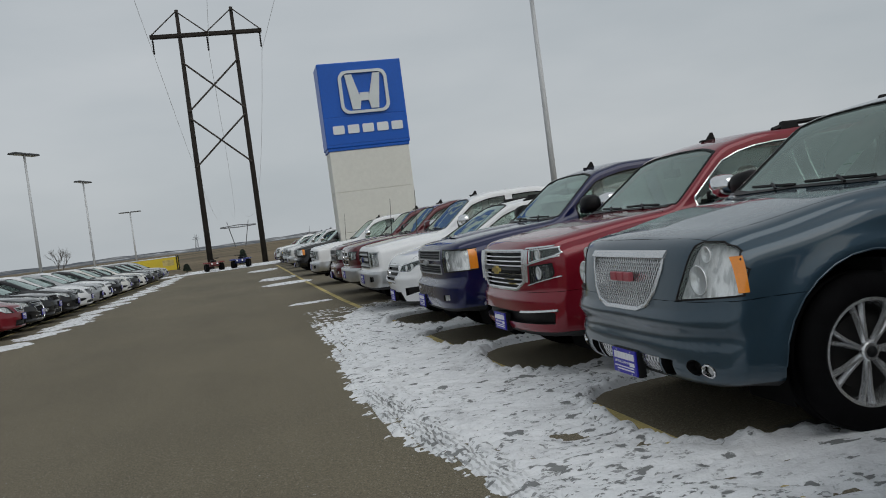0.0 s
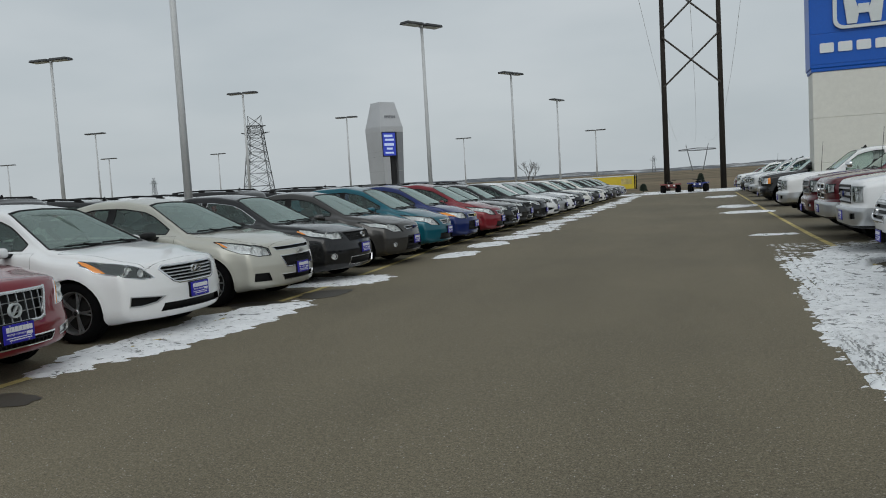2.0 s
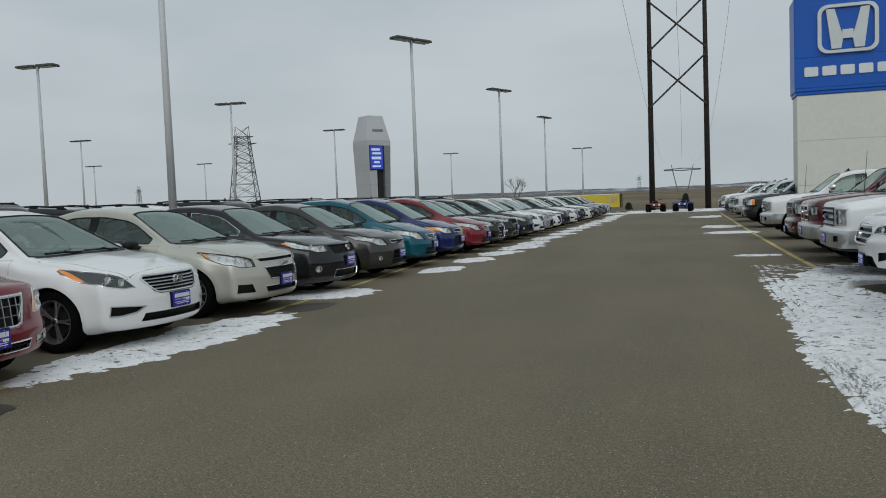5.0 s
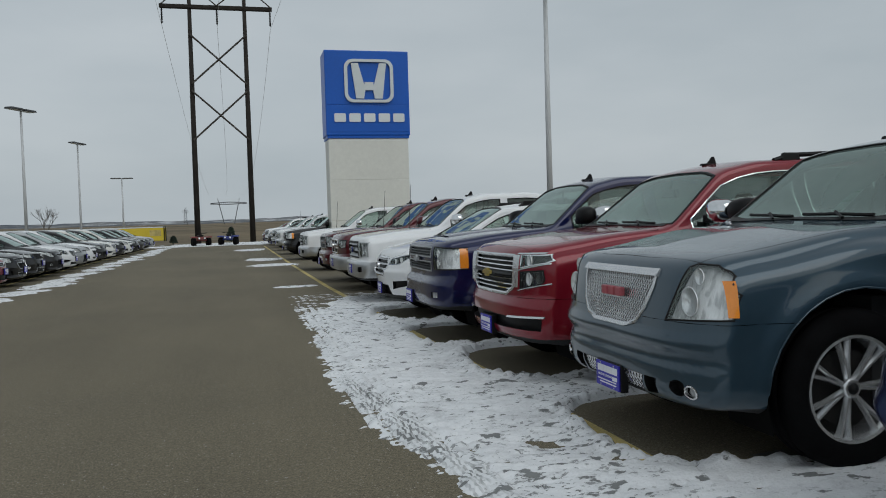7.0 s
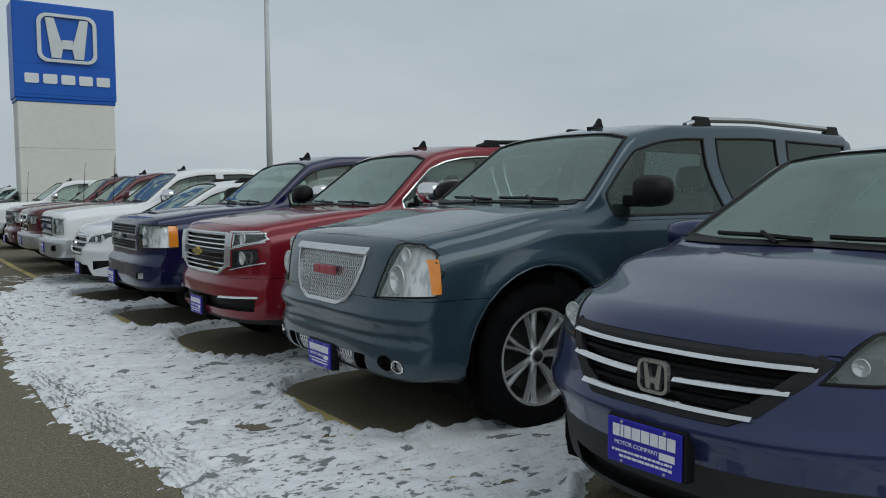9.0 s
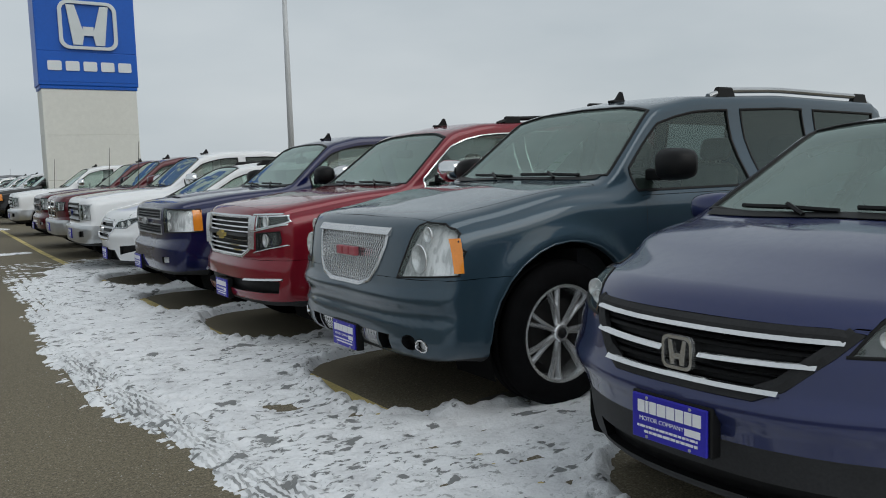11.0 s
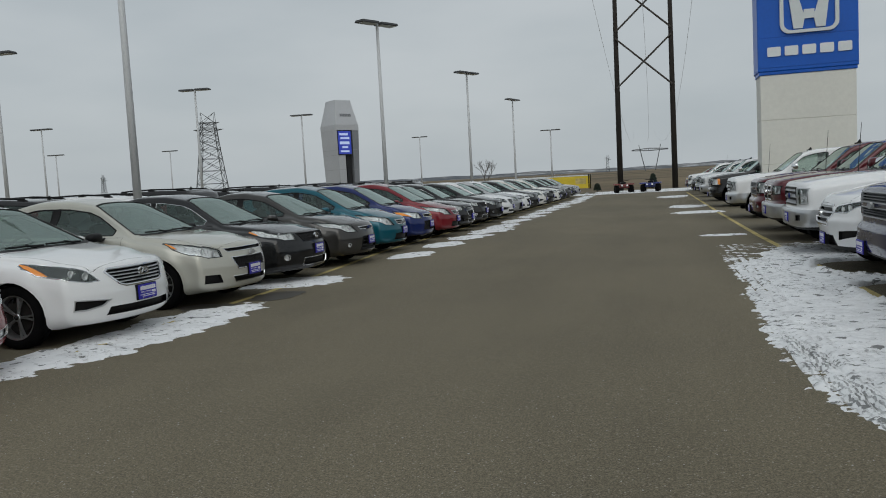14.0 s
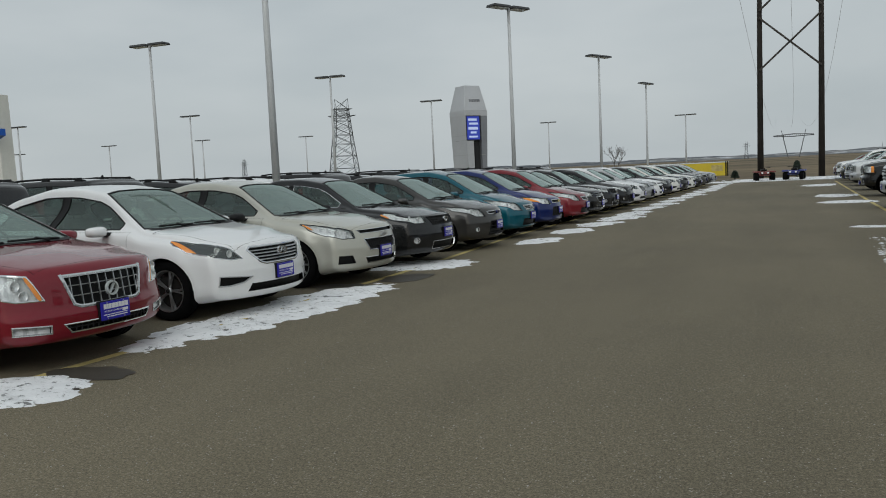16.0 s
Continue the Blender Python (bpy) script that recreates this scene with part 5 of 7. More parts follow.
    for i, (a, b) in enumerate(S["windows"]):
        pts = []
        for x in np.linspace(a, b, 7):
            pts.append((x, max(float(B.ze(x)) - S.get("head_gap", 0.055), zlow + rise * x + 0.012)))
        poly = [(a + S.get("lean", 0.02) * (i > 0), zlow + rise * a)] + pts + [(b + 0.03, zlow + rise * b)]
        hull = [poly[0]]
        for p in poly[1:]:
            while len(hull) > 1 and (hull[-1][0] - hull[-2][0]) * (p[1] - hull[-2][1]) - (hull[-1][1] - hull[-2][1]) * (p[0] - hull[-2][0]) > 0:
                hull.pop()
            hull.append(p)
        for s in (-1, 1):
            pane("side_window", B.lift(hull, "y", lambda c, n, s=s: c.y * s > 0.25 and n.y * s > 0.35 and c.z > belt - 0.02), GLASS_DARK if S.get("tint") and i > 0 else GLASS_SIDE, S.get("window_trim", TRIM_BLACK), S.get("trim_width", 0.016))

    if S.get("black_pillars"):
        for (_, a), (b, _) in zip(S["windows"], S["windows"][1:]):
            za, zb = float(B.ze(a)) - S.get("head_gap", 0.055), float(B.ze(b)) - S.get("head_gap", 0.055)
            poly = [(a + 0.031, zlow + rise * a), (a + 0.001, za), (b - 0.001, zb), (b + S.get("lean", 0.02) - 0.001, zlow + rise * b)]
            for s in (-1, 1):
                skin = B.lift(poly, "y", lambda c, n, s=s: c.y * s > 0.25 and n.y * s > 0.35 and c.z > belt - 0.02)
                if len(skin.faces):
                    shared_part("door_pillar", B.mesh("door_pillar", skin, TRIM_BLACK), car, pose(0, 0, 0))
                else:
                    skin.free()

    # front lamps, grilles and intakes, cut through the nose
    def mouth(name, poly, depth, backing, frame_material, frame_width, label="", xmax=0.6, push=0.006):
        skin = B.lift(poly, "x", lambda c, n: n.x < -0.12 and c.x < xmax)
        if not len(skin.faces):
            skin.free()
            return None
        edge = B.rim(skin, frame_width, push) if frame_width else None
        walls = bmesh.new()
        for e in skin.edges:
            if e.is_boundary:
                a, b = e.verts[0].co, e.verts[1].co
                q = [walls.verts.new(p) for p in (a, b, b + Vector((depth + 0.004, 0, 0)), a + Vector((depth + 0.004, 0, 0)))]
                walls.faces.new(q)
        for v in skin.verts:
            v.co.x += depth
        ob = part(name, skin, backing, car, label)
        part("inner_rim", walls, TRIM_BLACK, ob)
        if edge:
            part("surround", edge, frame_material, ob)
        return ob

    for g in S.get("mouths", ()):
        ob = mouth(g["name"], g["poly"], g.get("depth", 0.05), g.get("back", TRIM_BLACK), g.get("frame", CHROME), g.get("frame_width", 0.0), g.get("label", ""), g.get("xmax", 0.6), g.get("push", 0.006))
        if ob is None:
            continue
        kind = g.get("fill")
        zs = [p[1] for p in g["poly"]]
        ys = [p[0] for p in g["poly"]]
        if kind == "bars":
            k = g["count"]
            for i in range(k):
                z = min(zs) + (max(zs) - min(zs)) * (i + 0.5) / k
                seg = clip_line(g["poly"], (0, z), (1, 0))
                if seg:
                    bm = bmesh.new()
                    B.bar(bm, seg[0], seg[1], g.get("bar", 0.03), g.get("bar_push", 0.0) - 0.008, 0.03, 16)
                    part("grille_bar", bm, g.get("bar_material", CHROME), ob, smooth=False)
        elif kind in ("mesh", "grid"):
            st = g["pitch"]
            dirs = ((0.55, 1), (-0.55, 1)) if kind == "mesh" else ((0, 1), (1, 0))
            bm = bmesh.new()
            for d in dirs:
                ln = math.hypot(*d)
                d = (d[0] / ln, d[1] / ln)
                nrm = (-d[1], d[0])
                k = -60
                while k <= 60:
                    c = (sum(ys) / len(ys) + nrm[0] * st * k, sum(zs) / len(zs) + nrm[1] * st * k)
                    seg = clip_line(g["poly"], c, d)
                    if seg:
                        B.bar(bm, seg[0], seg[1], g.get("bar", 0.008), -0.012, 0.012, g.get("cuts", 5), False)
                    k += 1
            part("grille_mesh", bm, g.get("bar_material", CHROME), ob, g.get("mesh_label", ""))

    for lamp in S.get("lamps", ()):
        for s in (-1, 1):
            poly = lamp["poly"] if s > 0 else mirror(lamp["poly"])
            skin = B.lift(poly, "x", lambda c, n, s=s: c.y * s > 0 and c.x < lamp.get("xmax", 0.75) and n.z < lamp.get("steep", 0.93) and (n.x < -0.04 or n.y * s > 0.3))
            if not len(skin.faces):
                skin.free()
                continue
            edge = B.rim(skin, lamp.get("rim", 0.010), 0.003)
            bowl = skin.copy()
            house = shared_part(lamp.get("name", "headlight"), B.mesh("headlight", skin, lamp.get("lens", LENS), 0.001), car, pose(0, 0, 0), lamp.get("label", ""))
            part("lamp_rim", edge, lamp.get("rim_material", TRIM_BLACK), house)
            z0 = min(v.co.z for v in bowl.verts)
            for v in bowl.verts:  # the bowl leans back, open to the sky
                v.co.x += 0.042 + 0.05 * (v.co.z - z0)
                v.co.y -= s * 0.006
            part("reflector", bowl, lamp.get("back", REFLECTOR), house)
            for yy, zz, rad in lamp.get("bulbs", ()):
                bm = bmesh.new()
                x = B.front(s * yy, zz)
                add_lathe(bm, [(rad, 0.012), (rad * 0.96, 0.006), (rad * 0.86, 0.014), (rad * 0.55, 0.034), (rad * 0.42, 0.036), (rad * 0.40, 0.016), (0.004, 0.010)], 20, "x", (x + lamp.get("bulb_set", 0.002), s * yy, zz))
                part("projector", bm, lamp.get("bulb_material", BULB), house, smooth=True)
            for pl in lamp.get("amber", ()):
                bm = bmesh.new()
                p2 = pl if s > 0 else mirror(pl)
                ymin, ymax = min(p[0] for p in p2), max(p[0] for p in p2)
                rows = []
                for i in range(9):
                    y = ymin + (ymax - ymin) * (i + 0.001) / 8.001
                    seg = clip_line(p2, (y, 0), (0, 1))
                    if seg:
                        a, b = sorted((seg[0][1], seg[1][1]))
                        row = []
                        for j in range(9):
                            z = a + (b - a) * j / 8
                            h = B.bvh.ray_cast(Vector((-2, y, z)), Vector((1, 0, 0)))
                            q = h[0] if h[0] is not None else Vector((0.3, y, z))
                            q.x = min(q.x, lamp.get("xmax", 0.75))
                            row.append(bm.verts.new(q + (B.normal(q) * 0.005)))
                        rows.append(row)
                for r0, r1 in zip(rows, rows[1:]):
                    for j in range(8):
                        bm.faces.new((r0[j], r1[j], r1[j + 1], r0[j + 1]))
                bmesh.ops.recalc_face_normals(bm, faces=bm.faces[:])
                part("turn_signal", bm, AMBER, house, "amber turn signal lens", True)

            if "amber_side" in lamp:
                x0, x1, z0, z1 = lamp["amber_side"]
                bm = bmesh.new()
                rows = []
                for i in range(7):
                    row = []
                    for j in range(7):
                        x, z = x0 + (x1 - x0) * i / 6, z0 + (z1 - z0) * j / 6
                        q = Vector((x, s * B.side(x, z, s), z))
                        row.append(bm.verts.new(q + B.normal(q) * 0.005))
                    rows.append(row)
                for r0, r1 in zip(rows, rows[1:]):
                    for j in range(6):
                        bm.faces.new((r0[j], r1[j], r1[j + 1], r0[j + 1]))
                bmesh.ops.recalc_face_normals(bm, faces=bm.faces[:])
                part("turn_signal", bm, AMBER, house, "amber turn signal lens", True)

    # lower cladding, bumper skin, hood and doors
    for c in S.get("skins", ()):
        skin = B.lift(c["poly"], c["axis"], c["keep"])
        if len(skin.faces):
            shared_part(c["name"], B.mesh(c["name"], skin, c["material"], c.get("push", 0.0), c.get("shrink", 0.0)), car, pose(0, 0, 0), c.get("label", ""))
        else:
            skin.free()
    hw0, hw1 = B.w0 * S.get("hood_front", 0.66), float(B.we(xc - 0.05)) * 0.985
    h0 = S.get("hood_start", 0.16)
    poly = [(h0, -hw0), (h0 - 0.04, -hw0 * 0.4), (h0 - 0.04, hw0 * 0.4), (h0, hw0), (xc - 0.06, hw1), (xc - 0.025, hw1 * 0.7), (xc - 0.025, -hw1 * 0.7), (xc - 0.06, -hw1)]
    skin = B.lift(poly, "z", lambda c, n: n.z > 0.42 and c.z > belt - 0.27)
    if len(skin.faces):
        # a black sheet is added below, so the hood's gap looks shaded
        seam_sheet = skin.copy()
        hood = shared_part("hood", B.mesh("hood", skin, col, 0.0, 0.006), car, pose(0, 0, 0))
        shared_part("hood_seam_shade", B.mesh("hood_seam_shade", seam_sheet, WELL_BLACK, -0.015), hood, pose(0, 0, 0), "black sheet added under the hood for seam shade")
    else:
        skin.free()
    for d0, d1 in S["doors"]:
        z0, z1 = S.get("door_low", 0.30), belt + 0.012
        poly = [(d0, z0), (d1 - 0.02, z0), (d1, z0 + 0.12), (d1, z1 + rise * d1), (d0, z1 + rise * d0)]
        for s in (-1, 1):
            skin = B.lift(poly, "y", lambda c, n, s=s: c.y * s > 0.4 and n.y * s > 0.2)
            if not len(skin.faces):
                skin.free()
                continue
            # an added dark sheet stops light leaking through the door's gap
            seam_sheet = skin.copy()
            door = shared_part("door", B.mesh("door", skin, col, 0.0, 0.0045), car, pose(0, 0, 0))
            shared_part("door_light_block", B.mesh("door_light_block", seam_sheet, CABIN_DARK, -0.018), door, pose(0, 0, 0), "dark sheet added behind the door against light leaks")
            bm = bmesh.new()
            hx, hz = d1 - 0.24, belt - 0.10 + rise * d1
            yh = B.side(hx + 0.08, hz, s)
            add_tube(bm, [(hx, s * (yh - 0.005), hz), (hx + 0.03, s * (yh + 0.035), hz), (hx + 0.16, s * (yh + 0.035), hz), (hx + 0.19, s * (yh - 0.005), hz)], [0.014, 0.015, 0.015, 0.014], 8)
            part("handle", bm, S.get("handle", col), door, smooth=True)
    shared_part("body", B.mesh("body", B.bm, col), car, pose(0, 0, 0))

    # inside: dark floor, seats, dashboard, wheel
    bm = bmesh.new()
    add_box(bm, xc - 0.2, S.get("cabin_end", L - 0.5), -B.w0 + 0.13, B.w0 - 0.13, 0.32, belt - 0.30)
    part("cabin_floor", bm, CABIN_DARK, car)
    bm = bmesh.new()
    add_box(bm, xc + 0.05, xc + 0.62, -B.w0 + 0.16, B.w0 - 0.16, belt - 0.32, belt - 0.03, 0.05, (0.75, 0.98))
    part("dashboard", bm, CABIN_DARK, car)
    fs = S.get("seat_at", xc + 1.15)
    for s in (-1, 1):
        bm = bmesh.new()
        add_seat(bm, fs, s * B.w0 * 0.40, belt - 0.52, 0.52)
        part("seat", bm, S.get("seats", SEAT_GREY), car)
    if S.get("rear_seat", True):
        bm = bmesh.new()
        add_seat(bm, fs + 0.92, 0.36, belt - 0.50, 0.6)
        add_seat(bm, fs + 0.92, -0.36, belt - 0.50, 0.6)
        part("rear_seat", bm, S.get("seats", SEAT_GREY), car)
    bm = bmesh.new()
    ring = []
    for k in range(18):
        a = k * math.tau / 18
        ring.append(Vector((0, 0.185 * math.cos(a), 0.185 * math.sin(a))))
    add_tube(bm, ring + ring[:1], 0.014, 6, False)
    add_tube(bm, [(0, -0.17, 0), (0.02, 0, 0), (0, 0.17, 0)], 0.018, 6)
    bm.transform(pose(fs - 0.12, -B.w0 * 0.40, belt - 0.02, 0, -24, 0))
    part("steering_wheel", bm, TRIM_BLACK, car)
    bm = bmesh.new()
    add_box(bm, -0.022, 0.022, -0.13, 0.13, -0.042, 0.042, 0.012)
    add_tube(bm, [(0.0, 0, 0.02), (0.03, 0, 0.13)], 0.014, 6)
    part("rear_view_mirror", bm, TRIM_BLACK, car, at=pose(xw - 0.10, 0, float(B.top(xw)) - 0.20))

    # wheels
    disc, tyre, rim, cap = wheel_meshes(S.get("rim", "five"))
    for ax in (fx, rx):
        for s in (-1, 1):
            m = pose(ax, s * (B.w0 - S.get("wheel_in", 0.15)), r, 0, 0, 0 if s < 0 else 180) @ Matrix.Diagonal((r, r * 0.95, r, 1))
            w = shared_part("wheel", disc, car, m)
            shared_part("tyre", tyre, w, pose(0, 0, 0), "black worn winter tyre")
            shared_part("rim", rim, w, pose(0, 0, 0))
            shared_part("hub_cap", cap, w, pose(0, 0, 0))

    # mirrors
    mx, mz, ms = S.get("mirror_x", xc + 0.42), S.get("mirror_z", belt + 0.10), S.get("mirror", (0.13, 0.24, 0.17))
    for s in (-1, 1):
        yb = B.side(mx, belt + 0.02, s)
        bm = bmesh.new()
        dx, dy, dz = ms
        bmesh.ops.create_uvsphere(bm, u_segments=16, v_segments=10, radius=0.5)
        for v in bm.verts:
            p = v.co
            p.z = math.copysign(abs(2 * p.z) ** 0.58, p.z) / 2
            p.y = math.copysign(abs(2 * p.y) ** 0.62, p.y) / 2
            if p.x > 0.12:
                p.x = 0.12
            v.co = Vector((p.x * dx * 1.5, p.y * dy, p.z * dz * (1 - 0.22 * s * p.y)))
        ob = part("side_mirror", bm, S.get("mirror_material") or col, car, S.get("mirror_label", ""), True, pose(mx + 0.02, s * (yb + dy * 0.5 + 0.035), mz))
        bm = bmesh.new()
        add_box(bm, -0.06, 0.05, *sorted((s * (-dy * 0.5 - 0.09), s * -dy * 0.28)), -dz * 0.5, -dz * 0.12, 0.015)
        part("mirror_stalk", bm, TRIM_BLACK, ob)
    # wipers
    for y0, y1 in ((-0.62, -0.02), (0.05, 0.58)) if S.get("wipers", True) else ():
        bm = bmesh.new()
        pts = []
        for k in range(9):
            f = k / 8
            y = (y0 + (y1 - y0) * f) * B.w0
            x = xc + 0.022 + 0.03 * f + 0.09 * abs(y) ** 2
            pts.append((x, y, B.over(x, y) + 0.020 - 0.012 * abs(f - 0.5)))
        add_tube(bm, pts, 0.011, 5)
        add_tube(bm, [(xc - 0.01, pts[4][1] - 0.2 * (y1 - y0), B.over(xc - 0.01, pts[4][1]) + 0.012), (pts[4][0], pts[4][1], pts[4][2] + 0.014)], 0.011, 5)
        part("wiper", bm, TRIM_BLACK, car)
    # cowl strip
    bm = bmesh.new()
    for k in range(10):
        y0 = (-1 + 0.2 * k) * hw1 * 0.9
        y1 = y0 + 0.2 * hw1 * 0.9
        q = []
        for y in (y0, y1):
            for x in (xc - 0.03 + 0.08 * (y / hw1) ** 4, xc + 0.03 + 0.08 * (y / hw1) ** 4):
                q.append(bm.verts.new((x, y, B.over(x, y) + 0.006)))
        bm.faces.new((q[0], q[2], q[3], q[1]))
    bmesh.ops.remove_doubles(bm, verts=bm.verts[:], dist=0.001)
    part("cowl_panel", bm, TRIM_BLACK, car)

    # plate, badge, fin, rails, rear lamps
    if "plate" in S:
        zp = S["plate"]
        yp = S.get("plate_y", 0.0)
        xp = min(B.front(yp, zp), B.front(yp + 0.12, zp), B.front(yp - 0.12, zp), B.front(yp, zp + 0.07), B.front(yp, zp - 0.07))
        m = pose(xp - 0.018, yp, zp)
        pl = shared_part("dealer_plate", PLATE[0], car, m, "blue dealer plate with white print")
        for nm, me in (*(("name_bar", me) for me in PLATE[1]), ("small_print", PLATE[2]), ("screw", PLATE[4])):
            shared_part(nm, me, pl, pose(0, 0, 0))
        shared_part("lettering", PLATE[3], pl, Matrix.Translation((-0.0065, 0.028, -0.006)) @ Matrix(((0, 0, -1, 0), (-1, 0, 0, 0), (0, 1, 0, 0), (0, 0, 0, 1))))
        bm = bmesh.new()
        add_box(bm, 0.0, 0.05, -0.165, 0.165, -0.085, 0.085, 0.006)
        part("plate_holder", bm, TRIM_BLACK, car, at=pose(xp - 0.012, yp, zp))
    if "badge" in S:
        kind, y, z, w, h, material = S["badge"]
        x = min(B.front(yy, z) for yy in (-w / 2, 0, w / 2)) - 0.012
        bm = bmesh.new()
        if kind == "frame":
            add_ring(bm, rounded(w, h, w * 0.22), rounded(w * 0.82, h * 0.80, w * 0.15), -0.012, 0.006)
            emblem_bars(bm, w * 0.76, h * 0.82, -0.010, 0.006, 0, 0)
        elif kind == "ring":
            add_ring(bm, rounded(w, h, h * 0.499, 8), rounded(w * 0.82, h * 0.76, h * 0.37, 8), -0.015, 0.012)
            add_prism(bm, [(-w * 0.26, -h * 0.3), (-w * 0.14, -h * 0.3), (w * 0.26, h * 0.3), (w * 0.14, h * 0.3)], -0.012, 0.01)
        elif kind == "bow":
            add_prism(bm, [(-w / 2, -h * 0.22), (-w * 0.44, h * 0.22), (-w * 0.16, h * 0.22), (-w * 0.13, h / 2), (w * 0.18, h / 2), (w * 0.21, h * 0.22), (w / 2, h * 0.22), (w * 0.44, -h * 0.22), (w * 0.16, -h * 0.22), (w * 0.13, -h / 2), (-w * 0.18, -h / 2), (-w * 0.21, -h * 0.22)], -0.015, 0.01)
        elif kind == "blocks":
            for k in range(3):
                add_box(bm, -w / 2 + k * w / 3 + 0.008, -w / 2 + (k + 1) * w / 3 - 0.008, -0.022, 0.012, -h / 2, h / 2, 0.006)
        else:
            add_prism(bm, rounded(w, h, h * 0.49, 8), -0.012, 0.012)
            add_prism(bm, rounded(w * 0.8, h * 0.72, h * 0.35, 8), -0.018, -0.011)
        x -= 0.018 if kind in ("bow", "ring", "oval") else 0.0
        part("badge", bm, material, car, "plain raised maker's badge", at=pose(x, y, z, 0, 0, -90))
    if S.get("fin"):
        bm = bmesh.new()
        xr = S["fin"]
        add_prism(bm, [(0, 0), (0.12, 0), (0.11, 0.03), (0.095, 0.075), (0.075, 0.08), (0.03, 0.025)], -0.010, 0.010)
        add_box(bm, -0.03, 0.14, -0.028, 0.028, -0.01, 0.012, 0.008)
        part("antenna_fin", bm, TRIM_BLACK, car, at=pose(xr, 0, B.over(xr + 0.05, 0) - 0.004))
    if S.get("rails"):
        x0, x1 = S["rails"]
        for s in (-1, 1):
            y = s * (S["roof"] - 0.07)
            bm = bmesh.new()
            pts = []
            for k in range(13):
                x = x0 + (x1 - x0) * k / 12
                lift = 0.042 if 0 < k < 12 else 0.0
                pts.append((x, y, B.over(x, y) + lift))
            add_tube(bm, pts, 0.022, 8)
            rail = part("roof_rail", bm, S.get("rail_material", TRIM_BLACK), car)
            for k in (1, 6, 11) if not S.get("rail_material") else (1, 11):
                bm = bmesh.new()
                add_box(bm, pts[k][0] - 0.11, pts[k][0] + 0.11, y - 0.027, y + 0.027, pts[k][2] - 0.06, pts[k][2] + 0.024, 0.012, (0.7, 0.8))
                part("rail_foot", bm, TRIM_BLACK, rail)
    for s in (-1, 1):
        bm = bmesh.new()
        z0, z1 = S.get("tail_lamp", (belt - 0.22, belt + 0.02))
        y = s * (B.w0 - 0.16)
        xt = L - float(B.tail((z0 + z1) / 2)) - S.get("tail_sweep", 0.15) * 0.6
        add_box(bm, xt - 0.14, xt + 0.02, *sorted((y, y + s * 0.12)), z0, z1, 0.02)
        part("tail_light", bm, TAIL_RED, car, "red tail lamp")
    for o in S.get("extras", ()):
        o(B, car)
    return car


def repaint(car, material):
    for o in car.children_recursive:
        if o.data and o.material_slots and o.material_slots[0].material and o.material_slots[0].material.name.startswith("paint_"):
            o.material_slots[0].link = "OBJECT"
            o.material_slots[0].material = material
    return car

# ---- the fleet: paints ----
P = {
    "violet": paint("dark_blue_violet", (0.020, 0.027, 0.092), 0.4), "slate": paint("slate_blue", (0.030, 0.056, 0.079), 0.45), "red": paint("crystal_red", (0.175, 0.005, 0.015), 0.3),
    "navy": paint("navy_blue", (0.003, 0.006, 0.050), 0.3), "white": paint("white", (0.74, 0.75, 0.76), 0.0), "maroon": paint("maroon", (0.070, 0.003, 0.008), 0.3),
    "beige": paint("pale_beige", (0.44, 0.435, 0.385), 0.3), "charcoal": paint("charcoal", (0.007, 0.0075, 0.009), 0.3), "grey": paint("warm_grey", (0.044, 0.042, 0.040), 0.45),
    "teal": paint("teal", (0.003, 0.088, 0.126), 0.4), "blue": paint("royal_blue", (0.005, 0.016, 0.105), 0.4), "signal": paint("bright_red", (0.17, 0.010, 0.018), 0.3),
    "black": paint("black", (0.006, 0.006, 0.007), 0.1), "silver": paint("silver", (0.36, 0.37, 0.38), 0.6), "cream": paint("pearl_white", (0.68, 0.67, 0.63), 0.1),
}


def round_poly(y, z, ry, rz=None, n=10):
    return [(y + ry * math.cos(k * math.tau / n), z + (rz or ry) * math.sin(k * math.tau / n)) for k in range(n)]


def fogs(y, z, r, back=REFLECTOR, material=CHROME, depth=0.03):
    return [dict(name="fog_light", poly=round_poly(s * y, z, r), depth=depth, back=back, frame=material, frame_width=0.008) for s in (-1, 1)]


def below(z, name="lower_bumper", material=None, push=0.0, xmax=9.0, label=""):
    """All skin under a height, as a part of its own."""
    return dict(name=name, poly=[(-3, -1), (3, -1), (3, z), (-3, z)], axis="x", keep=lambda c, n: c.z < z + 0.15 and c.x < xmax, material=material or CLADDING, push=push, label=label)


def bumper(z0, z1, material, reach=0.62):
    """The bumper skin below the lamps, with a fine seam round it."""
    return dict(name="bumper", poly=[(-1.2, z0), (1.2, z0), (1.2, z1), (-1.2, z1)], axis="x", keep=lambda c, n: c.x < reach, material=material, shrink=0.004)


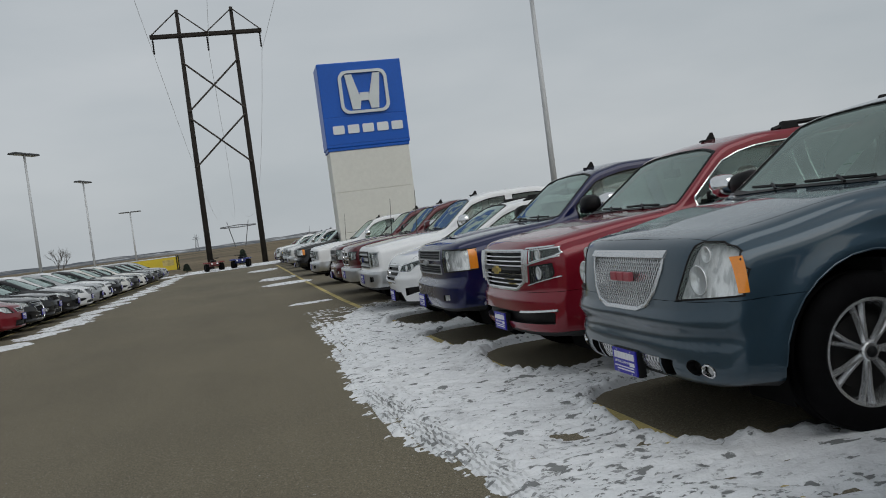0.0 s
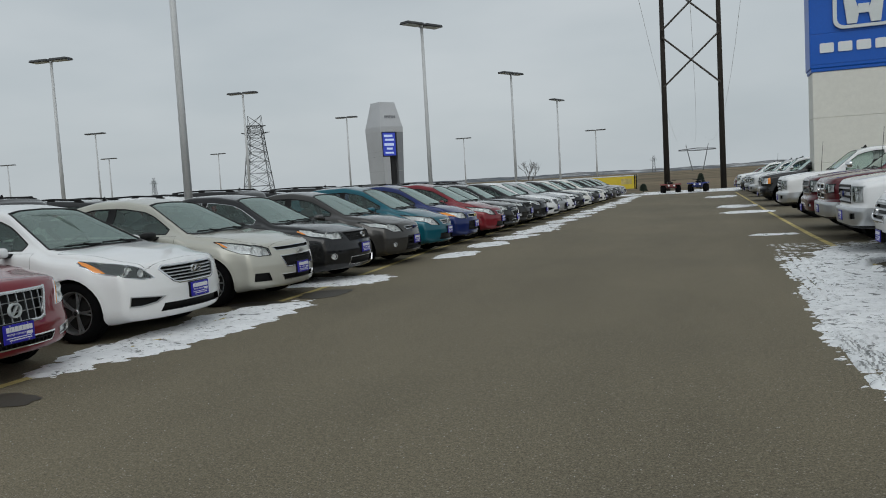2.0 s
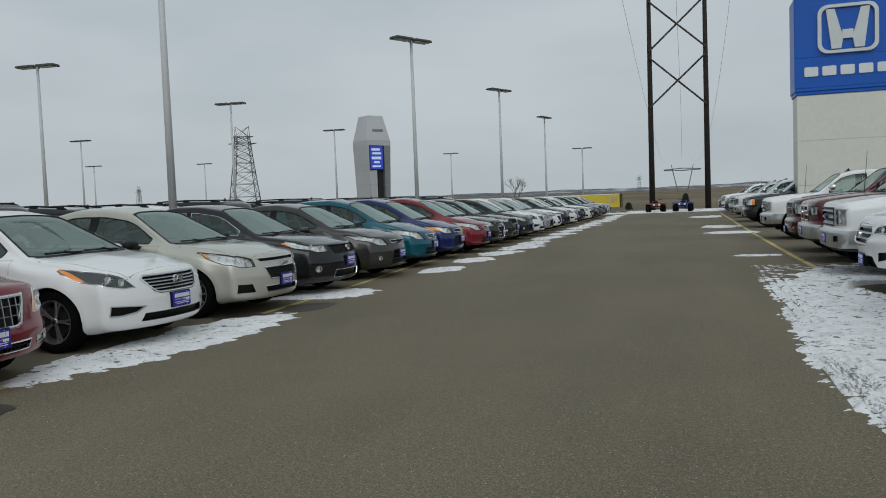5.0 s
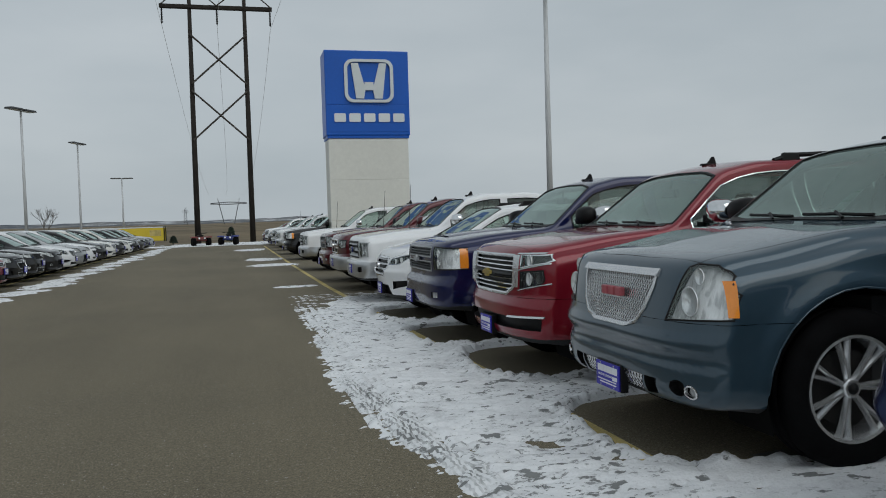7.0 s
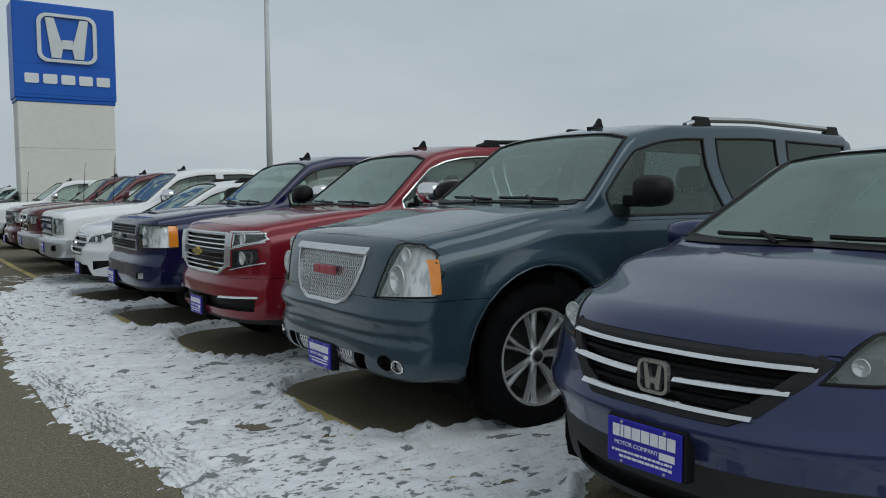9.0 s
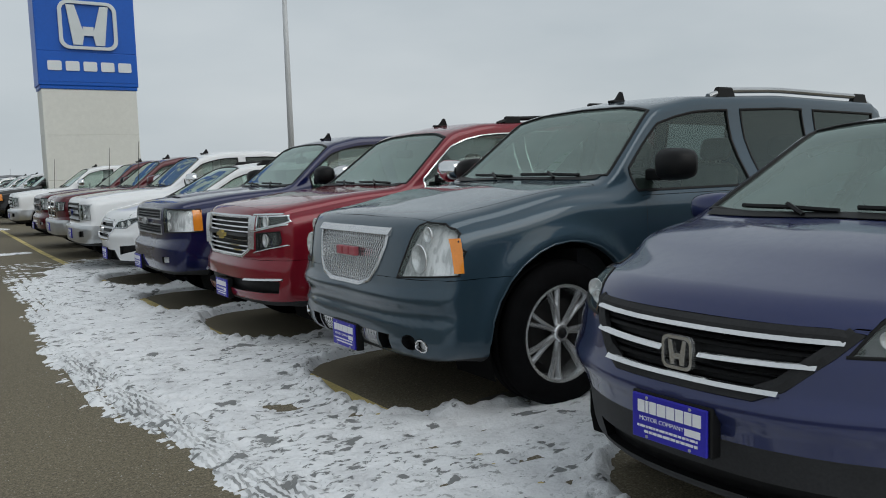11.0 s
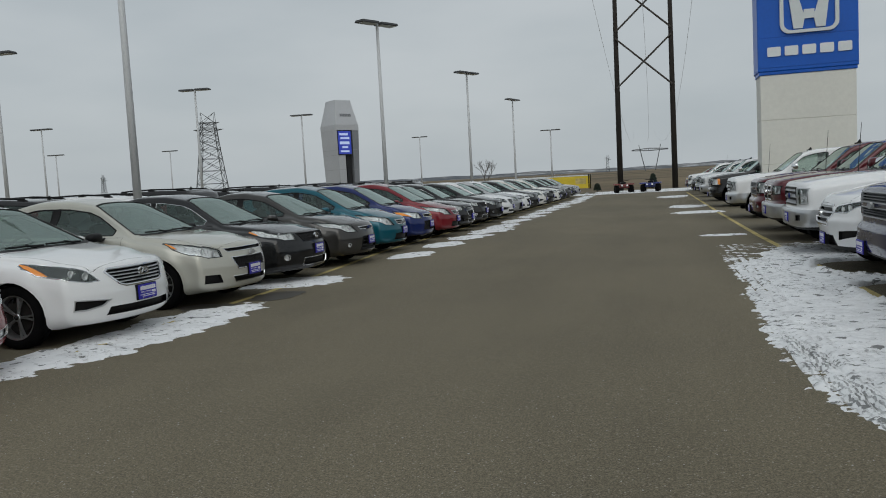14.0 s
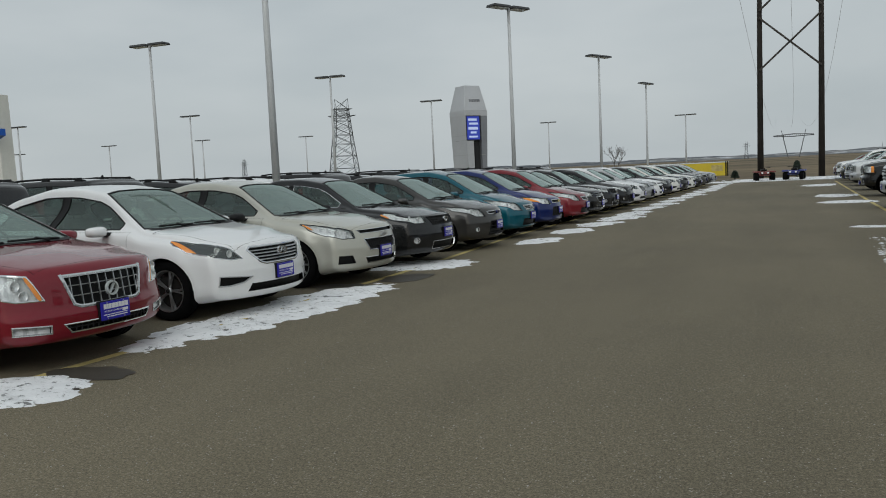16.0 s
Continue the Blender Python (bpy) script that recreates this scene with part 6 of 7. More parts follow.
SUV = dict(category="suv", L=5.13, W=2.0, H=1.97, belt=1.23, roof=0.74, axle=0.96, base=2.97, tyre=0.44, cowl=1.34, header=2.02, rim="twin",
           top=[(0, 1.165), (0.10, 1.20), (0.35, 1.23), (0.66, 1.275), (0.99, 1.325), (1.34, 1.355), (1.42, 1.378), (1.98, 1.855), (2.4, 1.935), (3.4, 1.97), (4.8, 1.94), (5.13, 1.885)],
           low=[(0, 0.36), (0.4, 0.31), (1.0, 0.34), (4.2, 0.34), (5.13, 0.46)],
           plan=[(0, 0.955), (0.5, 0.985), (1.2, 1.0), (4.0, 1.0), (5.13, 0.95)],
           nose=[(0.3, 0.10), (0.40, 0.01), (0.46, -0.02), (0.585, -0.022), (0.605, -0.003), (0.66, -0.008), (0.70, -0.038), (0.745, -0.036), (0.765, -0.015), (0.9, 0.012), (1.0, 0.034), (1.07, 0.05), (1.2, 0.11)],
           tail=[(0.3, 0.1), (0.5, 0.0), (0.7, 0.02), (1.1, 0.06), (1.8, 0.28)], sweep=0.22, sweep_pow=4.6, nose_reach=1.0,
           windows=[(1.60, 2.72), (2.86, 3.62), (3.76, 4.62)], doors=[(1.62, 2.77), (2.785, 3.66)], door_low=0.42, tint=True, seat_at=2.35, fin=2.32, rails=(2.6, 4.7), round=0.05,
           mirror=(0.17, 0.27, 0.20), mirror_z=1.43, mirror_x=1.74, hood_front=0.74, arch_gap=0.13, wheel_in=0.17, flare=0.028, boxy=0.7, group="parked cars of the truck row")


def spec(like, **kw):
    d = dict(like)
    d.update(kw)
    return d


def sticker_on(y, z_off, w, h, words=""):
    """A price sheet behind the windscreen."""
    def add(B, car):
        x = B.S["header"] - z_off
        p, nrm = Vector((x, y, B.over(x, y))), B.normal(Vector((x, y, B.over(x, y))))
        p = p - nrm * 0.022
        up = (Vector((1, 0, 0)) - nrm * nrm.x).normalized()
        m = Matrix.Translation(p + nrm * 0.003) @ Matrix((nrm.cross(up) * -1, up, nrm)).transposed().to_4x4()
        bm = bmesh.new()
        add_box(bm, -w / 2, w / 2, -h / 2, h / 2, 0, 0.001)
        ob = part("window_sticker", bm, STICKER, car, "pale price sheet on the windscreen", at=m)
        for k, (a, b) in enumerate(((-0.4, 0.4), (-0.42, 0.36), (-0.4, 0.42))):
            if not words or k != 1:
                bm = bmesh.new()
                add_box(bm, a * w, b * w, h * (0.36 - 0.40 * k), h * (0.40 - 0.40 * k), 0.001, 0.0016)
                part("print_bar", bm, STICKER_INK, ob)
        for k, word in enumerate(words):
            shared_part("sticker_word", text_mesh("sticker_word", word, h * (0.20 + 0.08 * k), STICKER_INK), ob, Matrix.Translation((-w * 0.20, h * (0.12 - 0.30 * k), 0.002)))
    return add


def hood_scoop(B, car):
    """A shallow raised panel pressed into the hood."""
    bm = bmesh.new()
    rows = []
    for i in range(10):
        x = 0.35 + 0.085 * i
        wd = 0.30 + 0.012 * i
        rows.append([bm.verts.new((x, t * wd, B.over(x, t * wd) + (0.012 if abs(t) < 0.9 else 0.001))) for t in (-1, -0.85, -0.4, 0, 0.4, 0.85, 1)])
    for r0, r1 in zip(rows, rows[1:]):
        for j in range(6):
            bm.faces.new((r0[j], r1[j], r1[j + 1], r0[j + 1]))
    part("hood_bulge", bm, B.S["paint"], car, smooth=True)


CARS = {}

def yukon_brow(B, car):
    """The broad plated strip over the grille."""
    g = [o for o in car.children if o.name.startswith("grille")][0]
    bm = bmesh.new()
    B.bar(bm, (-0.475, 1.088), (0.475, 1.088), 0.046, 0.012, 0.03, 18)
    part("grille_brow", bm, BRIGHT_MESH, g, "broad chrome strip")


CARS["yukon"] = spec(
    SUV, name="suv", label="slate blue full-size SUV with a chrome mesh grille, front on snow", paint=P["slate"], rail_material=SATIN, mirror_material=TRIM_BLACK, mirror_label="black mirror cap",
    mouths=[dict(name="grille", poly=[(-0.47, 1.10), (0.47, 1.10), (0.455, 1.0), (0.40, 0.875), (0.32, 0.79), (0.20, 0.757), (-0.20, 0.757), (-0.32, 0.79), (-0.40, 0.875), (-0.455, 1.0)], depth=0.05, frame=BRIGHT_MESH, frame_width=0.024, fill="mesh", pitch=0.0235, bar=0.0072, cuts=4, bar_material=BRIGHT_MESH, label="chrome diamond mesh grille"),
            dict(name="lower_grille", poly=[(-0.37, 0.395), (0.37, 0.395), (0.40, 0.50), (-0.40, 0.50)], depth=0.05, frame_width=0.0, fill="mesh", pitch=0.03, bar=0.012, cuts=3, bar_material=BRIGHT_MESH),
            *[dict(name="tow_hook_pocket", poly=[(s * 0.41, 0.40), (s * 0.52, 0.41), (s * 0.53, 0.50), (s * 0.42, 0.50)], depth=0.06) for s in (-1, 1)], *[dict(name="fog_pocket", poly=round_poly(s * 0.70, 0.475, 0.055, 0.045), depth=0.05) for s in (-1, 1)], *fogs(0.785, 0.465, 0.038)],
    lamps=[dict(poly=[(0.595, 0.835), (0.955, 0.855), (0.955, 0.99), (0.92, 1.085), (0.84, 1.142), (0.73, 1.148), (0.69, 1.13), (0.655, 1.02)], xmax=0.345, steep=0.985, depth=0.06, rim=0.009, rim_material=TRIM_BLACK, bulbs=[(0.735, 0.945, 0.085), (0.765, 1.08, 0.045)],
                amber_side=(0.186, 0.238, 0.872, 1.060), label="large clear headlamp with amber corner")],
    plate=0.425, badge=("blocks", 0, 0.955, 0.27, 0.055, RED_BADGE), skins=[below(0.38, push=-0.004), bumper(0.38, 0.835, P["slate"])], extras=[sticker_on(-0.22, 0.47, 0.10, 0.22), yukon_brow])


def tahoe_trim(B, car):
    """Plated strips: over the fog lamps, under, between and over the split headlamps."""
    for s in (-1, 1):
        for z0, z1, a, b, w in ((0.575, 0.592, 0.50, 0.92, 0.022), (0.805, 0.872, 0.62, 0.94, 0.014), (0.976, 1.040, 0.62, 0.93, 0.013), (1.118, 1.124, 0.60, 0.87, 0.015)):
            bm = bmesh.new()
            p0, p1 = ((a, z0), (b, z1)) if s > 0 else ((-b, z1), (-a, z0))
            B.bar(bm, p0, p1, w, 0.008, 0.02, 12)
            part("trim_strip", bm, BRIGHT_MESH, car, "chrome accent strip")
        bm = bmesh.new()
        B.bar(bm, (s * 0.585, 0.83), (s * 0.60, 1.108), 0.055, 0.010, 0.03, 12)
        part("grille_post", bm, BRIGHT_MESH, car, "upright chrome post beside the grille")
    bm = bmesh.new()
    B.bar(bm, (-0.53, 0.945), (0.53, 0.945), 0.030, 0.004, 0.03, 18)
    part("grille_crossbar", bm, TRIM_BLACK, car)


CARS["tahoe"] = spec(
    SUV, name="suv", label="bright red full-size SUV with chrome window trim and split headlamps", paint=P["red"], rim="five", window_trim=CHROME, trim_width=0.018, mirror_material=CHROME, mirror_label="chrome mirror cap",
    top=[(0, 1.165), (0.08, 1.20), (0.6, 1.255), (1.0, 1.295), (1.36, 1.325), (1.44, 1.348), (2.02, 1.83), (2.4, 1.91), (3.4, 1.945), (4.8, 1.91), (5.13, 1.855)], H=1.945, belt=1.22, tyre=0.42, black_pillars=True,
    nose=[(0.3, 0.12), (0.42, 0.02), (0.52, 0.0), (0.68, 0.0), (0.74, 0.035), (0.8, 0.035), (1.0, 0.04), (1.08, 0.05), (1.2, 0.09)], sweep=0.27, sweep_pow=3.6,
    mouths=[dict(name="grille", poly=[(-0.565, 1.112), (0.565, 1.112), (0.575, 0.93), (0.56, 0.82), (0.42, 0.752), (-0.42, 0.752), (-0.56, 0.82), (-0.575, 0.93)], depth=0.05, frame=BRIGHT_MESH, frame_width=0.028, fill="bars", count=9, bar=0.016, label="chrome bar grille"),
            dict(name="lower_grille", poly=[(-0.88, 0.475), (0.88, 0.475), (0.90, 0.575), (-0.90, 0.575)], depth=0.05, frame=CHROME, frame_width=0.0), *[dict(name="fog_light", poly=[(s * 0.77, 0.50), (s * 0.875, 0.505), (s * 0.885, 0.56), (s * 0.77, 0.558)], depth=0.02, back=REFLECTOR) for s in (-1, 1)]],
    lamps=[dict(poly=[(0.645, 0.988), (0.90, 1.035), (0.94, 1.06), (0.89, 1.113), (0.645, 1.108)], xmax=0.55, steep=0.97, depth=0.05, back=LAMP_DARK, rim=0.012, rim_material=CHROME, bulbs=[(0.735, 1.06, 0.058)], label="dark headlamp with chrome brow"),
           dict(name="lower_headlight", poly=[(0.640, 0.815), (0.82, 0.84), (0.885, 0.875), (0.90, 0.90), (0.885, 0.985), (0.645, 0.965)], xmax=0.5, depth=0.05, back=LAMP_DARK, rim=0.010, rim_material=TRIM_BLACK, bulbs=[(0.735, 0.905, 0.058)])], extras=[tahoe_trim],
    plate=0.46, badge=("bow", 0, 0.935, 0.21, 0.075, GOLD_BADGE), skins=[below(0.40), bumper(0.40, 0.745, P["red"])])

PICK = spec(SUV, category="pickup truck", L=5.8, W=2.03, H=1.93, belt=1.22, axle=0.98, base=3.64, tyre=0.42, cabin_end=3.75, tint=True, rails=None, fin=2.25,
            top=[(0, 1.18), (0.10, 1.21), (0.6, 1.265), (1.0, 1.295), (1.36, 1.32), (1.44, 1.343), (2.02, 1.825), (2.4, 1.91), (3.2, 1.93), (3.55, 1.895), (3.80, 1.32), (3.95, 1.29), (5.8, 1.29)], cowl=1.36, header=2.04,
            low=[(0, 0.42), (0.4, 0.38), (1.0, 0.42), (4.6, 0.42), (5.8, 0.55)], plan=[(0, 0.955), (0.5, 0.985), (1.2, 1.0), (5.0, 1.0), (5.8, 0.98)],
            tail=[(0.3, 0.0), (1.3, 0.02)], tail_sweep=0.05, windows=[(1.68, 2.66), (2.80, 3.52)], doors=[(1.64, 2.71), (2.725, 3.66)], rear_seat=True, seat_at=2.25,
            skins=[dict(name="bed_cover", poly=[(3.98, -0.82), (3.98, 0.82), (5.7, 0.82), (5.7, -0.82)], axis="z", keep=lambda c, n: n.z > 0.7, material=CLADDING, push=-0.03, label="black truck bed cover"), below(0.46)],
            tail_lamp=(0.85, 1.2), blur=0.05)

CARS["silverado"] = spec(
    PICK, name="pickup_truck", label="navy blue pickup truck with square amber headlamps", paint=P["navy"], rim="five", extras=[hood_scoop],
    nose=[(0.3, 0.10), (0.45, 0.02), (0.55, 0.0), (0.72, 0.0), (0.76, 0.05), (0.8, 0.055), (1.0, 0.045), (1.10, 0.055), (1.2, 0.10)], sweep=0.20, sweep_pow=5,
    mouths=[dict(name="grille", poly=[(-0.57, 1.12), (0.57, 1.12), (0.57, 1.0), (-0.57, 1.0)], depth=0.045, frame=STEEL, frame_width=0.012, fill="bars", count=4, bar=0.014, bar_material=DARK_RIM, label="upper half of a barred grille"),
            dict(name="lower_grille", poly=[(-0.57, 0.955), (0.57, 0.955), (0.56, 0.84), (-0.56, 0.84)], depth=0.045, frame=STEEL, frame_width=0.012, fill="bars", count=4, bar=0.014, bar_material=DARK_RIM), *[dict(name="fog_light", poly=[(s * 0.66, 0.545), (s * 0.80, 0.555), (s * 0.80, 0.615), (s * 0.66, 0.61)], depth=0.02, back=REFLECTOR) for s in (-1, 1)]],
    lamps=[dict(poly=[(0.635, 0.86), (0.990, 0.868), (0.990, 1.112), (0.635, 1.128)], xmax=0.40, steep=0.8, depth=0.06, rim=0.012, bulbs=[(0.73, 1.05, 0.05), (0.73, 0.935, 0.05)], amber_side=(0.29, 0.385, 0.885, 1.10), label="square clear headlamp with amber corner")],
    plate=0.50, plate_y=0.35, badge=("bow", 0, 0.978, 0.22, 0.075, STEEL), mirror_material=TRIM_BLACK)

def whip_antenna(B, car):
    bm = bmesh.new()
    z = B.over(1.28, 0.80)
    add_tube(bm, [(1.28, 0.80, z - 0.01), (1.28, 0.80, z + 0.04), (1.34, 0.80, z + 0.85)], [0.016, 0.008, 0.004], 6)
    part("antenna", bm, TRIM_BLACK, car, "thin black whip antenna")


CARS["f150"] = spec(
    PICK, extras=[whip_antenna], name="pickup_truck", label="white pickup truck with chrome bumper and dark barred grille", paint=P["white"], rim="ten", mirror_material=CHROME,
    nose=[(0.3, 0.10), (0.45, 0.02), (0.55, 0.0), (0.72, 0.0), (0.76, 0.06), (0.8, 0.06), (1.0, 0.045), (1.10, 0.055), (1.2, 0.10)], sweep=0.18, sweep_pow=5,
    mouths=[dict(name="grille", poly=[(-0.55, 1.10), (0.55, 1.10), (0.57, 0.95), (0.52, 0.80), (-0.52, 0.80), (-0.57, 0.95)], depth=0.05, frame=TRIM_BLACK, frame_width=0.03, fill="bars", count=3, bar=0.055, bar_material=STEEL, label="dark grille with three wide bars"),
            *[dict(name="fog_light", poly=[(s * 0.68, 0.56), (s * 0.84, 0.57), (s * 0.84, 0.66), (s * 0.68, 0.65)], depth=0.03, back=LAMP_DARK) for s in (-1, 1)]],
    lamps=[dict(poly=[(0.60, 0.81), (0.93, 0.83), (0.94, 1.08), (0.60, 1.085)], xmax=0.4, depth=0.06, rim=0.016, rim_material=SATIN, bulbs=[(0.76, 1.02, 0.05), (0.76, 0.90, 0.05)], label="squared clear headlamp in a bright bezel")],
    plate=0.60, badge=("oval", 0, 0.95, 0.24, 0.10, P["blue"]),
    skins=[below(0.46), dict(name="bumper", poly=[(-1.2, 0.47), (1.2, 0.47), (1.2, 0.735), (-1.2, 0.735)], axis="x", keep=lambda c, n: c.x < 0.55 and n.x < 0.1, material=SATIN, push=0.012, label="chrome front bumper"), PICK["skins"][0]])

CARS["ram"] = spec(
    CARS["f150"], label="maroon pickup truck with a chrome cross grille and chrome bumper", paint=P["maroon"], mirror_material=None,
    mouths=[dict(name="grille", poly=[(s * 0.05, 1.10), (s * 0.52, 1.09), (s * 0.53, 0.97), (s * 0.05, 0.97)], depth=0.05, frame=CHROME, frame_width=0.035, fill="grid", pitch=0.045, bar=0.008, bar_material=TRIM_BLACK) for s in (-1, 1)]
    + [dict(name="lower_grille", poly=[(s * 0.05, 0.93), (s * 0.53, 0.93), (s * 0.46, 0.79), (s * 0.05, 0.79)], depth=0.05, frame=CHROME, frame_width=0.035, fill="grid", pitch=0.045, bar=0.008, bar_material=TRIM_BLACK) for s in (-1, 1)],
    lamps=[dict(poly=[(0.61, 0.90), (0.93, 0.92), (0.94, 1.08), (0.61, 1.09)], xmax=0.4, depth=0.06, rim=0.012, bulbs=[(0.74, 1.0, 0.06)])],
    badge=("oval", 0, 0.95, 0.12, 0.12, CHROME))

CUV = spec(SUV, category="crossover", boxy=0.15, flare=0.018, L=4.53, W=1.83, H=1.66, belt=1.08, black_pillars=True, round=0.045, roof=0.64, axle=0.90, base=2.62, tyre=0.345, cowl=1.04, header=1.86, rim="five",
           top=[(0, 1.03), (0.08, 1.055), (0.5, 1.12), (1.04, 1.18), (1.12, 1.205), (1.80, 1.60), (2.3, 1.655), (3.1, 1.66), (4.1, 1.59), (4.53, 1.49)],
           low=[(0, 0.30), (0.4, 0.24), (1.0, 0.25), (3.8, 0.25), (4.53, 0.38)], plan=[(0, 0.93), (0.5, 0.985), (1.2, 1.0), (3.6, 1.0), (4.53, 0.92)],
           nose=[(0.2, 0.16), (0.34, 0.085), (0.44, 0.055), (0.52, 0.04), (0.62, 0.018), (0.675, 0.0), (0.705, 0.0), (0.745, 0.03), (0.86, 0.06), (0.96, 0.11), (1.05, 0.20)],
           tail=[(0.3, 0.08), (0.5, 0.0), (0.9, 0.05), (1.6, 0.42)], sweep=0.32, sweep_pow=3.0, nose_reach=0.95,
           windows=[(1.40, 2.36), (2.48, 3.20), (3.32, 3.95)], doors=[(1.32, 2.42), (2.435, 3.28)], door_low=0.34, seat_at=1.95, fin=3.9, rails=(2.1, 3.9), mirror=(0.14, 0.24, 0.16), mirror_x=1.55, mirror_z=1.19, arch_gap=0.06,
           wheel_in=0.14, hood_front=0.74, hood_start=0.13, tail_lamp=(0.95, 1.4))

CARS["crv"] = spec(
    CUV, name="crossover", label="dark violet-blue crossover with three chrome grille bars and blue plate", paint=P["violet"], rails=None, sweep=0.46, sweep_pow=2.5,
    top=[(0, 1.00), (0.08, 1.03), (0.5, 1.11), (1.04, 1.185), (1.12, 1.21), (1.80, 1.61), (2.3, 1.67), (3.1, 1.675), (4.1, 1.60), (4.53, 1.50)], H=1.675, cowl=1.07, header=1.88,
    nose=[(0.2, 0.18), (0.32, 0.12), (0.42, 0.105), (0.50, 0.085), (0.59, 0.040), (0.642, 0.0), (0.672, 0.0), (0.712, 0.03), (0.83, 0.06), (0.93, 0.11), (1.03, 0.20)],
    mouths=[dict(name="grille", poly=[(-0.47, 0.922), (0.47, 0.922), (0.53, 0.910), (0.475, 0.842), (0.36, 0.732), (0.28, 0.694), (-0.28, 0.694), (-0.36, 0.732), (-0.475, 0.842), (-0.53, 0.910)], depth=0.045, back=CLADDING, frame=CLADDING, frame_width=0.045, label="black grille opening with chrome bars"),
            dict(name="lower_grille", poly=[(-0.50, 0.34), (0.50, 0.34), (0.55, 0.41), (-0.55, 0.41)], depth=0.05, frame_width=0.0)],
    lamps=[dict(poly=[(0.50, 0.845), (0.63, 0.848), (0.79, 0.875), (0.885, 0.925), (0.89, 1.04), (0.70, 1.03), (0.585, 0.992), (0.55, 0.942)], xmax=0.85, depth=0.05, back=DARK_RIM, rim=0.010, bulbs=[(0.66, 0.918, 0.042), (0.58, 0.90, 0.028)], label="clear swept-back headlamp")],
    plate=0.565, badge=("frame", 0, 0.800, 0.125, 0.115, BRIGHT_MESH), skins=[below(0.53, label="grey lower bumper cladding")],
    extras=[sticker_on(-0.10, 0.36, 0.30, 0.36, ("Best", "$18"))], screen_glass=GLASS_FRONT)


def crv_bars(B, car):
    g = [o for o in car.children if o.name.startswith("grille")][0]
    for (a, b, z0, z1, w) in ((-0.495, 0.495, 0.889, 0.889, 0.020), (-0.44, -0.075, 0.815, 0.805, 0.019), (0.075, 0.44, 0.805, 0.815, 0.019), (-0.35, 0.35, 0.727, 0.727, 0.020)):
        bm = bmesh.new()
        B.bar(bm, (a, z0), (b, z1), w, 0.012, 0.035, 18)
        part("grille_bar", bm, CHROME, g, "bright chrome grille bar")
    for z in (0.862, 0.842, 0.782, 0.757):
        bm = bmesh.new()
        ww = 0.33 + (z - 0.667) * 1.0
        B.bar(bm, (-ww, z), (ww, z), 0.014, -0.02, 0.02, 14)
        part("grille_slat", bm, TRIM_BLACK, g)


CARS["crv"]["extras"] = CARS["crv"]["extras"] + [crv_bars]

CARS["santafe"] = spec(
    CUV, name="crossover", label="white crossover with a dark hexagonal barred grille", paint=P["white"], L=4.7, H=1.66, W=1.88,
    mouths=[dict(name="grille", poly=[(-0.40, 0.91), (0.40, 0.91), (0.48, 0.80), (0.33, 0.62), (-0.33, 0.62), (-0.48, 0.80)], depth=0.05, frame=CHROME, frame_width=0.025, fill="bars", count=4, bar=0.024, bar_material=SATIN),
            dict(name="lower_grille", poly=[(-0.5, 0.36), (0.5, 0.36), (0.44, 0.50), (-0.44, 0.50)], depth=0.05), *[dict(name="air_intake", poly=[(s * 0.56, 0.44), (s * 0.84, 0.50), (s * 0.86, 0.58), (s * 0.60, 0.56)], depth=0.04) for s in (-1, 1)]],
    lamps=[dict(poly=[(0.47, 0.80), (0.72, 0.80), (0.93, 0.93), (0.93, 0.975), (0.52, 0.89)], xmax=0.8, depth=0.05, back=LAMP_DARK, rim=0.012, rim_material=CHROME, bulbs=[(0.62, 0.85, 0.04), (0.72, 0.87, 0.04)], bulb_material=REFLECTOR)],
    plate=0.44, badge=("ring", 0, 0.78, 0.15, 0.08, CHROME), skins=[below(0.36)])

CARS["pilot"] = spec(
    CARS["santafe"], label="charcoal crossover with roof rails", paint=P["charcoal"], L=4.75, W=1.90, H=1.74, belt=1.10, roof=0.70, rails=(2.0, 4.2), extras=[], tint=True, plate_y=0.0,
    top=[(0, 1.06), (0.08, 1.09), (0.5, 1.14), (1.04, 1.20), (1.12, 1.225), (1.80, 1.66), (2.3, 1.73), (3.2, 1.74), (4.4, 1.70), (4.75, 1.62)], plan=[(0, 0.93), (0.5, 0.985), (1.2, 1.0), (3.8, 1.0), (4.75, 0.94)],
    tail=[(0.3, 0.08), (0.5, 0.0), (0.9, 0.05), (1.7, 0.30)])

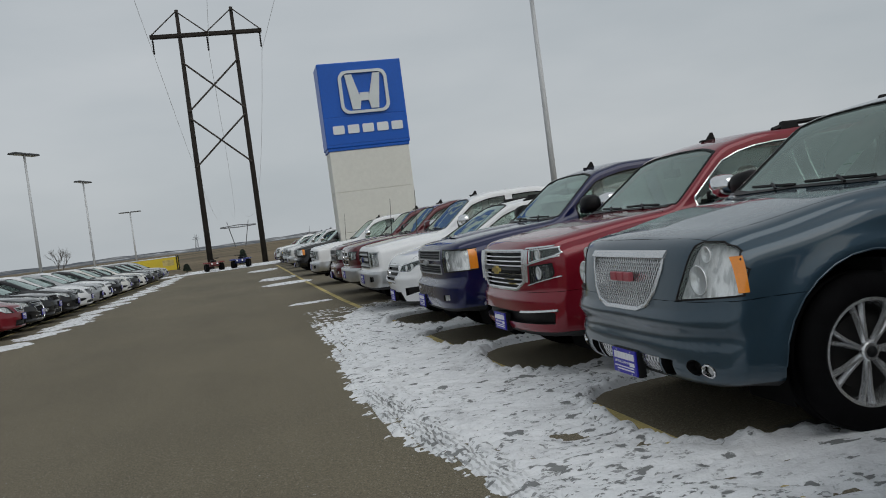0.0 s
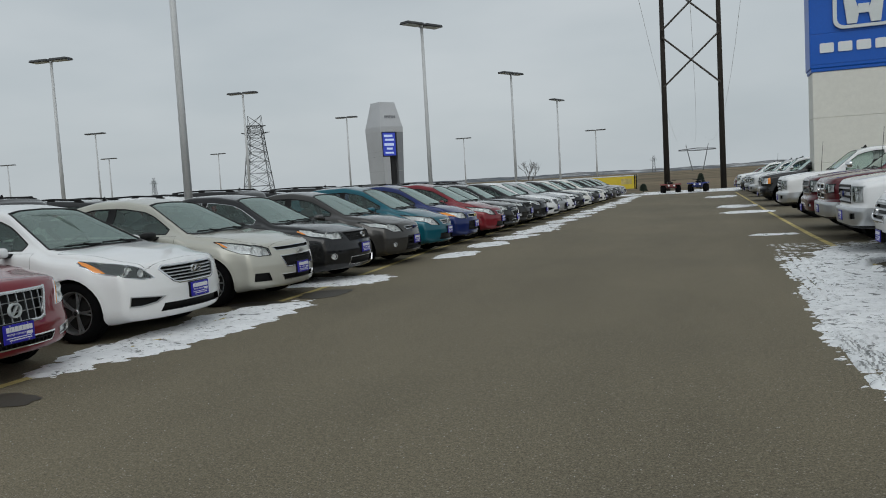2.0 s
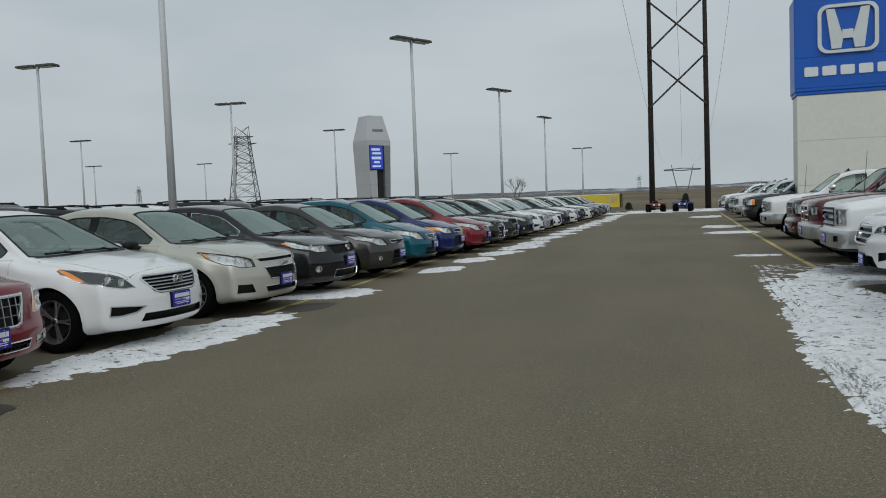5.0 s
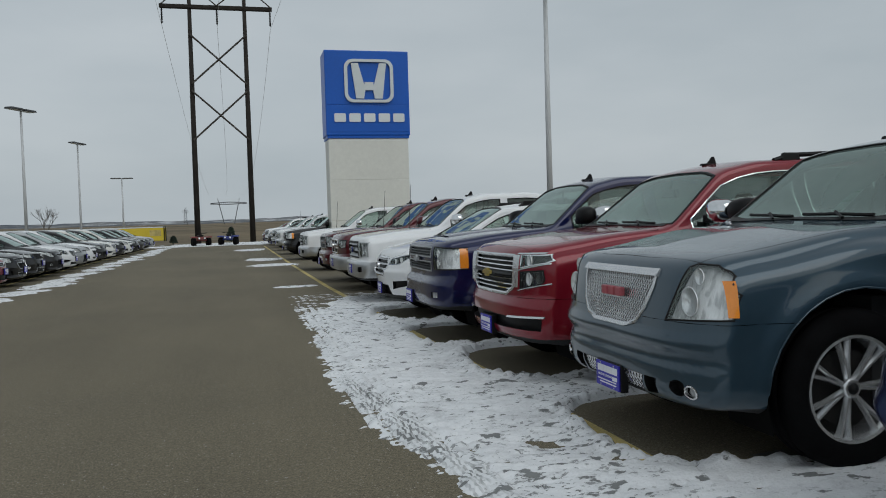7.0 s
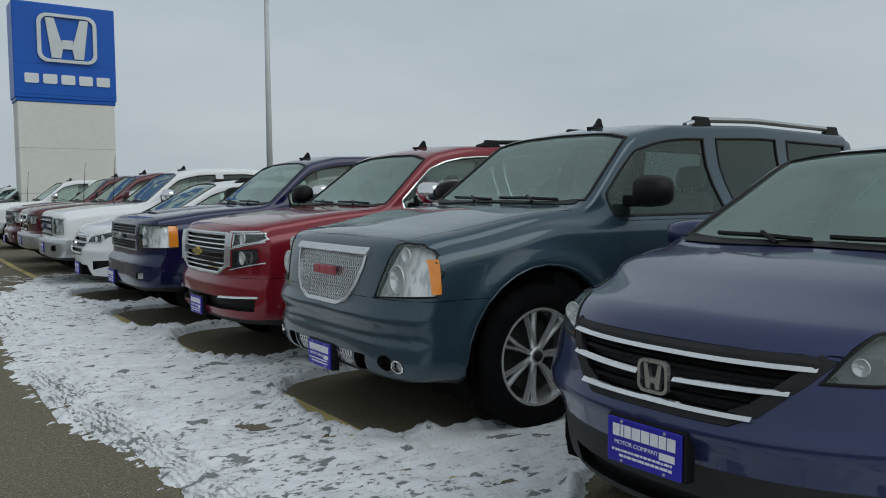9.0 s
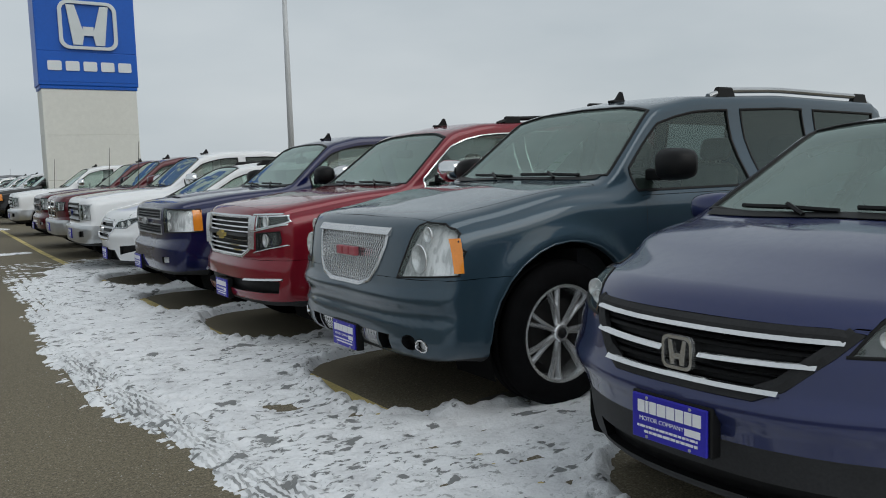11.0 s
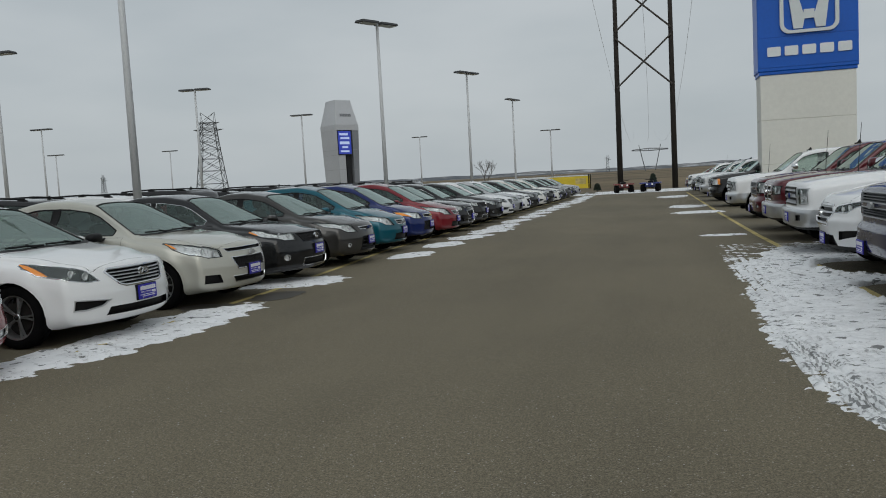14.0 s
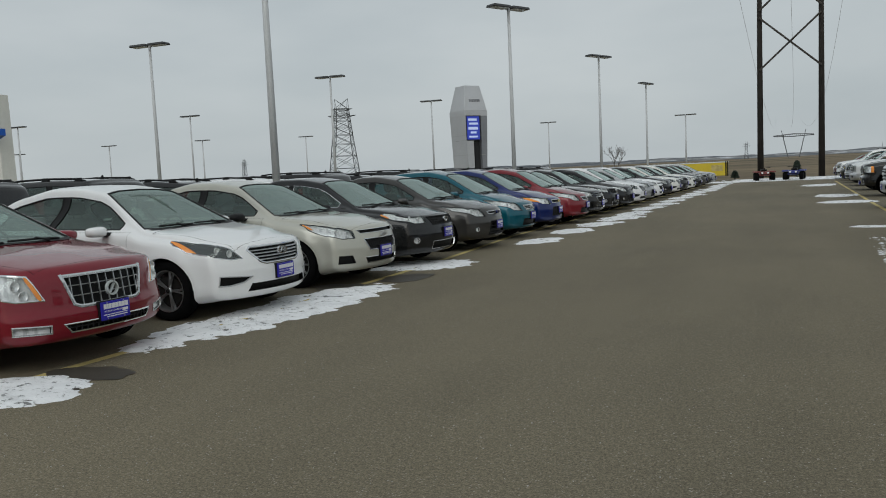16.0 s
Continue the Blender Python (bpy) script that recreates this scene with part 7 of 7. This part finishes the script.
SEDAN = spec(SUV, category="sedan", boxy=0.0, flare=0.016, group="parked cars of the sedan row", L=4.85, W=1.86, H=1.53, belt=0.95, belt_rise=0.012, roof=0.57, axle=0.93, base=2.80, tyre=0.33, cowl=1.22, header=2.12, rim="five", tint=False,
             top=[(0, 0.82), (0.10, 0.85), (0.5, 0.915), (1.22, 0.995), (1.30, 1.015), (2.04, 1.445), (2.5, 1.525), (3.0, 1.53), (3.55, 1.42), (4.20, 1.12), (4.35, 1.075), (4.72, 1.05), (4.85, 1.0)],
             low=[(0, 0.22), (0.4, 0.17), (1.0, 0.18), (4.0, 0.18), (4.85, 0.30)], plan=[(0, 0.90), (0.5, 0.975), (1.2, 1.0), (3.8, 1.0), (4.85, 0.90)],
             nose=[(0.15, 0.10), (0.26, 0.02), (0.34, 0.0), (0.52, 0.0), (0.62, 0.02), (0.72, 0.055), (0.78, 0.085), (0.85, 0.14)],
             tail=[(0.3, 0.06), (0.6, 0.0), (1.0, 0.08)], sweep=0.40, sweep_pow=2.3, nose_reach=0.95, windows=[(1.60, 2.62), (2.72, 3.62)], doors=[(1.42, 2.66), (2.675, 3.60)], door_low=0.28, rear_glass=(3.35, 4.12),
             seat_at=2.10, fin=None, rails=None, mirror=(0.13, 0.25, 0.118), mirror_x=1.72, mirror_z=1.0, arch_gap=0.05, wheel_in=0.14, hood_front=0.64, hood_start=0.20, tail_lamp=(0.75, 0.98), lip=0.006, round=0.045, black_pillars=True)

CARS["sonata"] = spec(
    SEDAN, name="sedan", label="white sedan with a hexagonal chrome grille and amber-edged headlamps", paint=P["white"], rim="fan",
    mouths=[dict(name="grille", poly=[(-0.43, 0.775), (0.43, 0.775), (0.48, 0.735), (0.36, 0.595), (0.28, 0.565), (-0.28, 0.565), (-0.36, 0.595), (-0.48, 0.735)], depth=0.04, frame=CHROME, frame_width=0.02, fill="bars", count=6, bar=0.013, bar_material=SATIN),
            dict(name="lower_grille", poly=[(-0.52, 0.29), (0.52, 0.29), (0.48, 0.375), (-0.48, 0.375)], depth=0.05),
            *[dict(name="air_intake", poly=[(s * 0.56, 0.392), (s * 0.70, 0.366), (s * 0.80, 0.370), (s * 0.785, 0.485), (s * 0.46, 0.455)], depth=0.04, frame=SATIN, frame_width=0.012, xmax=0.7) for s in (-1, 1)]],
    lamps=[dict(poly=[(0.535, 0.652), (0.66, 0.648), (0.80, 0.682), (0.872, 0.75), (0.885, 0.825), (0.84, 0.885), (0.76, 0.852), (0.62, 0.765)], xmax=0.85, depth=0.05, back=LAMP_DARK, rim=0.008, rim_material=CHROME, bulbs=[(0.645, 0.715, 0.042), (0.735, 0.75, 0.038)], amber=[[(0.835, 0.735), (0.868, 0.755), (0.878, 0.822), (0.842, 0.872), (0.825, 0.865)]], label="slim headlamp with amber outer corner")],
    plate=0.475, badge=("ring", 0, 0.70, 0.15, 0.085, CHROME))

CARS["malibu"] = spec(
    SEDAN, name="sedan", label="pale beige sedan with a split black grille", paint=P["beige"], rim="ten", mirror_material=TRIM_BLACK,
    mouths=[dict(name="grille", poly=[(-0.50, 0.762), (0.50, 0.762), (0.45, 0.712), (-0.45, 0.712)], depth=0.05, frame=CHROME, frame_width=0.006),
            dict(name="lower_grille", poly=[(-0.43, 0.64), (0.43, 0.64), (0.35, 0.475), (-0.35, 0.475)], depth=0.04, frame=CHROME, frame_width=0.012, fill="mesh", pitch=0.04, bar=0.008, bar_material=CLADDING),
            dict(name="air_intake", poly=[(-0.40, 0.305), (0.40, 0.305), (0.44, 0.388), (-0.44, 0.388)], depth=0.05, frame=CHROME, frame_width=0.008), *[dict(name="fog_pocket", poly=[(s * 0.58, 0.318), (s * 0.80, 0.322), (s * 0.79, 0.435), (s * 0.62, 0.43)], depth=0.04) for s in (-1, 1)]],
    lamps=[dict(poly=[(0.545, 0.655), (0.72, 0.655), (0.835, 0.705), (0.87, 0.80), (0.825, 0.885), (0.55, 0.752)], xmax=0.85, depth=0.05, rim=0.008, rim_material=LAMP_DARK, bulbs=[(0.63, 0.71, 0.05), (0.735, 0.745, 0.045)], amber=[[(0.838, 0.79), (0.86, 0.81), (0.828, 0.868), (0.815, 0.862)]])],
    plate=0.45, badge=("bow", 0, 0.675, 0.15, 0.055, SATIN))

CARS["camry"] = spec(
    SEDAN, name="sedan", label="dark charcoal sedan with a black V grille and fog lamps", paint=P["charcoal"], rim="ten",
    mouths=[dict(name="grille", poly=[(-0.46, 0.80), (0.46, 0.80), (0.38, 0.66), (-0.38, 0.66)], depth=0.04, frame=TRIM_BLACK, frame_width=0.01, fill="mesh", pitch=0.035, bar=0.007, bar_material=CLADDING),
            dict(name="lower_grille", poly=[(-0.46, 0.28), (0.46, 0.28), (0.42, 0.40), (-0.42, 0.40)], depth=0.05, frame=CHROME, frame_width=0.006), *fogs(0.72, 0.43, 0.05)],
    window_trim=CHROME, trim_width=0.009, mirror_material=TRIM_BLACK, lamps=[dict(poly=[(0.50, 0.70), (0.70, 0.70), (0.83, 0.77), (0.87, 0.86), (0.78, 0.895), (0.50, 0.815)], xmax=0.8, depth=0.05, rim=0.008, bulbs=[(0.60, 0.765, 0.045), (0.71, 0.79, 0.04)], amber=[[(0.83, 0.80), (0.852, 0.815), (0.852, 0.855), (0.815, 0.868)]])],
    plate=0.53, badge=("ring", 0, 0.74, 0.14, 0.09, CHROME))

CARS["cts"] = spec(
    SEDAN, name="sedan", label="deep red luxury sedan with a large chrome egg-crate grille", paint=P["red"], rim="seven", H=1.505, low=[(0, 0.25), (0.4, 0.20), (1.0, 0.19), (4.0, 0.18), (4.85, 0.30)],
    top=[(0, 0.85), (0.08, 0.875), (0.5, 0.93), (1.22, 1.0), (1.30, 1.015), (2.06, 1.43), (2.55, 1.505), (3.0, 1.505), (3.55, 1.40), (4.20, 1.12), (4.35, 1.085), (4.72, 1.06), (4.85, 1.0)],
    nose=[(0.15, 0.10), (0.26, 0.02), (0.34, 0.0), (0.46, 0.0), (0.52, 0.02), (0.74, 0.05), (0.85, 0.09)], sweep=0.36, sweep_pow=2.4,
    mouths=[dict(name="grille", poly=[(-0.43, 0.782), (0.43, 0.782), (0.355, 0.525), (0.29, 0.50), (-0.29, 0.50), (-0.355, 0.525)], depth=0.05, frame=BRIGHT_MESH, frame_width=0.026, fill="grid", pitch=0.085, bar=0.0075, bar_material=SATIN, cuts=8, label="chrome egg-crate grille"),
            dict(name="lower_grille", poly=[(-0.40, 0.31), (0.40, 0.31), (0.46, 0.39), (-0.46, 0.39)], depth=0.05, frame=CHROME, frame_width=0.012, fill="grid", pitch=0.05, bar=0.006, bar_material=CLADDING),
            *[dict(name="fog_light", poly=[(s * 0.54, 0.325), (s * 0.79, 0.340), (s * 0.79, 0.415), (s * 0.54, 0.395)], depth=0.03, back=REFLECTOR, frame=BRIGHT_MESH, frame_width=0.009, xmax=0.6) for s in (-1, 1)]],
    lamps=[dict(poly=[(0.555, 0.592), (0.74, 0.598), (0.815, 0.625), (0.83, 0.70), (0.80, 0.838), (0.64, 0.80)], xmax=0.7, depth=0.06, rim=0.012, rim_material=CHROME, bulbs=[(0.68, 0.645, 0.045), (0.72, 0.73, 0.045)], amber=[[(0.565, 0.60), (0.60, 0.60), (0.675, 0.80), (0.645, 0.79)]], label="tall stacked headlamp")],
    plate=0.44, badge=("ring", 0, 0.625, 0.125, 0.125, SILVER))

HATCH = spec(SEDAN, category="hatchback", L=4.15, W=1.72, H=1.585, belt=0.97, roof=0.56, axle=0.82, base=2.56, tyre=0.305, cowl=0.98, header=1.90, belt_rise=0.02,
             top=[(0, 0.80), (0.10, 0.84), (0.5, 0.935), (0.98, 1.02), (1.06, 1.045), (1.86, 1.49), (2.3, 1.585), (3.0, 1.57), (3.6, 1.47), (4.0, 1.14), (4.15, 0.98)],
             windows=[(1.36, 2.28), (2.38, 3.22)], doors=[(1.22, 2.33), (2.345, 3.2)], rear_glass=(3.6, 3.98), seat_at=1.80, mirror_x=1.46, mirror_z=1.04, low=[(0, 0.24), (0.4, 0.19), (1.0, 0.20), (3.5, 0.20), (4.15, 0.32)],
             plan=[(0, 0.88), (0.5, 0.97), (1.1, 1.0), (3.3, 1.0), (4.15, 0.90)], hood_start=0.2, tail_lamp=(0.8, 1.15), rim="ten")

CARS["versa"] = spec(
    HATCH, name="hatchback", label="teal green hatchback with large clear headlamps", paint=P["teal"],
    mouths=[dict(name="grille", poly=[(-0.36, 0.735), (0.36, 0.735), (0.28, 0.63), (-0.28, 0.63)], depth=0.04, frame=CHROME, frame_width=0.014, fill="bars", count=3, bar=0.012, bar_material=SATIN),
            dict(name="lower_grille", poly=[(-0.45, 0.30), (0.45, 0.30), (0.40, 0.44), (-0.40, 0.44)], depth=0.05)],
    lamps=[dict(poly=[(0.40, 0.615), (0.62, 0.635), (0.80, 0.77), (0.835, 0.90), (0.52, 0.80)], xmax=0.85, depth=0.05, rim=0.008, bulbs=[(0.55, 0.72, 0.045), (0.66, 0.77, 0.04)])],
    plate=0.50, badge=("ring", 0, 0.69, 0.12, 0.09, CHROME))

CARS["focus"] = spec(
    SEDAN, name="sedan", label="warm grey compact sedan with a dark trapezoid intake", paint=P["grey"], L=4.5, W=1.82, H=1.52, rim="five", cowl=1.08, header=2.0,
    top=[(0, 0.81), (0.10, 0.85), (0.5, 0.925), (1.08, 1.0), (1.16, 1.02), (1.96, 1.44), (2.4, 1.52), (2.8, 1.515), (3.35, 1.40), (3.9, 1.13), (4.05, 1.10), (4.4, 1.07), (4.5, 1.0)],
    axle=0.90, base=2.65, windows=[(1.46, 2.42), (2.52, 3.35)], doors=[(1.30, 2.46), (2.475, 3.38)], rear_glass=(3.2, 3.88), mirror_x=1.58, seat_at=1.95, plan=[(0, 0.90), (0.5, 0.975), (1.2, 1.0), (3.6, 1.0), (4.5, 0.90)],
    mouths=[dict(name="grille", poly=[(-0.38, 0.735), (0.38, 0.735), (0.34, 0.68), (-0.34, 0.68)], depth=0.04, frame=CHROME, frame_width=0.010),
            dict(name="lower_grille", poly=[(-0.32, 0.55), (0.32, 0.55), (0.40, 0.28), (-0.40, 0.28)], depth=0.05, frame=TRIM_BLACK, frame_width=0.02, fill="bars", count=4, bar=0.014, bar_material=CLADDING), *fogs(0.66, 0.40, 0.04)],
    lamps=[dict(poly=[(0.43, 0.635), (0.66, 0.645), (0.84, 0.77), (0.88, 0.88), (0.52, 0.78)], xmax=0.85, depth=0.05, rim=0.008, bulbs=[(0.57, 0.72, 0.042), (0.68, 0.76, 0.04)])],
    plate=0.47, badge=("oval", 0, 0.71, 0.14, 0.06, P["blue"]))

CARS["aveo"] = spec(
    CARS["versa"], label="royal blue small hatchback with amber-edged headlamps", paint=P["blue"],
    lamps=[dict(poly=[(0.42, 0.64), (0.66, 0.66), (0.80, 0.76), (0.81, 0.86), (0.46, 0.80)], xmax=0.8, depth=0.05, rim=0.008, bulbs=[(0.54, 0.73, 0.05)], amber=[[(0.70, 0.70), (0.79, 0.76), (0.79, 0.83), (0.70, 0.81)]])],
    mouths=[dict(name="grille", poly=[(-0.36, 0.75), (0.36, 0.75), (0.36, 0.67), (-0.36, 0.67)], depth=0.04, frame=CHROME, frame_width=0.014, fill="mesh", pitch=0.04, bar=0.008, bar_material=CLADDING),
            dict(name="lower_grille", poly=[(-0.42, 0.36), (0.42, 0.36), (0.38, 0.58), (-0.38, 0.58)], depth=0.05, fill="mesh", pitch=0.045, bar=0.008, bar_material=CLADDING)], badge=("bow", 0, 0.71, 0.14, 0.05, GOLD_BADGE))

# ---- parked in two rows, fronts to the lane ----
BUILT = {}


def park(kind, x, y, turn=0.0, material=None, label="", group="", skew=0.0):
    """Builds a car of this kind at its stall, or copies the first one in another paint."""
    m = pose(x, y, 0, 0, 0, turn + skew)
    if kind not in BUILT:
        BUILT[kind] = make_car(CARS[kind])
        BUILT[kind].matrix_basis = m
        car = BUILT[kind]
    else:
        car = copy_thing(BUILT[kind], m)
    if material:
        repaint(car, material)
    return tagged(car, label, group=group)


park("crv", 2.08, 1.81, 1.6)
park("yukon", 2.22, 4.54)
park("tahoe", 2.20, 7.05)
park("silverado", 2.06, 9.45)
park("santafe", 2.02, 11.95)
park("f150", 1.98, 14.55)
park("ram", 1.95, 17.2)
park("silverado", 1.97, 19.9, material=P["maroon"], label="maroon pickup truck with square headlamps")
park("f150", 1.85, 25.2, material=P["white"], label="white pickup truck with a dark grille")
park("silverado", 1.80, 33.4, material=P["black"], label="black pickup truck with square headlamps")
park("f150", 1.80, 40.0, material=P["white"], label="white pickup truck parked by the lane")
park("tahoe", 1.85, 46.4, material=P["silver"], label="silver full-size SUV parked by the lane")
park("santafe", 1.85, 52.0, material=P["charcoal"], label="charcoal crossover parked by the lane")
park("tahoe", 1.85, 57.5, material=P["white"], label="white full-size SUV at the row's end")
park("santafe", 1.85, 62.5, material=P["maroon"], label="maroon crossover at the row's end")

park("cts", -5.56, 4.93, 180)
park("sonata", -5.57, 7.42, 180)
park("malibu", -5.58, 9.85, 180)
park("camry", -5.60, 12.10, 180)
park("focus", -5.62, 14.65, 180)
park("versa", -5.68, 17.0, 180)
park("aveo", -5.70, 19.3, 180)
G = "parked cars of the sedan row"
for kind, y, material, label in (
        ("versa", 21.5, P["signal"], "bright red hatchback between dark cars"), ("malibu", 23.7, P["black"], "black sedan with amber-edged headlamps"), ("camry", 25.9, P["black"], "black sedan with fog lamps"),
        ("focus", 28.1, P["charcoal"], "charcoal compact sedan with clear headlamps"), ("sonata", 30.4, P["white"], "white sedan with a hexagonal grille"), ("focus", 32.8, P["silver"], "silver compact sedan with clear headlamps"),
        ("malibu", 35.2, P["white"], "white sedan with a split grille"), ("focus", 37.8, P["charcoal"], "charcoal compact sedan among white ones"), ("sonata", 40.5, P["cream"], "pearl white sedan with chrome grille"),
        ("camry", 43.4, P["black"], "black sedan far along the row"), ("malibu", 46.4, P["cream"], "pearl white sedan far along the row"), ("focus", 49.4, P["charcoal"], "charcoal compact sedan far along the row"),
        ("camry", 52.4, P["grey"], "grey sedan far along the row"), ("sonata", 55.6, P["charcoal"], "charcoal sedan near the row's end"), ("malibu", 59.0, P["silver"], "silver sedan near the row's end")):
    park(kind, -5.6 + 0.06 * math.sin(y * 2.1), y, 180, material, label, G)

# the row behind stands back to back with the sedans and faces away
for kind, y, material, label in (
        ("pilot", 3.4, P["charcoal"], "charcoal crossover with roof rails behind the sedans"), ("pilot", 6.3, P["black"], "black crossover with roof rails behind the sedans"), ("pilot", 9.2, P["charcoal"], "charcoal crossover behind the white sedan"),
        ("pilot", 12.0, P["black"], "black crossover behind the beige sedan"), ("santafe", 14.8, P["charcoal"], "charcoal crossover behind the sedans"), ("santafe", 17.6, P["white"], "white crossover behind the hatchbacks"),
        ("pilot", 20.4, P["black"], "black crossover behind the hatchbacks"), ("santafe", 23.2, P["charcoal"], "charcoal crossover in the second row"), ("pilot", 26.0, P["charcoal"], "charcoal crossover with rails in the second row"), ("santafe", 28.9, P["grey"], "grey crossover in the second row"),
        ("pilot", 31.7, P["black"], "black crossover in the second row"), ("pilot", 34.6, P["charcoal"], "charcoal crossover far in the second row"), ("santafe", 38.0, P["silver"], "silver crossover in the second row"), ("pilot", 42.0, P["charcoal"], "charcoal crossover at the second row's end")):
    park(kind, -17.2, y, 0, material, label, "parked cars of the second row")
